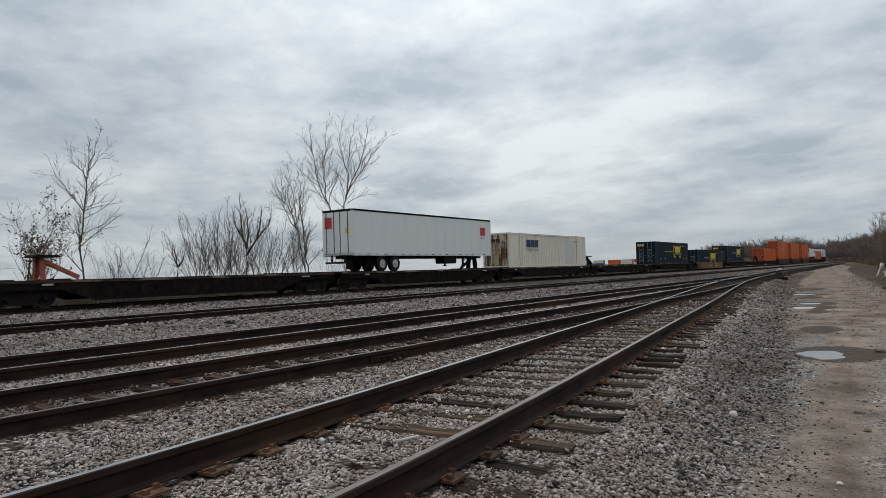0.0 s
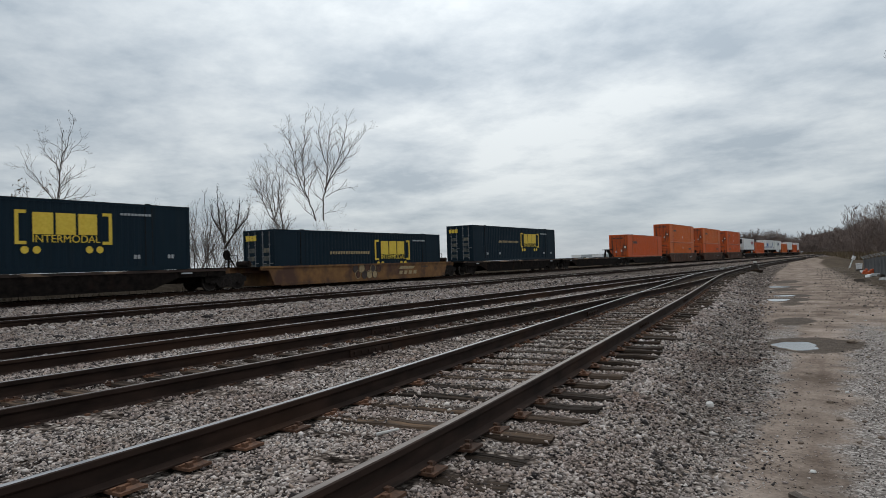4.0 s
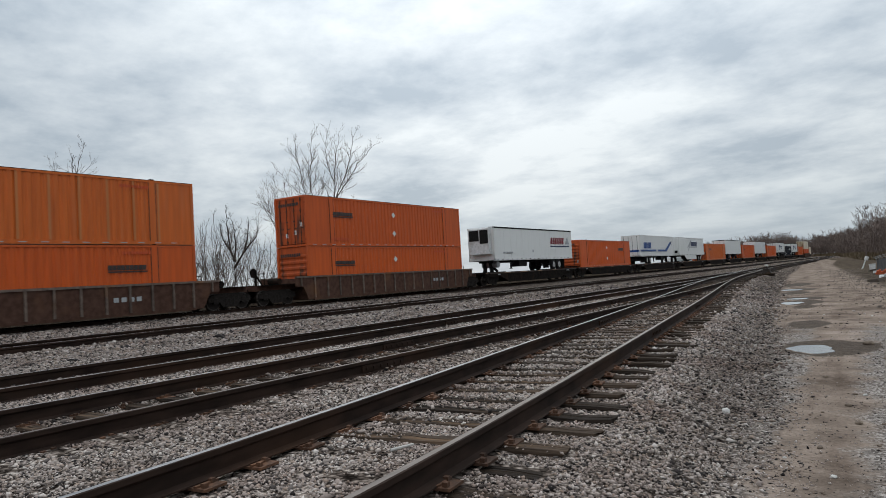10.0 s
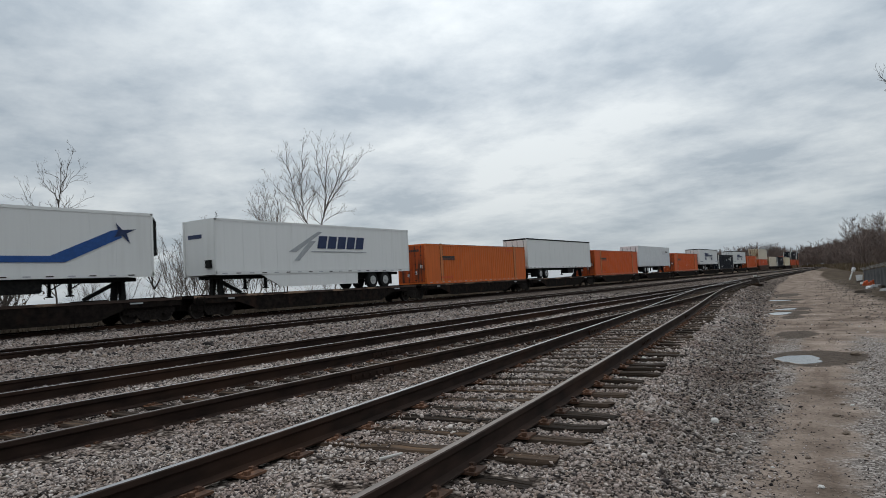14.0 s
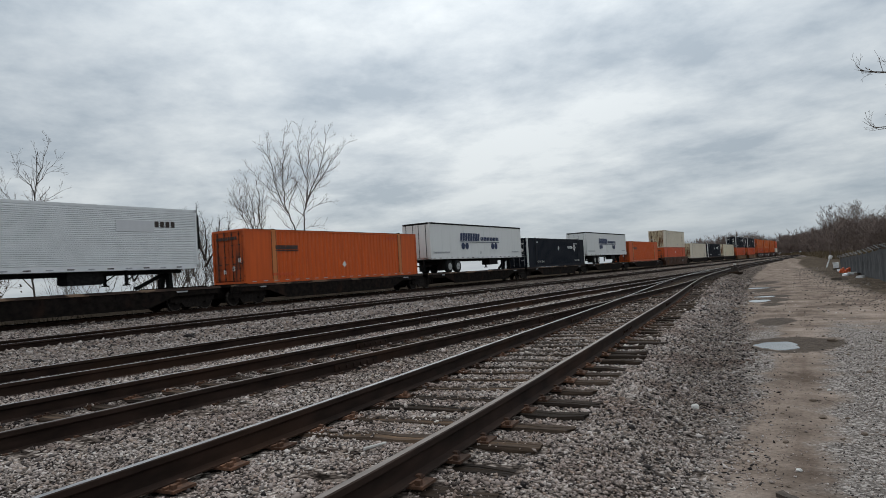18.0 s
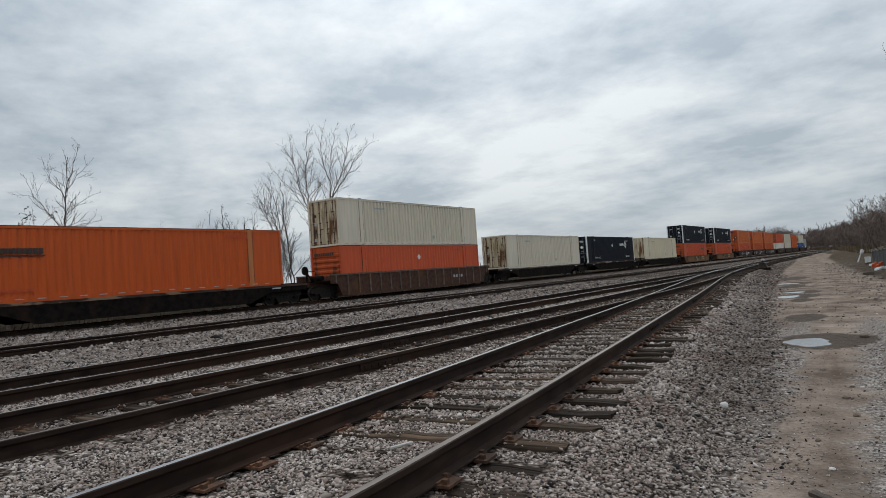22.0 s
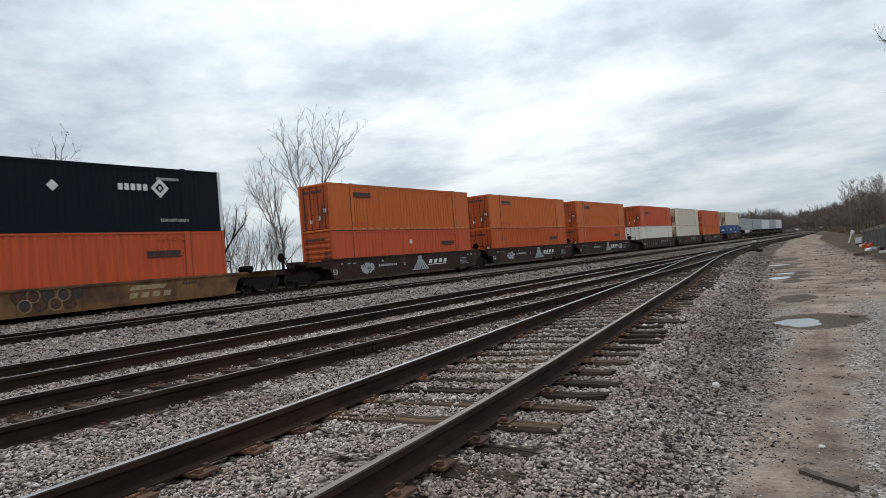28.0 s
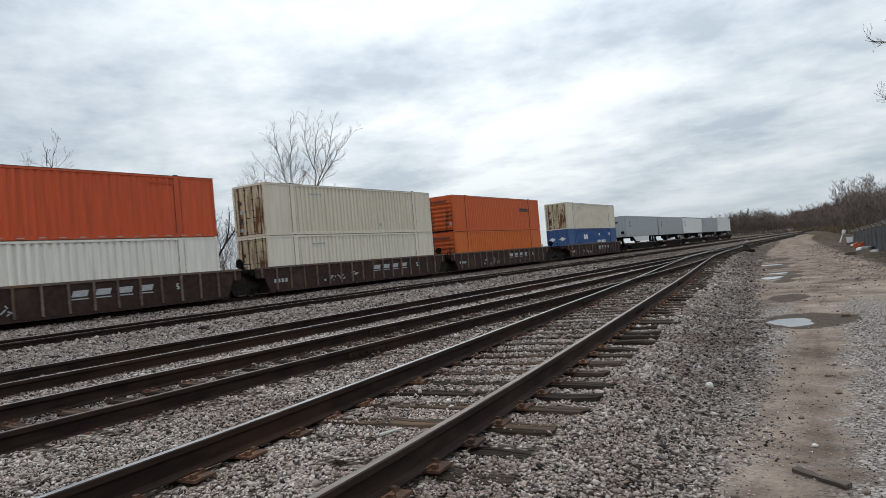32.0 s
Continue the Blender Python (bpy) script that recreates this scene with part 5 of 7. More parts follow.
def corrugated(length, half, z0, z1, mt, pitch, depth, seam):
    """A side wall of pressed ribs between its flat end bays, with some thickness."""
    key = (length, half, z0, z1, mt.name, pitch, depth, seam)
    if key in SIDES:
        return SIDES[key]
    s = Shape()
    prof = [(0.0, 0.0), (seam, 0.0)]
    n = int((length - 2 * seam) / pitch)
    for i in range(n):
        y = seam + i * pitch
        prof += [(y + 0.2 * pitch, 0), (y + 0.34 * pitch, -depth), (y + 0.62 * pitch, -depth), (y + 0.76 * pitch, 0)]
    prof += [(length - seam, 0), (length, 0)]
    for y, d in prof:
        s.v.extend([(half + d, y, z0), (half + d, y, z1)])
    for i in range(len(prof) - 1):
        s.f.append((2 * i, 2 * i + 2, 2 * i + 3, 2 * i + 1))
        s.m.append(0)
    s.box(half - depth - 0.04, half - depth - 0.01, 0, length, z0, z1)
    SIDES[key] = s.mesh("side_panel", mt)
    return SIDES[key]


def container(label, start, z, mt, roof=None, ribs=(0.34, 0.08, 1.9), doors=True, post=None, end_rust=None, length=LEN, rail=True, worn=None, plain_end=False, group="containers on the train"):
    c = rolling(thing("container", label, "container", group), start, z)
    post = post or mt
    # dark colour for the post seams and for the shade line under the roof
    shade = {ORANGE: RUST_SHADE, ORANGE_PALE: RUST_SHADE, ORANGE_RED: RUST_SHADE, TAN: SEAM_TAN, CREAM: SEAM_TAN, CREAM_YELLOW: SEAM_TAN, IVORY: SEAM_TAN}.get(mt, FRAME)
    if mt in (ORANGE, ORANGE_PALE, ORANGE_RED):
        end_rust = end_rust or ORANGE_RUST
        ribs = (ribs[0], min(ribs[1], 0.036), ribs[2])
    rods = STEEL_DULL if mt in (NAVY, TEAL, BLUE) else RUST_SHADE
    part("side_panel", corrugated(length - 0.16, HALF - 0.02, 0.16, HIGH - 0.1, mt, *ribs), None, c, at=pose(0, 0.08, 0))
    part("side_panel", corrugated(length - 0.16, HALF - 0.02, 0.16, HIGH - 0.1, mt, *ribs), None, c, at=pose(0, length - 0.08, 0, 0, 0, 180))
    for x in (-1, 1):
        for y in (0, length - 0.16):
            part("corner_post", Shape().box(*sorted((x * HALF, x * (HALF - 0.14))), y, y + 0.16, 0, HIGH), post, c)
        part("top_rail", Shape().box(*sorted((x * HALF, x * (HALF - 0.07))), 0.16, length - 0.16, HIGH - 0.12, HIGH - 0.03), mt, c)
        # thin dark strip stands in for the shade of the corrugated roof
        part("roof_edge", Shape().box(*sorted((x * (HALF + 0.003), x * (HALF - 0.08))), 0.16, length - 0.16, HIGH - 0.03, HIGH - 0.004), shade, c)
        part("bottom_rail", Shape().box(*sorted((x * HALF, x * (HALF - 0.1))), 0.16, length - 0.16, 0.0 if z > 2 else -0.03 if mt in (NAVY, TEAL) else -0.045, 0.17), mt, c)
        # lifting posts 40 feet apart
        for y in (0.5 * length - 6.1, 0.5 * length + 6.1):
            part("lift_post", Shape().box(*sorted((x * (HALF + 0.004), x * (HALF - 0.12))), y - 0.15, y + 0.15, 0.0, HIGH), worn or mt, c)
            part("post_seam", Shape().box(*sorted((x * (HALF + 0.002), x * (HALF - 0.1))), y - 0.185, y - 0.15, 0.17, HIGH - 0.12).box(*sorted((x * (HALF + 0.002), x * (HALF - 0.1))), y + 0.15, y + 0.185, 0.17, HIGH - 0.12), shade, c)
            part("corner_casting", Shape().box(*sorted((x * (HALF + 0.006), x * (HALF - 0.14))), y - 0.1, y + 0.1, HIGH - 0.02, HIGH + 0.035), CAR_BLACK, c)
    s = Shape()
    n = 14
    for i in range(n):
        y = 0.2 + (length - 0.4) * i / n
        s.box(-HALF + 0.07, HALF - 0.07, y, y + (length - 0.4) / n - 0.12, HIGH - 0.06, HIGH - 0.02)
    s.box(-HALF + 0.07, HALF - 0.07, 0.16, length - 0.16, HIGH - 0.09, HIGH - 0.055)
    part("roof", s, roof or mt, c)
    part("floor", Shape().box(-HALF + 0.1, HALF - 0.1, 0.05, length - 0.05, 0.03, 0.16), CAR_BLACK, c)
    if doors:
        for x0, x1 in ((-HALF + 0.14, -0.01), (0.01, HALF - 0.14)):
            d = part("door", Shape().box(x0, x1, 0.05, 0.1, 0.12, HIGH - 0.12).box(x0 + 0.05, x1 - 0.05, 0.03, 0.05, 0.2, 0.75).box(x0 + 0.05, x1 - 0.05, 0.03, 0.05, 0.85, 1.4).box(x0 + 0.05, x1 - 0.05, 0.03, 0.05, 1.5, 2.05).box(x0 + 0.05, x1 - 0.05, 0.03, 0.05, 2.15, 2.7), end_rust or mt, c)
            for x in (x0 + 0.3, x1 - 0.3):
                part("lock_rod", Shape().tube((x, 0.015, 0.08), (x, 0.015, HIGH - 0.08), 0.024, n=6), rods, d)
                part("handle", Shape().box(x - 0.02, x + 0.28, -0.005, 0.012, 1.05, 1.1), rods, d)
                part("rod_brackets", Shape().box(x - 0.07, x + 0.07, -0.002, 0.03, 0.25, 0.31).box(x - 0.07, x + 0.07, -0.002, 0.03, 0.78, 0.83).box(x - 0.07, x + 0.07, -0.002, 0.03, 1.44, 1.5).box(x - 0.07, x + 0.07, -0.002, 0.03, 2.08, 2.13).box(x - 0.07, x + 0.07, -0.002, 0.03, 2.66, 2.72), rods, d)["kind"] = "stuff"
            k = x0 if x0 < -0.5 else x1
            for z1 in (0.35, 1.1, 1.8, 2.5):
                part("hinge", Shape().box(k - 0.1, k + 0.1, 0.0, 0.045, z1, z1 + 0.09), end_rust or mt, d)
        part("door_sill", Shape().box(-HALF + 0.14, HALF - 0.14, 0.0, 0.14, 0.0, 0.12), mt, c)
        part("door_header", Shape().box(-HALF + 0.14, HALF - 0.14, 0.0, 0.14, HIGH - 0.12, HIGH), mt, c)
    else:
        w = part("front_wall", Shape().box(-HALF + 0.14, HALF - 0.14, 0.07, 0.12, 0.0, HIGH), end_rust or mt, c)
        for i in range(0 if plain_end else 7):
            part("rib", Shape().slab([(0.02, 0.3 + 0.34 * i), (0.068, 0.22 + 0.34 * i), (0.068, 0.46 + 0.34 * i), (0.02, 0.4 + 0.34 * i)], "x", -HALF + 0.2, HALF - 0.2), end_rust or mt, w)
    part("far_wall", Shape().box(-HALF + 0.14, HALF - 0.14, length - 0.12, length - 0.06, 0.0, HIGH), mt, c)
    if rail:
        s = Shape()
        for i in range(19):
            y = 0.45 + i * (length - 0.9) / 19
            s.box(HALF, HALF + 0.008, y, y + 0.3, 0.06, 0.095)
        tagged(part("reflector_tape", s, DECAL_GREY, c, "broken pale reflector strip"), kind="stuff")
    return c


def orange_marks(c, near, high, end_mark=True, tape=0, doors=True, length=LEN):
    """Maker's bar, small marks and placards of the orange containers."""
    y0 = 2.25 if near else length - 4.35
    z0 = (0.9, 1.74, 2.12)[int(high)]
    s = Shape().box(HALF, HALF + 0.012, y0, y0 + 1.82, z0, z0 + 0.06)
    part("name_line", s, DECAL_BLACK, c)
    word(c, "name_mark", DECAL_BLACK, y0, y0 + 1.78, z0 + 0.1, z0 + 0.32, 9, gap=0.1)
    word(c, "number_mark", ORANGE_RED, 2.0, 3.6, 0.35, 0.48, 10, gap=0.2)
    word(c, "number_mark", ORANGE_RED, length - 3.7, length - 2.3, HIGH - 0.42, HIGH - 0.3, 10, gap=0.2)
    if end_mark:
        word(c, "name_mark", DECAL_BLACK, -0.95, 0.75, HIGH - 0.56, HIGH - 0.38, 9, gap=0.3, end_face=True)
    for x, z in ((-0.35, 0.55), (0.35, 0.7), (0.85, 1.15)) if doors else ((-0.95, 0.4), (0.95, 0.5)):
        part("door_label", Shape().box(x - 0.09, x + 0.09, 0.0, 0.012, z, z + 0.25), DECAL_WHITE if doors else DECAL_GREY, c, at=pose(0, -0.012 if not doors else 0.016, 0))
    for i in range(tape):
        diamond(c, DECAL_WHITE, 0.495 * length, 0.87 if tape == 1 and doors else 2.1 - 1.25 * i, 0.2)


def blue_badge(c, y, z=1.42):
    """Yellow bracketed emblem in plain shapes, with the slogan's bars before it."""
    word(c, "emblem_mark", DECAL_YELLOW, y + 0.65, y + 3.35, z + 0.1, z + 0.98, 3, gap=0.12)
    lettering(c, "INTERMODAL", DECAL_YELLOW, y + 0.62, z - 0.22, 0.44)
    for k, w in ((y, 1), (y + 3.9, -1)):
        s = Shape()
        s.box(HALF, HALF + 0.012, *sorted((k, k + w * 0.14)), z - 0.3, z + 1.05)
        s.box(HALF, HALF + 0.0125, *sorted((k + w * 0.14, k + w * 0.42)), z + 0.92, z + 1.05)
        s.box(HALF, HALF + 0.0125, *sorted((k + w * 0.14, k + w * 0.42)), z - 0.3, z - 0.17)
        part("bracket", s, DECAL_YELLOW, c)
    for k in (0.35, 0.8, 2.9, 3.35):
        disc(c, DECAL_YELLOW, y + k, z - 0.52, 0.15)
    word(c, "number_mark", DECAL_GREY, y + 4.3, y + 5.8, z + 1.0, z + 1.1, 9, gap=0.25)
    for yy in (2.2, 4.4, 13.6, 15.3):
        word(c, "small_mark", DECAL_GREY, yy, yy + 0.35, 0.5, 0.68, 2, gap=0.3)
    word(c, "name_mark", DECAL_YELLOW, -1.05, -0.15, HIGH - 0.6, HIGH - 0.3, 3, gap=0.15, end_face=True)
    for i in range(4):
        for x in (-0.9, 0.25):
            part("door_panel", Shape().box(x, x + 0.62, 0.0, 0.006, 0.3 + 0.46 * i, 0.56 + 0.46 * i), TEAL_WORN, c, at=pose(0, 0.022, 0))


def navy_marks(c):
    word(c, "name_mark", DECAL_WHITE, 11.0, 12.5, 1.86, 2.15, 5, gap=0.3)
    s = Shape()
    for a, b in ((1, 1), (1, -1), (-1, -1), (-1, 1)):
        y, z = 13.05, 2.0
        s.slab([(y + a * 0.46, z), (y + a * 0.24, z), (y, z + b * 0.24), (y, z + b * 0.46)], "x", HALF, HALF + 0.012)
    s.slab([(12.95, 2.0), (13.05, 1.9), (13.15, 2.0), (13.05, 2.1)], "x", HALF, HALF + 0.012)
    part("emblem", s, DECAL_WHITE, c)
    diamond(c, DECAL_WHITE, 8.2, 1.92, 0.24)
    word(c, "number_mark", DECAL_GREY, 12.9, 14.1, 2.38, 2.5, 9, gap=0.2)
    word(c, "small_mark", DECAL_GREY, 2.2, 2.6, 2.45, 2.6, 3, gap=0.2)
    lettering(c, "TOP LIFT ONLY", DECAL_WHITE, 2.25, 0.42, 0.26)
    lettering(c, "TOP LIFT ONLY", DECAL_WHITE, 12.95, 0.42, 0.22)
    for x, z, w, h in ((0.42, 2.42, 0.5, 0.06), (0.42, 2.26, 0.44, 0.05), (-0.9, 2.3, 0.5, 0.09), (0.5, 1.28, 0.36, 0.05), (0.5, 1.1, 0.32, 0.05), (-0.85, 1.18, 0.3, 0.18), (0.48, 0.66, 0.4, 0.05)):
        part("door_label", Shape().box(x, x + w, 0.0, 0.012, z, z + h), DECAL_WHITE if w > 0.43 else DECAL_GREY, c, at=pose(0, 0.016, 0))
    part("placard", Shape().slab([(0.45, 1.75), (0.66, 1.54), (0.87, 1.75), (0.66, 1.96)], "y", 0.0, 0.012), DECAL_WHITE, c)


def tan_marks(c):
    diamond(c, DECAL_GREY, 10.2, 0.55, 0.17)
    word(c, "number_mark", DECAL_GREY, 3.5, 4.6, 2.35, 2.45, 8, gap=0.25)
    for i in range(4):
        part("door_label", Shape().box(-0.9, -0.6, 0.0, 0.012, 0.35 + 0.5 * i, 0.55 + 0.5 * i), DECAL_BLACK if i % 2 else DECAL_GREY, c, at=pose(0, 0.016, 0))


def rail_wheel():
    s = Shape()
    s.tube((0.0, 0, 0), (0.05, 0, 0), 0.46, 0.455, 24)
    s.tube((0.05, 0, 0), (0.13, 0, 0), 0.43, 0.425, 24, 1)
    s.tube((0.13, 0, 0), (0.134, 0, 0), 0.385, 0.36, 24)
    s.tube((0.134, 0, 0), (0.18, 0, 0), 0.1, 0.08, 12)
    return s.mesh("wheel", WHEEL, TREAD)


def side_frame():
    """Cast side frames, springs, bearings and bolster of a two-axle truck."""
    s = Shape()
    for x in (-0.98, 0.86):
        s.slab([(-1.3, 0.42), (-0.62, 0.4), (-0.45, 0.14), (0.45, 0.14), (0.62, 0.4), (1.3, 0.42), (1.3, 0.66), (0.6, 0.84), (-0.6, 0.84), (-1.3, 0.66)], "x", x, x + 0.12)
        for y in (-0.88, 0.88):
            s.box(x - 0.02, x + 0.15, y - 0.14, y + 0.14, 0.33, 0.6)
        for y in (-0.24, 0, 0.24):
            s.tube((x + 0.06, y, 0.24), (x + 0.06, y, 0.55), 0.09, n=8)
    s.box(-0.86, 0.86, -0.18, 0.18, 0.5, 0.74)
    return s.mesh("side_frame", WHEEL)


RAIL_WHEEL, SIDE_FRAME = rail_wheel(), side_frame()
AXLE = Shape().tube((-0.75, 0, 0), (0.75, 0, 0), 0.08, n=8).mesh("axle", WHEEL)


def truck(car, y):
    t = part("truck", SIDE_FRAME, None, car, at=pose(0, y, 0))
    for dy in (-0.88, 0.88):
        part("axle", AXLE, None, t, at=pose(0, dy, 0.43))
        part("wheel", RAIL_WHEEL, None, t, at=pose(0.68, dy, 0.43))
        part("wheel", RAIL_WHEEL, None, t, at=pose(-0.68, dy, 0.43, 0, 0, 180))
    return t


def coupler(car, y0, y1):
    part("coupler", Shape().box(-0.09, 0.09, y0, y1, 0.78, 0.96).box(-0.16, 0.16, 0.5 * (y0 + y1) - 0.18, 0.5 * (y0 + y1) + 0.18, 0.74, 1.0), CAR_BLACK, car)


def hitch(car, y, mt, label=""):
    """Raised trailer stanchion: two legs, a plate and a diagonal strut."""
    h = part("hitch", Shape().slab([(-0.45, 1.1), (-0.25, 1.1), (-0.1, 2.05), (-0.3, 2.05)], "y", y - 0.3, y - 0.15).slab([(0.25, 1.1), (0.45, 1.1), (0.3, 2.05), (0.1, 2.05)], "y", y - 0.3, y - 0.15), mt, car, label)
    part("hitch_plate", Shape().slab([(y - 0.65, 2.04), (y + 0.45, 2.04), (y + 0.3, 2.14), (y - 0.5, 2.14)], "x", -0.5, 0.5), CAR_BLACK, h)
    part("strut", Shape().bar((0, y - 0.2, 1.95), (0, y + 1.35, 1.2), 0.16).bar((0.3, y - 0.25, 1.9), (0.3, y + 1.2, 1.15), 0.1), mt, h)
    return h


def flat_car(start, end, label, first, last, hitches=(), fish=0.0):
    """Flat car with deep dark sills; first and last say how its ends ride: own truck or none."""
    n = end - start
    c = rolling(thing("flat_car", label, "railway car", "cars of the train"), start, 0.0)
    part("deck", Shape().box(-1.32, 1.32, 0.25, n - 0.25, 1.0, 1.08), CAR_BLACK, c)
    for x in (-1, 1):
        x0, x1 = sorted((x * 1.22, x * 1.31))
        part("side_sill", Shape().slab([(0.3, 0.72), (3.0, 0.72), (4.4, 0.22), (n - 4.4, 0.22), (n - 3.0, 0.72), (n - 0.3, 0.74), (n - 0.3, 1.06), (0.3, 1.06)], "x", x0, x1), CAR_BLACK, c)
        s = Shape()
        for i in range(int(n / 1.6)):
            y = 1.0 + 1.6 * i
            if y < n - 0.6:
                s.box(*sorted((x * 1.31, x * 1.335)), y, y + 0.09, 0.74, 1.0)
        tagged(part("sill_trim", s, CAR_BLACK, c), kind="stuff")
        part("deck_edge", Shape().box(*sorted((x * 1.31, x * 1.345)), 0.3, n - 0.3, 0.985, 1.105), DECK_EDGE, c, "worn rusty deck edge with pale scuffs")
    part("centre_sill", Shape().box(-0.35, 0.35, 0.2, n - 0.2, 0.42, 1.0), CAR_BLACK, c)
    part("brake_gear", Shape().tube((0.7, 4.2, 0.55), (0.7, n - 4.2, 0.55), 0.05, n=6).tube((0.75, 5.2, 0.62), (0.75, 6.4, 0.62), 0.2, n=10).box(0.6, 0.9, 7.2, 7.7, 0.45, 0.85), CAR_BLACK, c)
    for y in (0.5 * n - 6.1, 0.5 * n + 6.1, 1.2, n - 1.2):
        part("pedestal", Shape().box(-1.28, 1.28, y - 0.14, y + 0.14, 1.08, 1.15), CAR_BLACK, c)
    for y in ((1.75,) if first else ()) + ((n - 1.75,) if last else ()):
        truck(c, y)
    if not last:
        truck(c, n)
    coupler(c, -0.42, 0.3)
    coupler(c, n - 0.3, n + 0.42)
    for y, mt, lb in hitches:
        hitch(c, y, mt, lb)
    for y0, y1 in ((n - 2.9, n - 2.3), (2.3, 2.7)):
        part("car_mark", Shape().box(1.345, 1.357, y0, y1, 0.89, 0.96), DECAL_GREY, c)
    part("ladder", Shape().box(1.31, 1.36, 0.45, 0.5, 0.35, 1.05).box(1.31, 1.36, 0.85, 0.9, 0.35, 1.05).box(1.32, 1.35, 0.5, 0.85, 0.4, 0.44).box(1.32, 1.35, 0.5, 0.85, 0.62, 0.66).box(1.32, 1.35, 0.5, 0.85, 0.84, 0.88), CAR_BLACK, c)
    return c


def well_car(start, end, w0, w1, mt, label, first, last, top=1.42, ribbed=True, low=0.2, marks=None):
    """Well car: two tall side sills with ribs, a floor low between the trucks, and platforms over them."""
    n, a, b = end - start, w0 - start, w1 - start
    c = rolling(thing("well_car", label, "railway car", "cars of the train"), start, 0.0)
    for x in (-1, 1):
        x0, x1 = sorted((x * 1.36, x * 1.47))
        part("side_sill", Shape().slab([(a - 1.0, 0.95), (a - 0.45, 0.92), (a - 0.08, low), (b + 0.08, low), (b + 0.45, 0.92), (b + 1.0, 0.95), (b + 1.0, top + 0.05), (a - 1.0, top + 0.05)], "x", x0, x1), mt, c)
        part("top_chord", Shape().box(*sorted((x * 1.34, x * 1.53)), a - 1.0, b + 1.0, top, top + 0.1), RIB_STEEL if ribbed else mt, c)
        part("bottom_chord", Shape().box(*sorted((x * 1.3, x * 1.5)), a + 0.35, b - 0.35, low - 0.06, low + 0.08), mt, c)
        if ribbed:
            for i in range(-1, 18):
                y = a + 0.41 + 1.06 * i
                if y < b + 0.95:
                    z = low + 0.06 if a < y < b else 0.97
                    part("rib", Shape().slab([(y - 0.05, z), (y + 0.05, z), (y + 0.05, top), (y - 0.05, top)], "x", *sorted((x * 1.465, x * 1.54))), RIB_STEEL, c)
    part("well_floor", Shape().box(-1.3, 1.3, a, b, low - 0.04, low + 0.1), mt, c)
    for y0, y1 in ((0.25, a), (b, n - 0.25)):
        part("platform", Shape().box(-0.75, 0.75, y0, y1, 0.82, 1.1).box(-1.35, 1.35, (y0 if y0 > 1 else y1) - 0.3, (y0 if y0 > 1 else y1) + 0.3, 0.95, top), mt, c)
        part("bulkhead", Shape().box(-1.34, 1.34, *((a - 0.06, a) if y0 < 1 else (b, b + 0.06)), low, top - 0.02), mt, c)
        part("walkway", Shape().box(-1.3, 1.3, y0 + 0.1, y1 - 0.1, 1.1, 1.14), CAR_BLACK, c)
        m = 0.5 * (y0 + y1)
        part("air_reservoir", Shape().tube((0.1, m - 0.1, 1.3), (0.95, m - 0.1, 1.3), 0.17, n=12), CAR_BLACK, c)
        if y0 < 1:
            part("brake_stand", Shape().bar((0.5, y0 + 0.2, 1.1), (0.5, y0 + 0.2, 1.95), 0.09).tube((0.5, y0 + 0.1, 1.8), (0.5, y0 + 0.06, 1.8), 0.27, n=14).bar((0.5, y0 + 0.2, 1.75), (0.2, y0 + 0.9, 1.12), 0.06), CAR_BLACK, c)
        part("hand_rail", Shape().tube((1.25, y0 + 0.15, 1.1), (1.25, y0 + 0.15, 1.75), 0.02, n=6).tube((1.25, y0 + 0.15, 1.75), (0.6, y0 + 0.15, 1.75), 0.02, n=6).tube((0.6, y0 + 0.15, 1.1), (0.6, y0 + 0.15, 1.75), 0.02, n=6), CAR_BLACK, c)
    for y in ((1.55,) if first else ()) + ((n - 1.55,) if last else ()):
        truck(c, y)
    if not last:
        truck(c, n)
    coupler(c, -0.42, 0.3)
    coupler(c, n - 0.3, n + 0.42)
    if marks:
        marks(c, a, b, top, low)
    return c


def brown_marks(c, a, b, top, low):
    word(c, "number_mark", DECAL_GREY, b - 4.4, b - 3.0, 0.75, 0.95, 4, x=1.472)


def yellow_marks(c, a, b, top, low):
    """Sprayed rings in two rows, faded name bars and a pale patch."""
    x = 1.472
    rnd = random.Random(int(b * 7))
    for i in range(9):
        y, z = a + 6.7 + 0.56 * (i % 5) + (0.2 if i > 4 else 0) + rnd.uniform(-0.06, 0.06), (0.84 if i < 5 else 0.45) + rnd.uniform(-0.03, 0.03)
        if y > b:
            continue
        disc(c, (DECAL_BLACK, RUST_SHADE, DECAL_TAN)[rnd.randrange(3)], y, z, rnd.uniform(0.2, 0.26), x=x)
        n = 16
        s = Shape()
        for k in range(n):
            p, q = 6.2832 * k / n, 6.2832 * (k + 1) / n
            s.bar((x + 0.014, y + 0.25 * math.cos(p), z + 0.25 * math.sin(p)), (x + 0.014, y + 0.25 * math.cos(q), z + 0.25 * math.sin(q)), 0.03)
        part("scrawl", s, DECAL_TAN if i % 2 else DECAL_BLACK, c)
    part("faded_patch", Shape().slab([(b - 5.6, 0.72), (b - 3.9, 0.72), (b - 3.7, 0.9), (b - 5.4, 0.92)], "x", x, x + 0.006), DECAL_TAN, c, "faded tan paint patch")
    word(c, "number_mark", DECAL_BLACK, b - 2.9, b - 2.1, 0.78, 0.9, 5, x=x)
    word(c, "name_mark", DECAL_TAN, b - 5.6, b - 3.4, 0.36, 0.6, 4, x=x, slant=0.3)


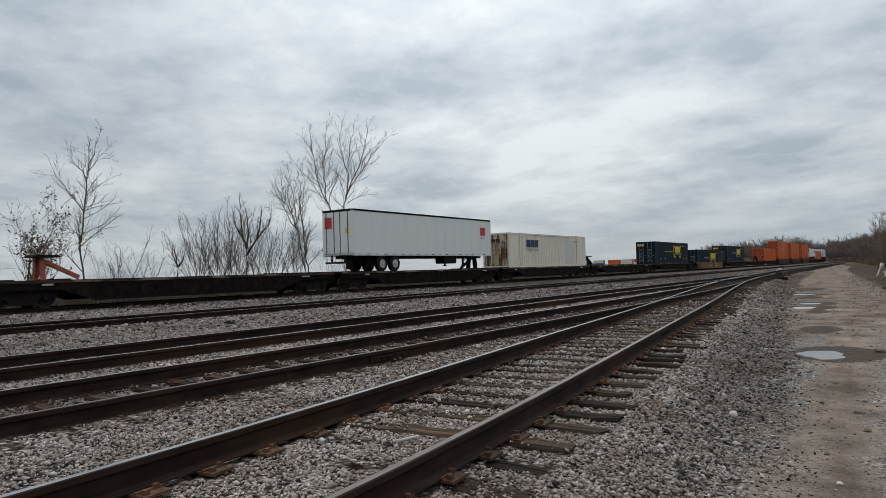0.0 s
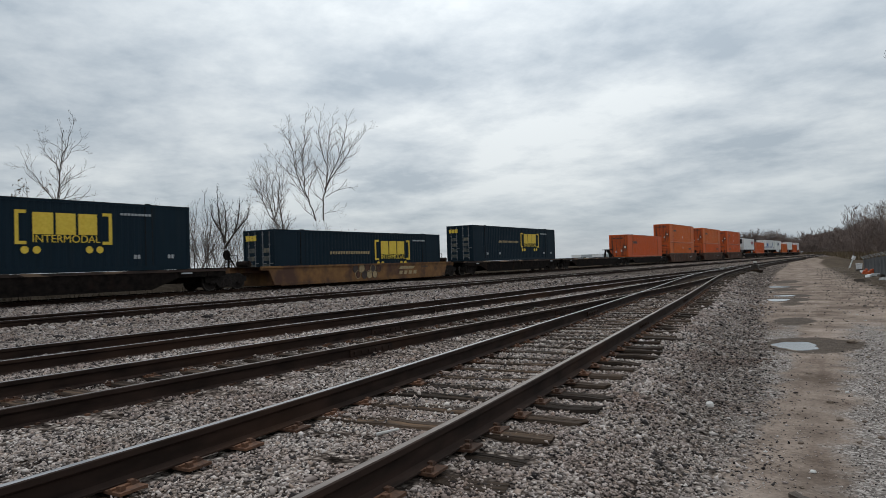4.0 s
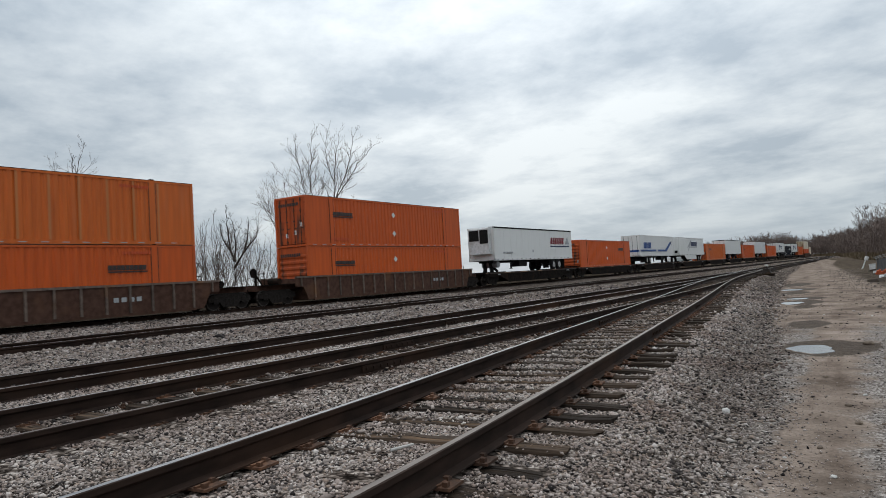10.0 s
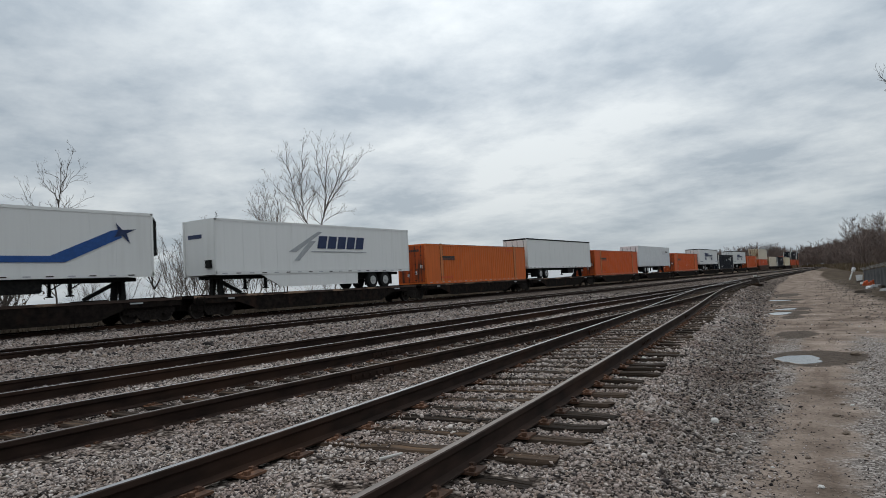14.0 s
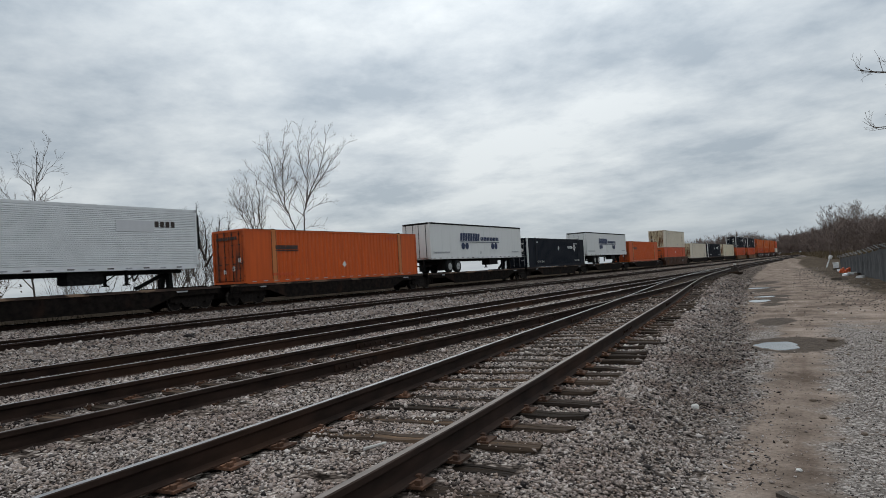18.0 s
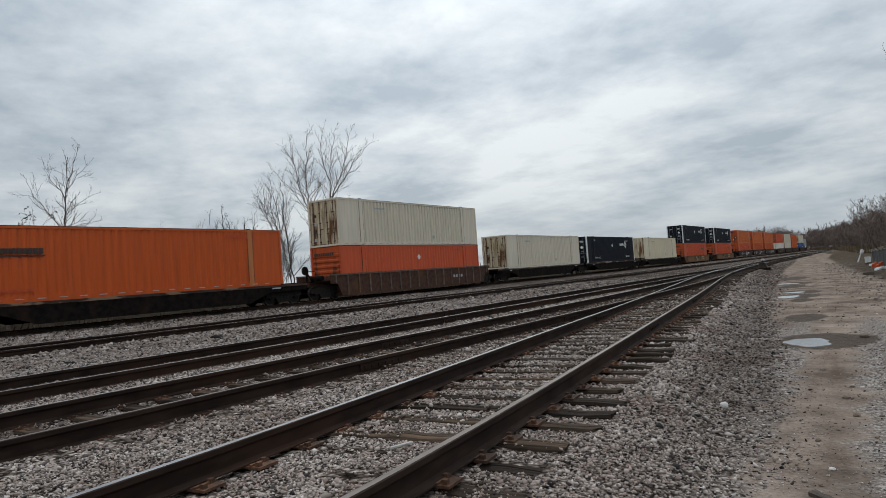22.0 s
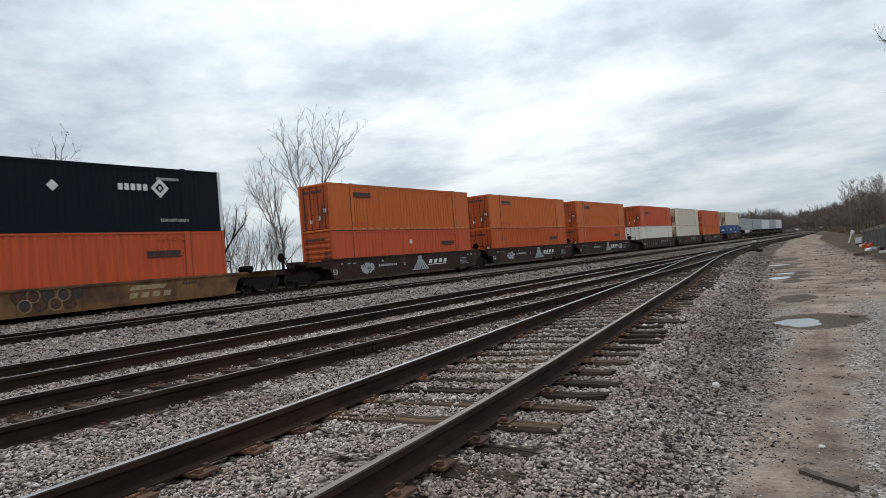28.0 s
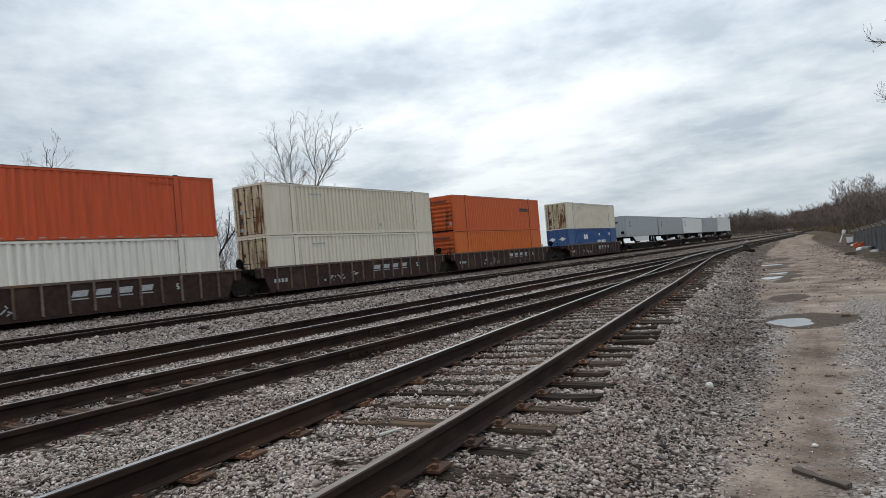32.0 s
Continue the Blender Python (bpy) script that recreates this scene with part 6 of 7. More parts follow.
def herd_marks(c, a, b, top, low):
    """White reporting marks, a pale emblem and scrawls on the dark sills."""
    x = 1.472
    rnd = random.Random(int(a * 10) + len(MOVERS))
    lettering(c, "53", DECAL_WHITE, a - 0.2, 0.56, 0.44, x=x)
    # spray paint
    n = 22
    k = 13.6 if c.matrix_basis.translation.y > 678 else 3.1
    part("scrawl", Shape().slab([(a + k + (0.72 + rnd.uniform(-0.14, 0.12)) * math.cos(6.2832 * i / n), 0.82 + (0.34 + rnd.uniform(-0.1, 0.07)) * math.sin(6.2832 * i / n)) for i in range(n)], "x", x, x + 0.006), DECAL_GREY, c, "pale spray paint scrawl")
    s = Shape()
    for i in range(7):
        y, z = a + k + rnd.uniform(-0.5, 0.5), 0.82 + rnd.uniform(-0.22, 0.22)
        s.bar((x + 0.008, y, z), (x + 0.008, y + rnd.uniform(-0.3, 0.3), z + rnd.uniform(-0.25, 0.25)), 0.045)
    part("scrawl", s, DECAL_BLACK, c)
    word(c, "number_mark", DECAL_GREY, a + 4.25, a + 6.3, 0.82, 0.98, 9, x=x)
    lettering(c, "C", DECAL_WHITE, a + 7.05, 0.78, 0.26, x=x)
    # emblem of rays, name bars and a line
    s = Shape()
    for i in range(6):
        k = -0.85 + 0.34 * i
        s.slab([(a + 9.0 + k, 0.42), (a + 9.0 + k + 0.22, 0.42), (a + 9.06 + 0.2 * k, 1.15), (a + 8.98 + 0.2 * k, 1.15)], "x", x, x + 0.01)
    s.box(x, x + 0.01, a + 8.8, a + 9.25, 1.18, 1.36).box(x, x + 0.0105, a + 8.0, a + 10.0, 0.36, 0.42)
    tagged(part("emblem", s, DECAL_GREY, c, "pale emblem of slanting rays"), kind="stuff")
    word(c, "name_mark", DECAL_WHITE, a + 10.1, a + 12.7, 0.76, 1.04, 4, x=x, slant=0.5, gap=0.42)
    part("name_line", Shape().box(x, x + 0.01, a + 10.0, a + 12.4, 0.64, 0.69), DECAL_WHITE, c)
    for k in (0.6, 1.2, 1.7, 4.6, b - a - 1.2, b - a - 0.7, b - a):
        part("small_mark", Shape().box(x, x + 0.01, a + k, a + k + rnd.uniform(0.12, 0.3), 1.14, 1.14 + rnd.uniform(0.05, 0.12)), DECAL_GREY, c)
    s = Shape()
    for i in range(5):
        s.box(x, x + 0.01, b - 2.3, b - 2.3 + rnd.uniform(0.7, 1.3), 0.5 + 0.11 * i, 0.53 + 0.11 * i)
    part("small_mark", s, DECAL_GREY, c)


def rib_marks(c, a, b, top, low):
    """White name bars between ribs, and scrawls, of the ribbed dark cars."""
    for i in range(4):
        part("name_mark", Shape().slab([(a + 9.0 + i * 1.0, 0.86), (a + 9.65 + i * 1.0, 0.86), (a + 9.75 + i * 1.0, 1.12), (a + 9.1 + i * 1.0, 1.12)], "x", 1.472, 1.484).box(1.472, 1.484, a + 9.0 + i, a + 9.7 + i, 0.74, 0.79), DECAL_GREY, c)
    lettering(c, "53", DECAL_WHITE, b - 2.9, 0.78, 0.4, x=1.478)
    word(c, "number_mark", DECAL_GREY, a + 0.2, a + 1.3, 0.62, 0.82, 4, x=1.472)
    s = Shape()
    rnd = random.Random(int(a * 10) + len(MOVERS))
    for i in range(14):
        y, z = a + 5.5 + rnd.uniform(-1.6, 1.6), 0.55 + rnd.uniform(-0.15, 0.2)
        s.bar((1.478, y, z), (1.478, y + rnd.uniform(-0.3, 0.3), z + rnd.uniform(-0.2, 0.2)), 0.05)
    part("scrawl", s, DECAL_GREY, c)


def road_wheel():
    s = Shape()
    s.tube((-0.26, 0, 0), (0.0, 0, 0), 0.5, 0.5, 20)
    s.tube((0.0, 0, 0), (0.03, 0, 0), 0.49, 0.42, 20)
    return s.mesh("tyre", TYRE)


def wheel_rim():
    s = Shape()
    s.tube((0.0, 0, 0), (0.035, 0, 0), 0.3, 0.28, 16)
    s.tube((0.035, 0, 0), (0.09, 0, 0), 0.1, 0.09, 10)
    for i in range(6):
        a = 6.2832 * i / 6
        s.tube((0.03, 0.19 * math.cos(a), 0.19 * math.sin(a)), (0.045, 0.19 * math.cos(a), 0.19 * math.sin(a)), 0.045, n=6)
    return s.mesh("rim", RIM)


ROAD_WHEEL, WHEEL_RIM = road_wheel(), wheel_rim()


def trailer(label, start, mt, doors_near=True, reefer=False, skirt=False, ribs=None, dark_trim=True, length=LEN, top=3.93, wheels=None, tank=True, dims=2.86):
    """A highway trailer on the deck: box, undercarriage, two axles, landing legs and the hitch it sits on."""
    t = rolling(thing("semi_trailer", label, "trailer", "trailers on the train"), start, 1.08)
    z0, z1 = top - dims, top
    part("body", Shape().box(-HALF + 0.02, HALF - 0.02, 0.05, length - 0.05, z0, z1 - 0.03), mt, t)
    for x in (-1, 1):
        if ribs:
            s = Shape()
            for i in range(30):
                z = z0 + 0.2 + i * (dims - 0.36) / 30
                s.slab([(x * (HALF - 0.02), z), (x * (HALF + 0.002), z + 0.012), (x * (HALF + 0.002), z + 0.062), (x * (HALF - 0.02), z + 0.074)], "y", 0.1, length - 0.1)
            part("side_ribs", s, mt, t)
        else:
            s = Shape()
            for i in range(13):
                y = 0.6 + i * (length - 1.2) / 13
                s.box(*sorted((x * (HALF - 0.02), x * (HALF - 0.014))), y, y + 0.03, z0 + 0.2, z1 - 0.16)
            part("panel_seams", s, mt, t)
        part("top_rail", Shape().box(*sorted((x * HALF, x * (HALF - 0.1))), 0, length, z1 - 0.12, z1), FRAME if dark_trim else mt, t)
        part("bottom_rail", Shape().box(*sorted((x * HALF, x * (HALF - 0.08))), 0, length, z0 - 0.04, z0 + 0.16), mt, t)
        for y in (0, length - 0.1):
            part("corner_post", Shape().box(*sorted((x * HALF, x * (HALF - 0.12))), y, y + 0.1, z0, z1), mt, t)
    s = Shape()
    for i in range(18):
        y = 0.4 + i * (length - 0.8) / 18
        s.box(HALF, HALF + 0.01, y, y + 0.3, z0 + 0.02, z0 + 0.07, i % 2)
    tagged(part("reflector_tape", s, (DECAL_GREY, DECAL_BLACK), t), kind="stuff")
    part("roof", Shape().slab([(-HALF + 0.1, z1 - 0.06), (HALF - 0.1, z1 - 0.06), (HALF - 0.25, z1 + 0.01), (-HALF + 0.25, z1 + 0.01)], "y", 0.05, length - 0.05), mt, t)
    part("chassis", Shape().box(-0.5, -0.38, 0.3, length - 0.4, z0 - 0.22, z0 - 0.04).box(0.38, 0.5, 0.3, length - 0.4, z0 - 0.22, z0 - 0.04), FRAME, t)
    flip = (lambda y: y) if doors_near else (lambda y: length - y)
    if doors_near:
        for x0, x1 in ((-HALF + 0.12, -0.01), (0.01, HALF - 0.12)):
            d = part("door", Shape().box(x0, x1, -0.02, 0.05, z0 + 0.12, z1 - 0.15), mt, t)
            for x in (x0 + 0.25, x1 - 0.25):
                part("lock_rod", Shape().tube((x, -0.045, z0 + 0.1), (x, -0.045, z1 - 0.12), 0.022, n=6), FRAME, d)
        part("rear_bumper", Shape().box(-1.1, 1.1, flip(0.05) - 0.05, flip(0.05) + 0.05, 0.55, 0.67).box(-0.6, -0.5, 0.0, 0.08, 0.6, z0).box(0.5, 0.6, 0.0, 0.08, 0.6, z0), FRAME, t)
        part("door_header", Shape().box(-HALF + 0.12, HALF - 0.12, -0.02, 0.06, z1 - 0.15, z1), FRAME if dark_trim else mt, t)
        part("cooling_unit", Shape().slab([(length - 0.02, z0 + 0.85), (length + 0.36, z0 + 0.95), (length + 0.36, z1 - 0.35), (length + 0.22, z1 - 0.12), (length - 0.02, z1 - 0.12)], "x", -1.0, 1.0), FRAME, t, "black cooling unit on the nose")
    elif reefer:
        u = part("cooling_unit", Shape().box(-1.0, 1.0, -0.42, 0.03, z0 + 0.55, z1 - 0.15).slab([(-0.42, z1 - 0.15), (0.03, z1 - 0.15), (0.03, z1 - 0.03), (-0.3, z1 - 0.03)], "x", -1.0, 1.0), PLASTIC_WHITE, t, "white cooling unit")
        part("grille", Shape().box(0.15, 0.95, -0.45, -0.42, z0 + 1.45, z1 - 0.25), FRAME, u, "black grille")
        part("grille", Shape().box(-0.9, 0.05, -0.45, -0.42, z0 + 1.7, z1 - 0.25), FRAME, u, "black grille")
        part("fuel_tank", Shape().tube((-0.6, 1.2, z0 - 0.35), (0.9, 1.2, z0 - 0.35), 0.3, n=14), GALV, t)
    else:
        part("nose_mark", Shape().box(-0.9, 0.2, 0.03, 0.05, z1 - 0.95, z1 - 0.75), DECAL_DARK, t)
        part("nose_box", Shape().box(0.55, 0.95, -0.07, 0.05, z0 + 0.35, z0 + 0.75), FRAME, t)
    # axles
    for y in (wheels or (2.78, 4.09)):
        for x in (-1, 1):
            w = part("wheel", ROAD_WHEEL, None, t, at=pose(x * (HALF - 0.04), flip(y), 0.5, 0, 0, 0 if x > 0 else 180))
            part("rim", WHEEL_RIM, None, w, "pale wheel rim")
        part("axle", Shape().tube((-1.1, flip(y), 0.5), (1.1, flip(y), 0.5), 0.07, n=8), FRAME, t)
    part("suspension", Shape().box(-0.7, 0.7, *sorted((flip(2.0), flip(4.9))), z0 - 0.45, z0 - 0.2), FRAME, t)
    for x in (-1.2, 0.55):
        part("mud_flap", Shape().box(x, x + 0.65, flip(2.0) - 0.01, flip(2.0) + 0.01, 0.2, z0 - 0.1), FRAME, t)
    # landing legs and hitch
    y = flip(length - 3.6)
    for x in (-0.85, 0.85):
        part("landing_leg", Shape().box(x - 0.06, x + 0.06, y - 0.06, y + 0.06, 0.32, z0).box(x - 0.12, x + 0.12, y - 0.12, y + 0.12, 0.28, 0.34).bar((x, y, z0 - 0.5), (x, y + 0.7, z0 - 0.08), 0.05), FRAME, t)
    y = flip(length - 1.0)
    part("hitch_stand", Shape().slab([(-0.5, 0.0), (-0.2, 0.0), (-0.1, z0 - 0.1), (-0.4, z0 - 0.1)], "y", y - 0.1, y + 0.1).slab([(0.2, 0.0), (0.5, 0.0), (0.4, z0 - 0.1), (0.1, z0 - 0.1)], "y", y - 0.1, y + 0.1)
         .bar((0, y, z0 - 0.2), (0, flip(length - 2.6), 0.1), 0.16).box(-0.5, 0.5, y - 0.5, y + 0.5, z0 - 0.16, z0 - 0.05), FRAME, t)
    if tank:
        k = flip(length - 5.6)
        part("tool_box", Shape().slab([(k - 0.8, z0 - 0.55), (k - 0.7, z0 - 0.62), (k + 0.7, z0 - 0.62), (k + 0.8, z0 - 0.55), (k + 0.8, z0 - 0.05), (k - 0.8, z0 - 0.05)], "x", 0.25, 1.05), FRAME, t)
    if skirt:
        part("side_skirt", Shape().slab([(4.4, z0 - 0.75), (10.9, z0 - 0.75), (10.9, z0 - 0.02), (2.9, z0 - 0.02)], "x", HALF - 0.06, HALF - 0.03), WHITE, t)
    return t


def shipper_marks(t, z):
    """Dark blue name bars, lines and four roundels."""
    word(t, "name_mark", DECAL_DARK, 4.6, 8.0, z + 1.53, z + 2.18, 8, x=HALF, slant=0.2, gap=0.2)
    word(t, "name_mark", DECAL_DARK, 8.2, 11.7, z + 1.57, z + 1.88, 12, x=HALF, gap=0.3)
    sign(t, "name_line", DECAL_DARK, 4.55, 11.75, z + 1.41, z + 1.46)
    for y in (5.08, 5.72, 10.43, 11.06):
        disc(t, DECAL_DARK, y, z + 1.09, 0.29)
    word(t, "web_mark", DECAL_GREY, 0.4, 2.9, z + 0.49, z + 0.63, 15, x=HALF)
    lettering(t, "53", DECAL_GREY, 7.95, z + 0.42, 0.34)
    word(t, "number_mark", DECAL_GREY, 14.4, 15.8, z + 0.52, z + 0.64, 8, x=HALF)


def build_loads():
    Z1, Z0, ZU = 1.15, 0.3, 3.275
    zt = 3.93 - 2.86
    # white trailer and the white container ahead of the first gap
    t = trailer("white box trailer with rear doors on a flat car", 30.25, WHITE)
    part("badge", Shape().box(HALF, HALF + 0.012, 14.9, 15.6, zt + 1.55, zt + 2.2), DECAL_RED, t, "red square badge")
    word(t, "badge_mark", DECAL_GREY, 14.95, 15.5, zt + 1.3, zt + 1.42, 4)
    part("door_badge", Shape().box(-1.05, -0.45, -0.05, -0.035, zt + 1.7, zt + 2.4), DECAL_RED, t)
    part("door_note", Shape().box(0.72, 0.98, -0.05, -0.035, zt + 1.35, zt + 1.7), DECAL_YELLOW, t)
    c = container("off-white corrugated container with rusty doors on a flat car", 49.7, Z1, CREAM, end_rust=RUST_CREAM)
    word(c, "emblem_mark", DECAL_DARK, 3.2, 5.6, 1.75, 2.4, 3, slant=0.1, gap=0.12)
    word(c, "emblem_mark", DECAL_GREY, 3.4, 5.6, 1.45, 1.6, 9)
    word(c, "emblem_mark", DECAL_BLACK, -0.9, 0.5, 2.2, 2.45, 3, gap=0.15, end_face=True)
    part("patch", Shape().box(HALF - 0.022, HALF - 0.006, 11.5, 13.2, 0.2, 2.55), PATCH, c, "smooth pale grey repair panel")
    word(c, "number_mark", DECAL_GREY, 13.4, 14.6, 2.35, 2.47, 9)
    # three dark blue-green containers, the middle one low in a yellow well car
    for start, z, lab in ((89.8, Z1, "dark blue-green container with yellow emblem on a flat car"), (111.7, 0.24, "dark blue-green container sunk in a yellow well car"), (133.2, Z1, "dark blue-green container with yellow emblem on a flat car")):
        c = container(lab, start, z, TEAL, rail=False, ribs=(0.3, 0.02, 1.5))
        blue_badge(c, 8.7)
        word(c, "slogan_mark", DECAL_TAN, 4.4, 8.2, 1.54, 1.72, 16, slant=0.2)
    # orange single, then three orange stacks
    orange_marks(container("orange corrugated container with doors on a flat car", 173.7, Z1, ORANGE), 1, True)
    for start, up, lo, tape, mark in ((195.25, ORANGE_PALE, ORANGE_PALE, 1, 1), (219.35, ORANGE_PALE, ORANGE, 0, 1), (243.3, ORANGE, ORANGE, 2, 1)):
        c = container("orange container stacked on another in a well car", start, ZU, up)
        orange_marks(c, mark, True, tape=tape)
        for i in range(12 if start == 219.35 else 0):
            part("side_post", Shape().box(HALF - 0.03, HALF - 0.008, 1.4 + 1.2 * i, 1.5 + 1.2 * i, 0.18, HIGH - 0.12), ORANGE_WORN, c)
        orange_marks(container("orange container in the well of a brown well car", start, Z0, lo, doors=False, rail=False), 0 if tape < 2 else 1, True, tape=1 if tape else 0, doors=False)
    # refrigerated trailer, orange, blue-striped trailer
    t = trailer("white refrigerated trailer with its cooling unit showing", 265.1, WHITE, doors_near=False, reefer=True, wheels=(3.4, 4.7))
    word(t, "name_mark", DECAL_MAROON, 11.25, 14.5, zt + 1.42, zt + 2.08, 7, slant=0.25, gap=0.3)
    sign(t, "name_line", DECAL_DARK, 11.2, 15.8, zt + 1.16, zt + 1.27)
    part("ship_emblem", Shape().slab([(14.75, zt + 1.42), (15.85, zt + 1.42), (15.65, zt + 1.67), (15.45, zt + 2.2), (15.15, zt + 1.95), (14.95, zt + 1.65)], "x", HALF, HALF + 0.012), DECAL_GREY, t)
    word(t, "number_mark", DECAL_GREY, 1.5, 3.3, zt + 0.55, zt + 0.7, 12)
    diamond(t, DECAL_GREY, 7.3, zt + 0.75, 0.16)
    orange_marks(container("orange container with a ribbed end wall on a flat car", 283.8, Z1, ORANGE, doors=False), 0, True, tape=2, doors=False)
    t = trailer("white trailer with a blue stripe and rear doors", 304.7, WHITE, dark_trim=False)
    word(t, "name_mark", DECAL_BLUE, 1.5, 4.9, zt + 1.04, zt + 1.88, 6, slant=0.2, gap=0.2)
    s = Shape().box(HALF, HALF + 0.012, 0.1, 11.4, zt + 0.62, zt + 0.88)
    s.slab([(11.4, zt + 0.62), (12.5, zt + 0.62), (15.0, zt + 1.72), (14.8, zt + 2.05), (14.5, zt + 2.0), (11.9, zt + 0.88), (11.4, zt + 0.88)], "x", HALF, HALF + 0.012)
    part("stripe", s, DECAL_BLUE, t, "blue stripe that rises to an arrow")
    part("arrow_tip", Shape().slab([(14.6, zt + 1.7), (15.0, zt + 1.8), (15.35, zt + 1.45), (15.2, zt + 1.9), (15.65, zt + 2.1), (15.0, zt + 2.05), (14.7, zt + 2.35), (14.8, zt + 2.0)], "x", HALF + 0.013, HALF + 0.02), DECAL_DARK, t)
    word(t, "name_mark", DECAL_BLUE, -1.05, 0.9, zt + 1.0, zt + 1.4, 6, end_face=True, gap=0.2)
    part("door_stripe", Shape().box(-1.15, 1.15, -0.05, -0.035, zt + 0.6, zt + 0.86), DECAL_BLUE, t)
    diamond(t, DECAL_WHITE, 7.4, zt + 0.75, 0.24, x=HALF + 0.013)
    diamond(t, DECAL_WHITE, 7.8, zt + 0.75, 0.24, x=HALF + 0.014)
    # plain-nosed trailer with a skirt
    t = trailer("white trailer seen from its nose, with a white side skirt", 324.6, WHITE, doors_near=False, skirt=True, dark_trim=False)
    word(t, "name_mark", DECAL_DARK, 7.3, 11.6, zt + 1.42, zt + 2.17, 5, slant=0.25, gap=0.16)
    sign(t, "name_line", DECAL_GREY, 6.8, 11.8, zt + 1.2, zt + 1.26)
    part("emblem", Shape().slab([(5.0, zt + 1.2), (5.6, zt + 1.2), (7.8, zt + 2.42), (7.4, zt + 2.42)], "x", HALF, HALF + 0.012).slab([(5.4, zt + 0.7), (5.8, zt + 0.7), (7.2, zt + 1.85), (6.7, zt + 1.85)], "x", HALF, HALF + 0.012), DECAL_GREY, t, "grey and tan swoosh")
    orange_marks(container("orange container with closed doors on a flat car", 343.2, Z1, ORANGE_PALE, worn=ORANGE_WORN), 1, True)
    trailer("plain white trailer with rear doors on a flat car", 360.3, WHITE)
    orange_marks(container("orange container with worn lift posts on a flat car", 378.2, Z1, ORANGE, worn=ORANGE_WORN), 1, True)
    t = trailer("silver trailer with horizontal ribs on a flat car", 395.5, SILVER, ribs=True, dark_trim=False, top=3.86)
    word(t, "name_mark", DECAL_BLACK, 14.15, 15.3, zt + 1.87, zt + 2.15, 4, x=HALF + 0.004, gap=0.3)
    sign(t, "name_panel", PATCH, 12.2, 14.1, zt + 1.65, zt + 2.15, x=HALF + 0.003)
    orange_marks(container("orange container with pale streaks and a placard", 415.0, Z1, ORANGE, worn=ORANGE_WORN), 1, True, tape=1)
    shipper_marks(trailer("white trailer with dark blue lettering and roundels", 433.5, WHITE, top=4.0), zt)
    navy_marks(container("dark navy container with white corner posts on a flat car", 451.5, Z1, NAVY, post=WHITE, ribs=(0.3, 0.02, 1.2), rail=False))
    shipper_marks(trailer("white trailer with dark blue lettering and roundels", 469.0, WHITE, top=4.0), zt)
    orange_marks(container("orange container with worn lift posts on a flat car", 487.0, Z1, ORANGE, worn=ORANGE_WORN), 1, True)
    tan_marks(container("tan ribbed container stacked on an orange one", 508.3, ZU, TAN, end_rust=RUST_TAN))
    orange_marks(container("orange container with ribbed end in a well car", 508.3, Z0, ORANGE_RED, doors=False, rail=False, ribs=(0.34, 0.02, 1.9)), 1, False, tape=1, doors=False)
    tan_marks(container("tan ribbed container with stained doors on a flat car", 529.9, Z1, TAN, end_rust=RUST_TAN))
    navy_marks(container("dark navy container with white corner posts on a flat car", 548.75, Z1, NAVY, post=WHITE, ribs=(0.3, 0.02, 1.2), rail=False))
    tan_marks(container("cream ribbed container with a stained end on a flat car", 570.1, Z1, CREAM_YELLOW, doors=False, plain_end=True, end_rust=RUST_TAN))
    for start in (591.6, 615.8):
        navy_marks(container("dark navy container with white corner posts on an orange one", start, ZU + 0.08, NAVY, post=WHITE, ribs=(0.3, 0.02, 1.2), rail=False))
        orange_marks(container("red-orange container in a rusty yellow well car", start, Z0 + 0.08, ORANGE_RED, doors=False, rail=False), 0, True, tape=0, doors=False)
    for start, lo, tape in ((640.3, ORANGE_RED, 1), (660.4, ORANGE, 1), (680.4, ORANGE, 0)):
        orange_marks(container("orange container stacked on another in a dark well car", start, ZU, ORANGE_PALE), 1, 2)
        orange_marks(container("orange container in the well of a dark brown car", start, Z0, lo, doors=start != 640.3, rail=False, worn=ORANGE_WORN if start > 670 else None), 0, True, tape=tape, doors=start != 640.3)
    orange_marks(container("red-orange container stacked on a white one", 704.35, ZU, ORANGE_RED), 1, True)
    tan_marks(container("white ribbed container in the well of a ribbed car", 704.35, Z0, IVORY, rail=False))
    tan_marks(container("tan container with rust-marked doors stacked on another", 724.2, ZU, TAN, end_rust=RUST_TAN, rail=False))
    tan_marks(container("cream ribbed container in the well of a ribbed car", 724.2, Z0, CREAM, end_rust=RUST_TAN, rail=False))
    orange_marks(container("orange container with louvred end stacked on another", 744.0, ZU, ORANGE, doors=False, rail=False, ribs=(0.3, 0.012, 1.9)), 0, True, doors=False)
    orange_marks(container("orange container in the well of a ribbed car", 744.0, Z0, ORANGE_PALE, doors=False, rail=False), 0, False, doors=False)
    tan_marks(container("tan container with stained doors stacked on a blue one", 767.9, ZU, TAN, end_rust=RUST_TAN, rail=False))
    c = container("mid-blue container with white marks in a well car", 767.9, Z0, BLUE, rail=False)
    for y in (5.0, 5.7):
        disc(c, DECAL_WHITE, y, 2.0, 0.3)
    word(c, "name_mark", DECAL_WHITE, 9.2, 12.2, 1.25, 1.55, 6, slant=0.2)
    for y in (9.8, 13.5):
        part("patch", Shape().box(HALF, HALF + 0.012, y, y + 0.4, 2.1, 2.4), DECAL_WHITE, c)
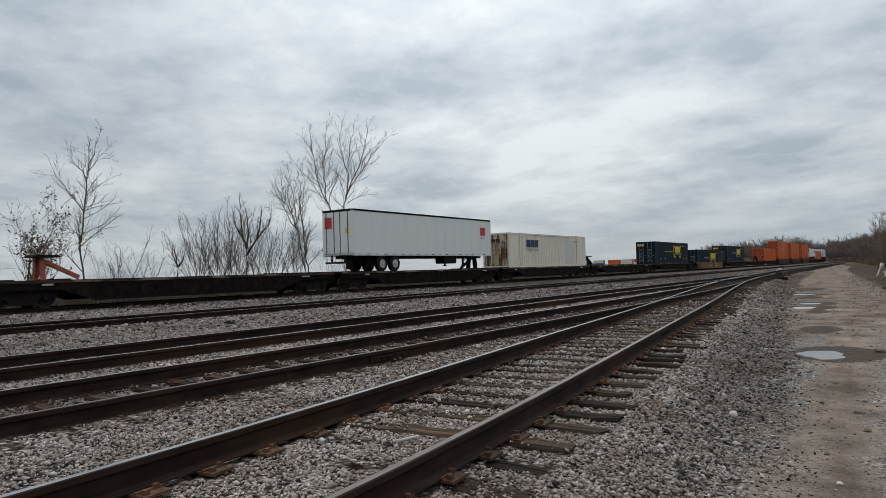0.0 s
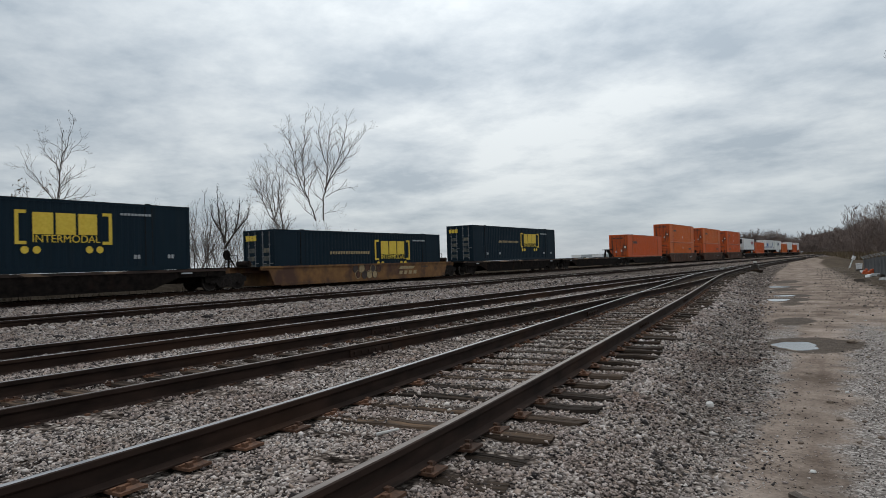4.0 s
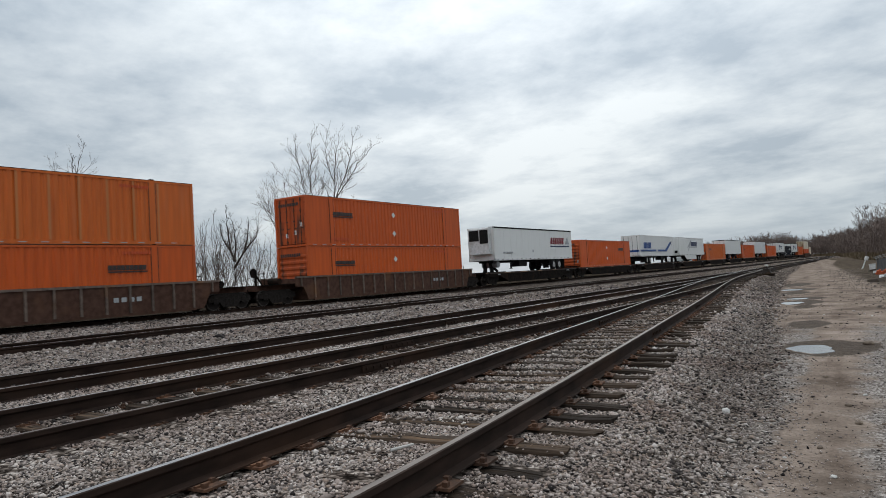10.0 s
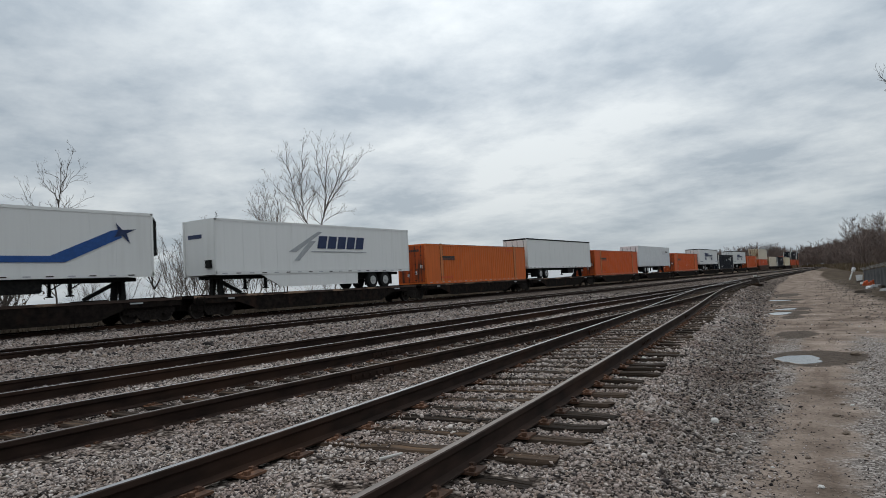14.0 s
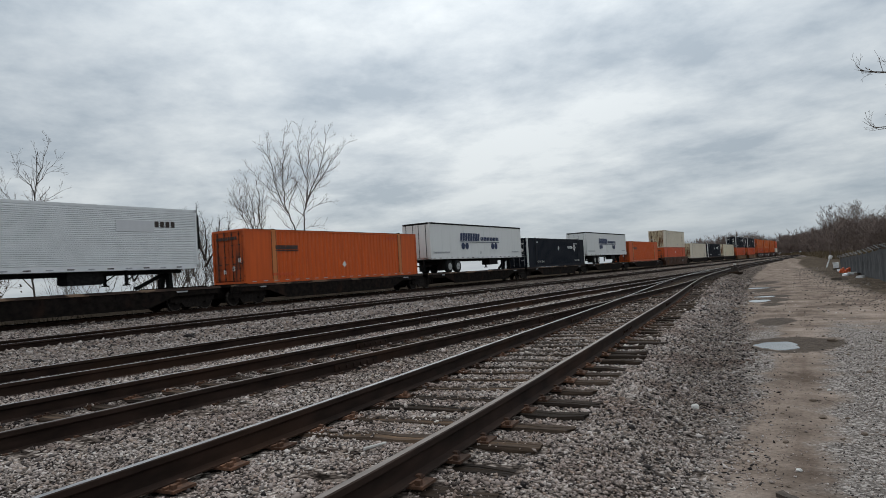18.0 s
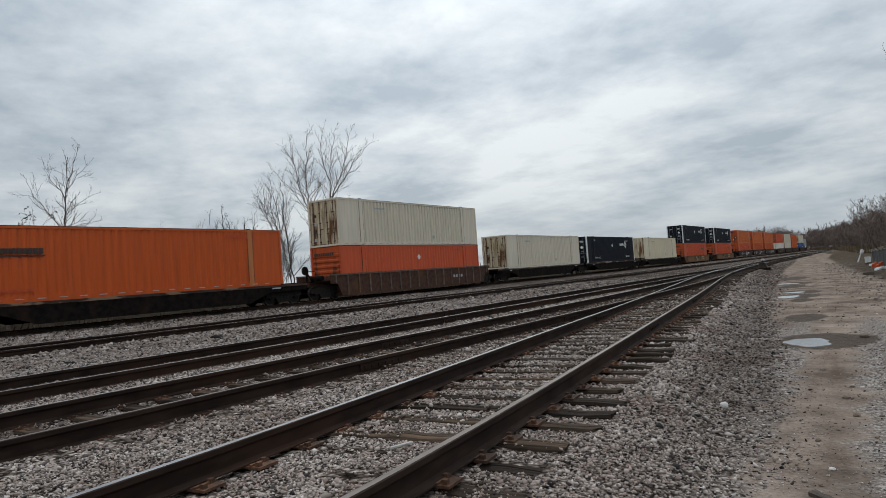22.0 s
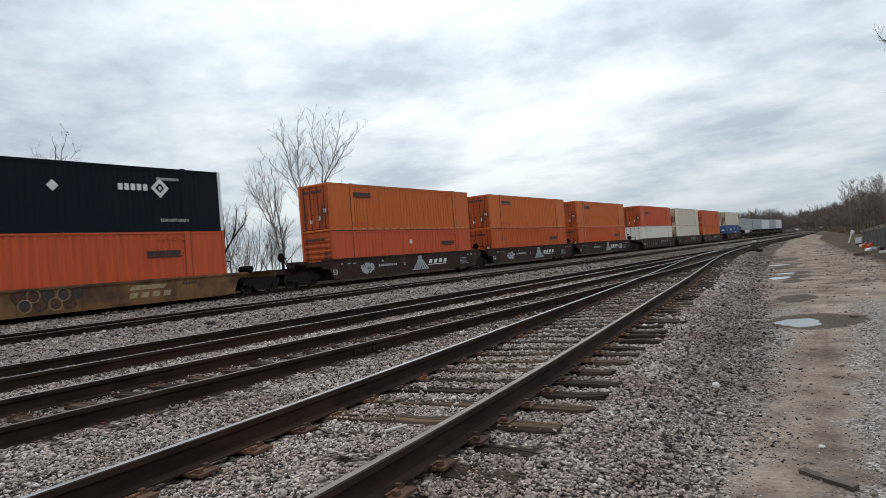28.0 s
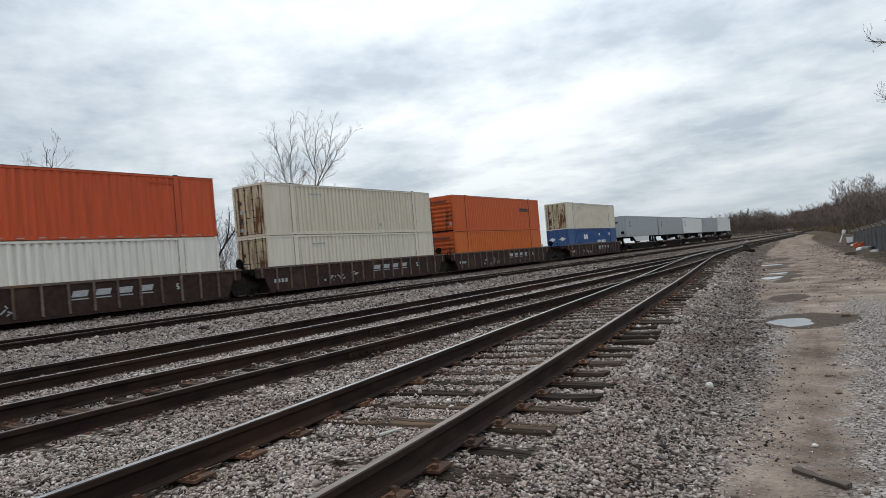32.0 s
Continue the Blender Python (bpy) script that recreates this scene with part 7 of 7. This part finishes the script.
    for x in (-0.65, 0.55):
        part("door_badge", Shape().slab([(x - 0.4, 1.9), (x, 1.68), (x + 0.4, 1.9), (x, 2.12)], "y", 0.005, 0.017), DECAL_WHITE, c)
    for start, mt, lab in ((789.0, GREY, "grey trailer with a white side skirt, nose first"), (806.0, GREY, "pale grey trailer on a flat car"), (822.4, WHITE, "white trailer near the train's end"),
                           (839.0, GREY, "grey trailer near the train's end"), (855.0, WHITE, "white trailer at the train's end")):
        t = trailer(lab, start, mt, doors_near=False, skirt=start == 789.0, dark_trim=start == 822.4, top=3.83, length=16.3)
        part("vent_slots", Shape().box(HALF, HALF + 0.012, 1.6, 2.0, zt + 1.2, zt + 1.5).box(HALF, HALF + 0.012, 1.6, 2.0, zt + 1.7, zt + 2.0), DECAL_BLACK, t)


def build_cars():
    """The cars below, from the gaps between the loads."""
    flat_label = "black flat car with deep side sills"
    spec = [("flat", 10.0, 28.9), ("flat", 28.9, 48.2), ("flat", 48.2, 67.5), ("flat", 67.5, 88.6), ("flat", 88.6, 108.7), ("yellow", 108.7, 131.2, 111.7), ("flat", 131.2, 151.2), ("flat", 151.2, 172.4), ("flat", 172.4, 192.2),
            ("brown", 192.2, 215.6, 195.25), ("brown", 215.6, 239.6, 219.35), ("brown", 239.6, 263.0, 243.3), ("flat", 263.0, 282.7), ("flat", 282.7, 302.6), ("flat", 302.6, 322.9), ("flat", 322.9, 342.1),
            ("flat", 342.1, 360.0), ("flat", 360.0, 377.4), ("flat", 377.4, 395.3), ("flat", 395.3, 413.6), ("flat", 413.6, 432.5), ("flat", 432.5, 450.8), ("flat", 450.8, 468.5), ("flat", 468.5, 486.2), ("flat", 486.2, 505.6),
            ("brown", 505.6, 527.6, 508.3), ("flat", 527.6, 547.7), ("flat", 547.7, 567.8), ("flat", 567.8, 588.6), ("yellow", 588.6, 612.0, 591.6), ("yellow", 612.0, 636.4, 615.8),
            ("herd", 636.4, 658.5, 640.3), ("herd", 658.5, 678.6, 660.4), ("herd", 678.6, 700.6, 680.4), ("rib", 700.6, 722.4, 704.35), ("rib", 722.4, 742.2, 724.2), ("rib", 742.2, 764.2, 744.0), ("rib", 764.2, 787.0, 767.9),
            ("flat", 787.0, 805.5), ("flat", 805.5, 821.9), ("flat", 821.9, 838.6), ("flat", 838.6, 854.6), ("flat", 854.6, 873.4)]
    shared = {108.7, 342.1, 360.0, 377.4, 395.3, 432.5, 450.8, 468.5, 486.2, 547.7, 658.5, 678.6, 722.4, 742.2, 805.5, 838.6}
    looks = {"brown": (CAR_BROWN, "brown ribbed well car", 1.42, True, 0.2, brown_marks), "yellow": (CAR_YELLOW, "rusty yellow well car", 1.05, False, 0.12, yellow_marks),
             "herd": (CAR_MAROON, "dark brown smooth-sided well car with white scrawls", 1.42, False, 0.28, herd_marks), "rib": (CAR_MAROON, "dark brown ribbed well car with pale scrawls", 1.42, True, 0.15, rib_marks)}
    for row in spec:
        kind, a, b = row[:3]
        first, last = a not in shared, b not in shared
        if kind == "flat":
            hs = {10.0: ((3.0, RED_HITCH, "faded red hitch"),), 67.5: ((1.8, CAR_BLACK, ""),), 151.2: ((18.1, CAR_BLACK, ""),)}.get(a, ())
            empty = a in (10.0, 67.5, 151.2)
            flat_car(a + 0.05, b - 0.05, ("empty " if empty else "") + flat_label, first, last, hs)
        else:
            mt, lab, top, ribbed, low, marks = looks[kind]
            well_car(a + 0.05, b - 0.05, row[3] - 0.15, row[3] + LEN + 0.15, mt, lab, first, last, top, ribbed, low, marks)


def motions():
    """The whole train rolls towards the camera and past it."""
    for ob, start, z in MOVERS:
        rows = []
        for i in range(17):
            s = start - travelled(2.0 * i)
            x, y, _ = line_at(s)
            rows.append((2.0 * i, pose(x, y, z, 0, 0, line_at(s + 8.2)[2])))
        walk(ob, rows)


build_ground()
build_puddles()
build_loads()
build_cars()
build_left_trees()
build_woods()
build_weeds()
build_roadside()
build_tracks()
build_stones()
motions()
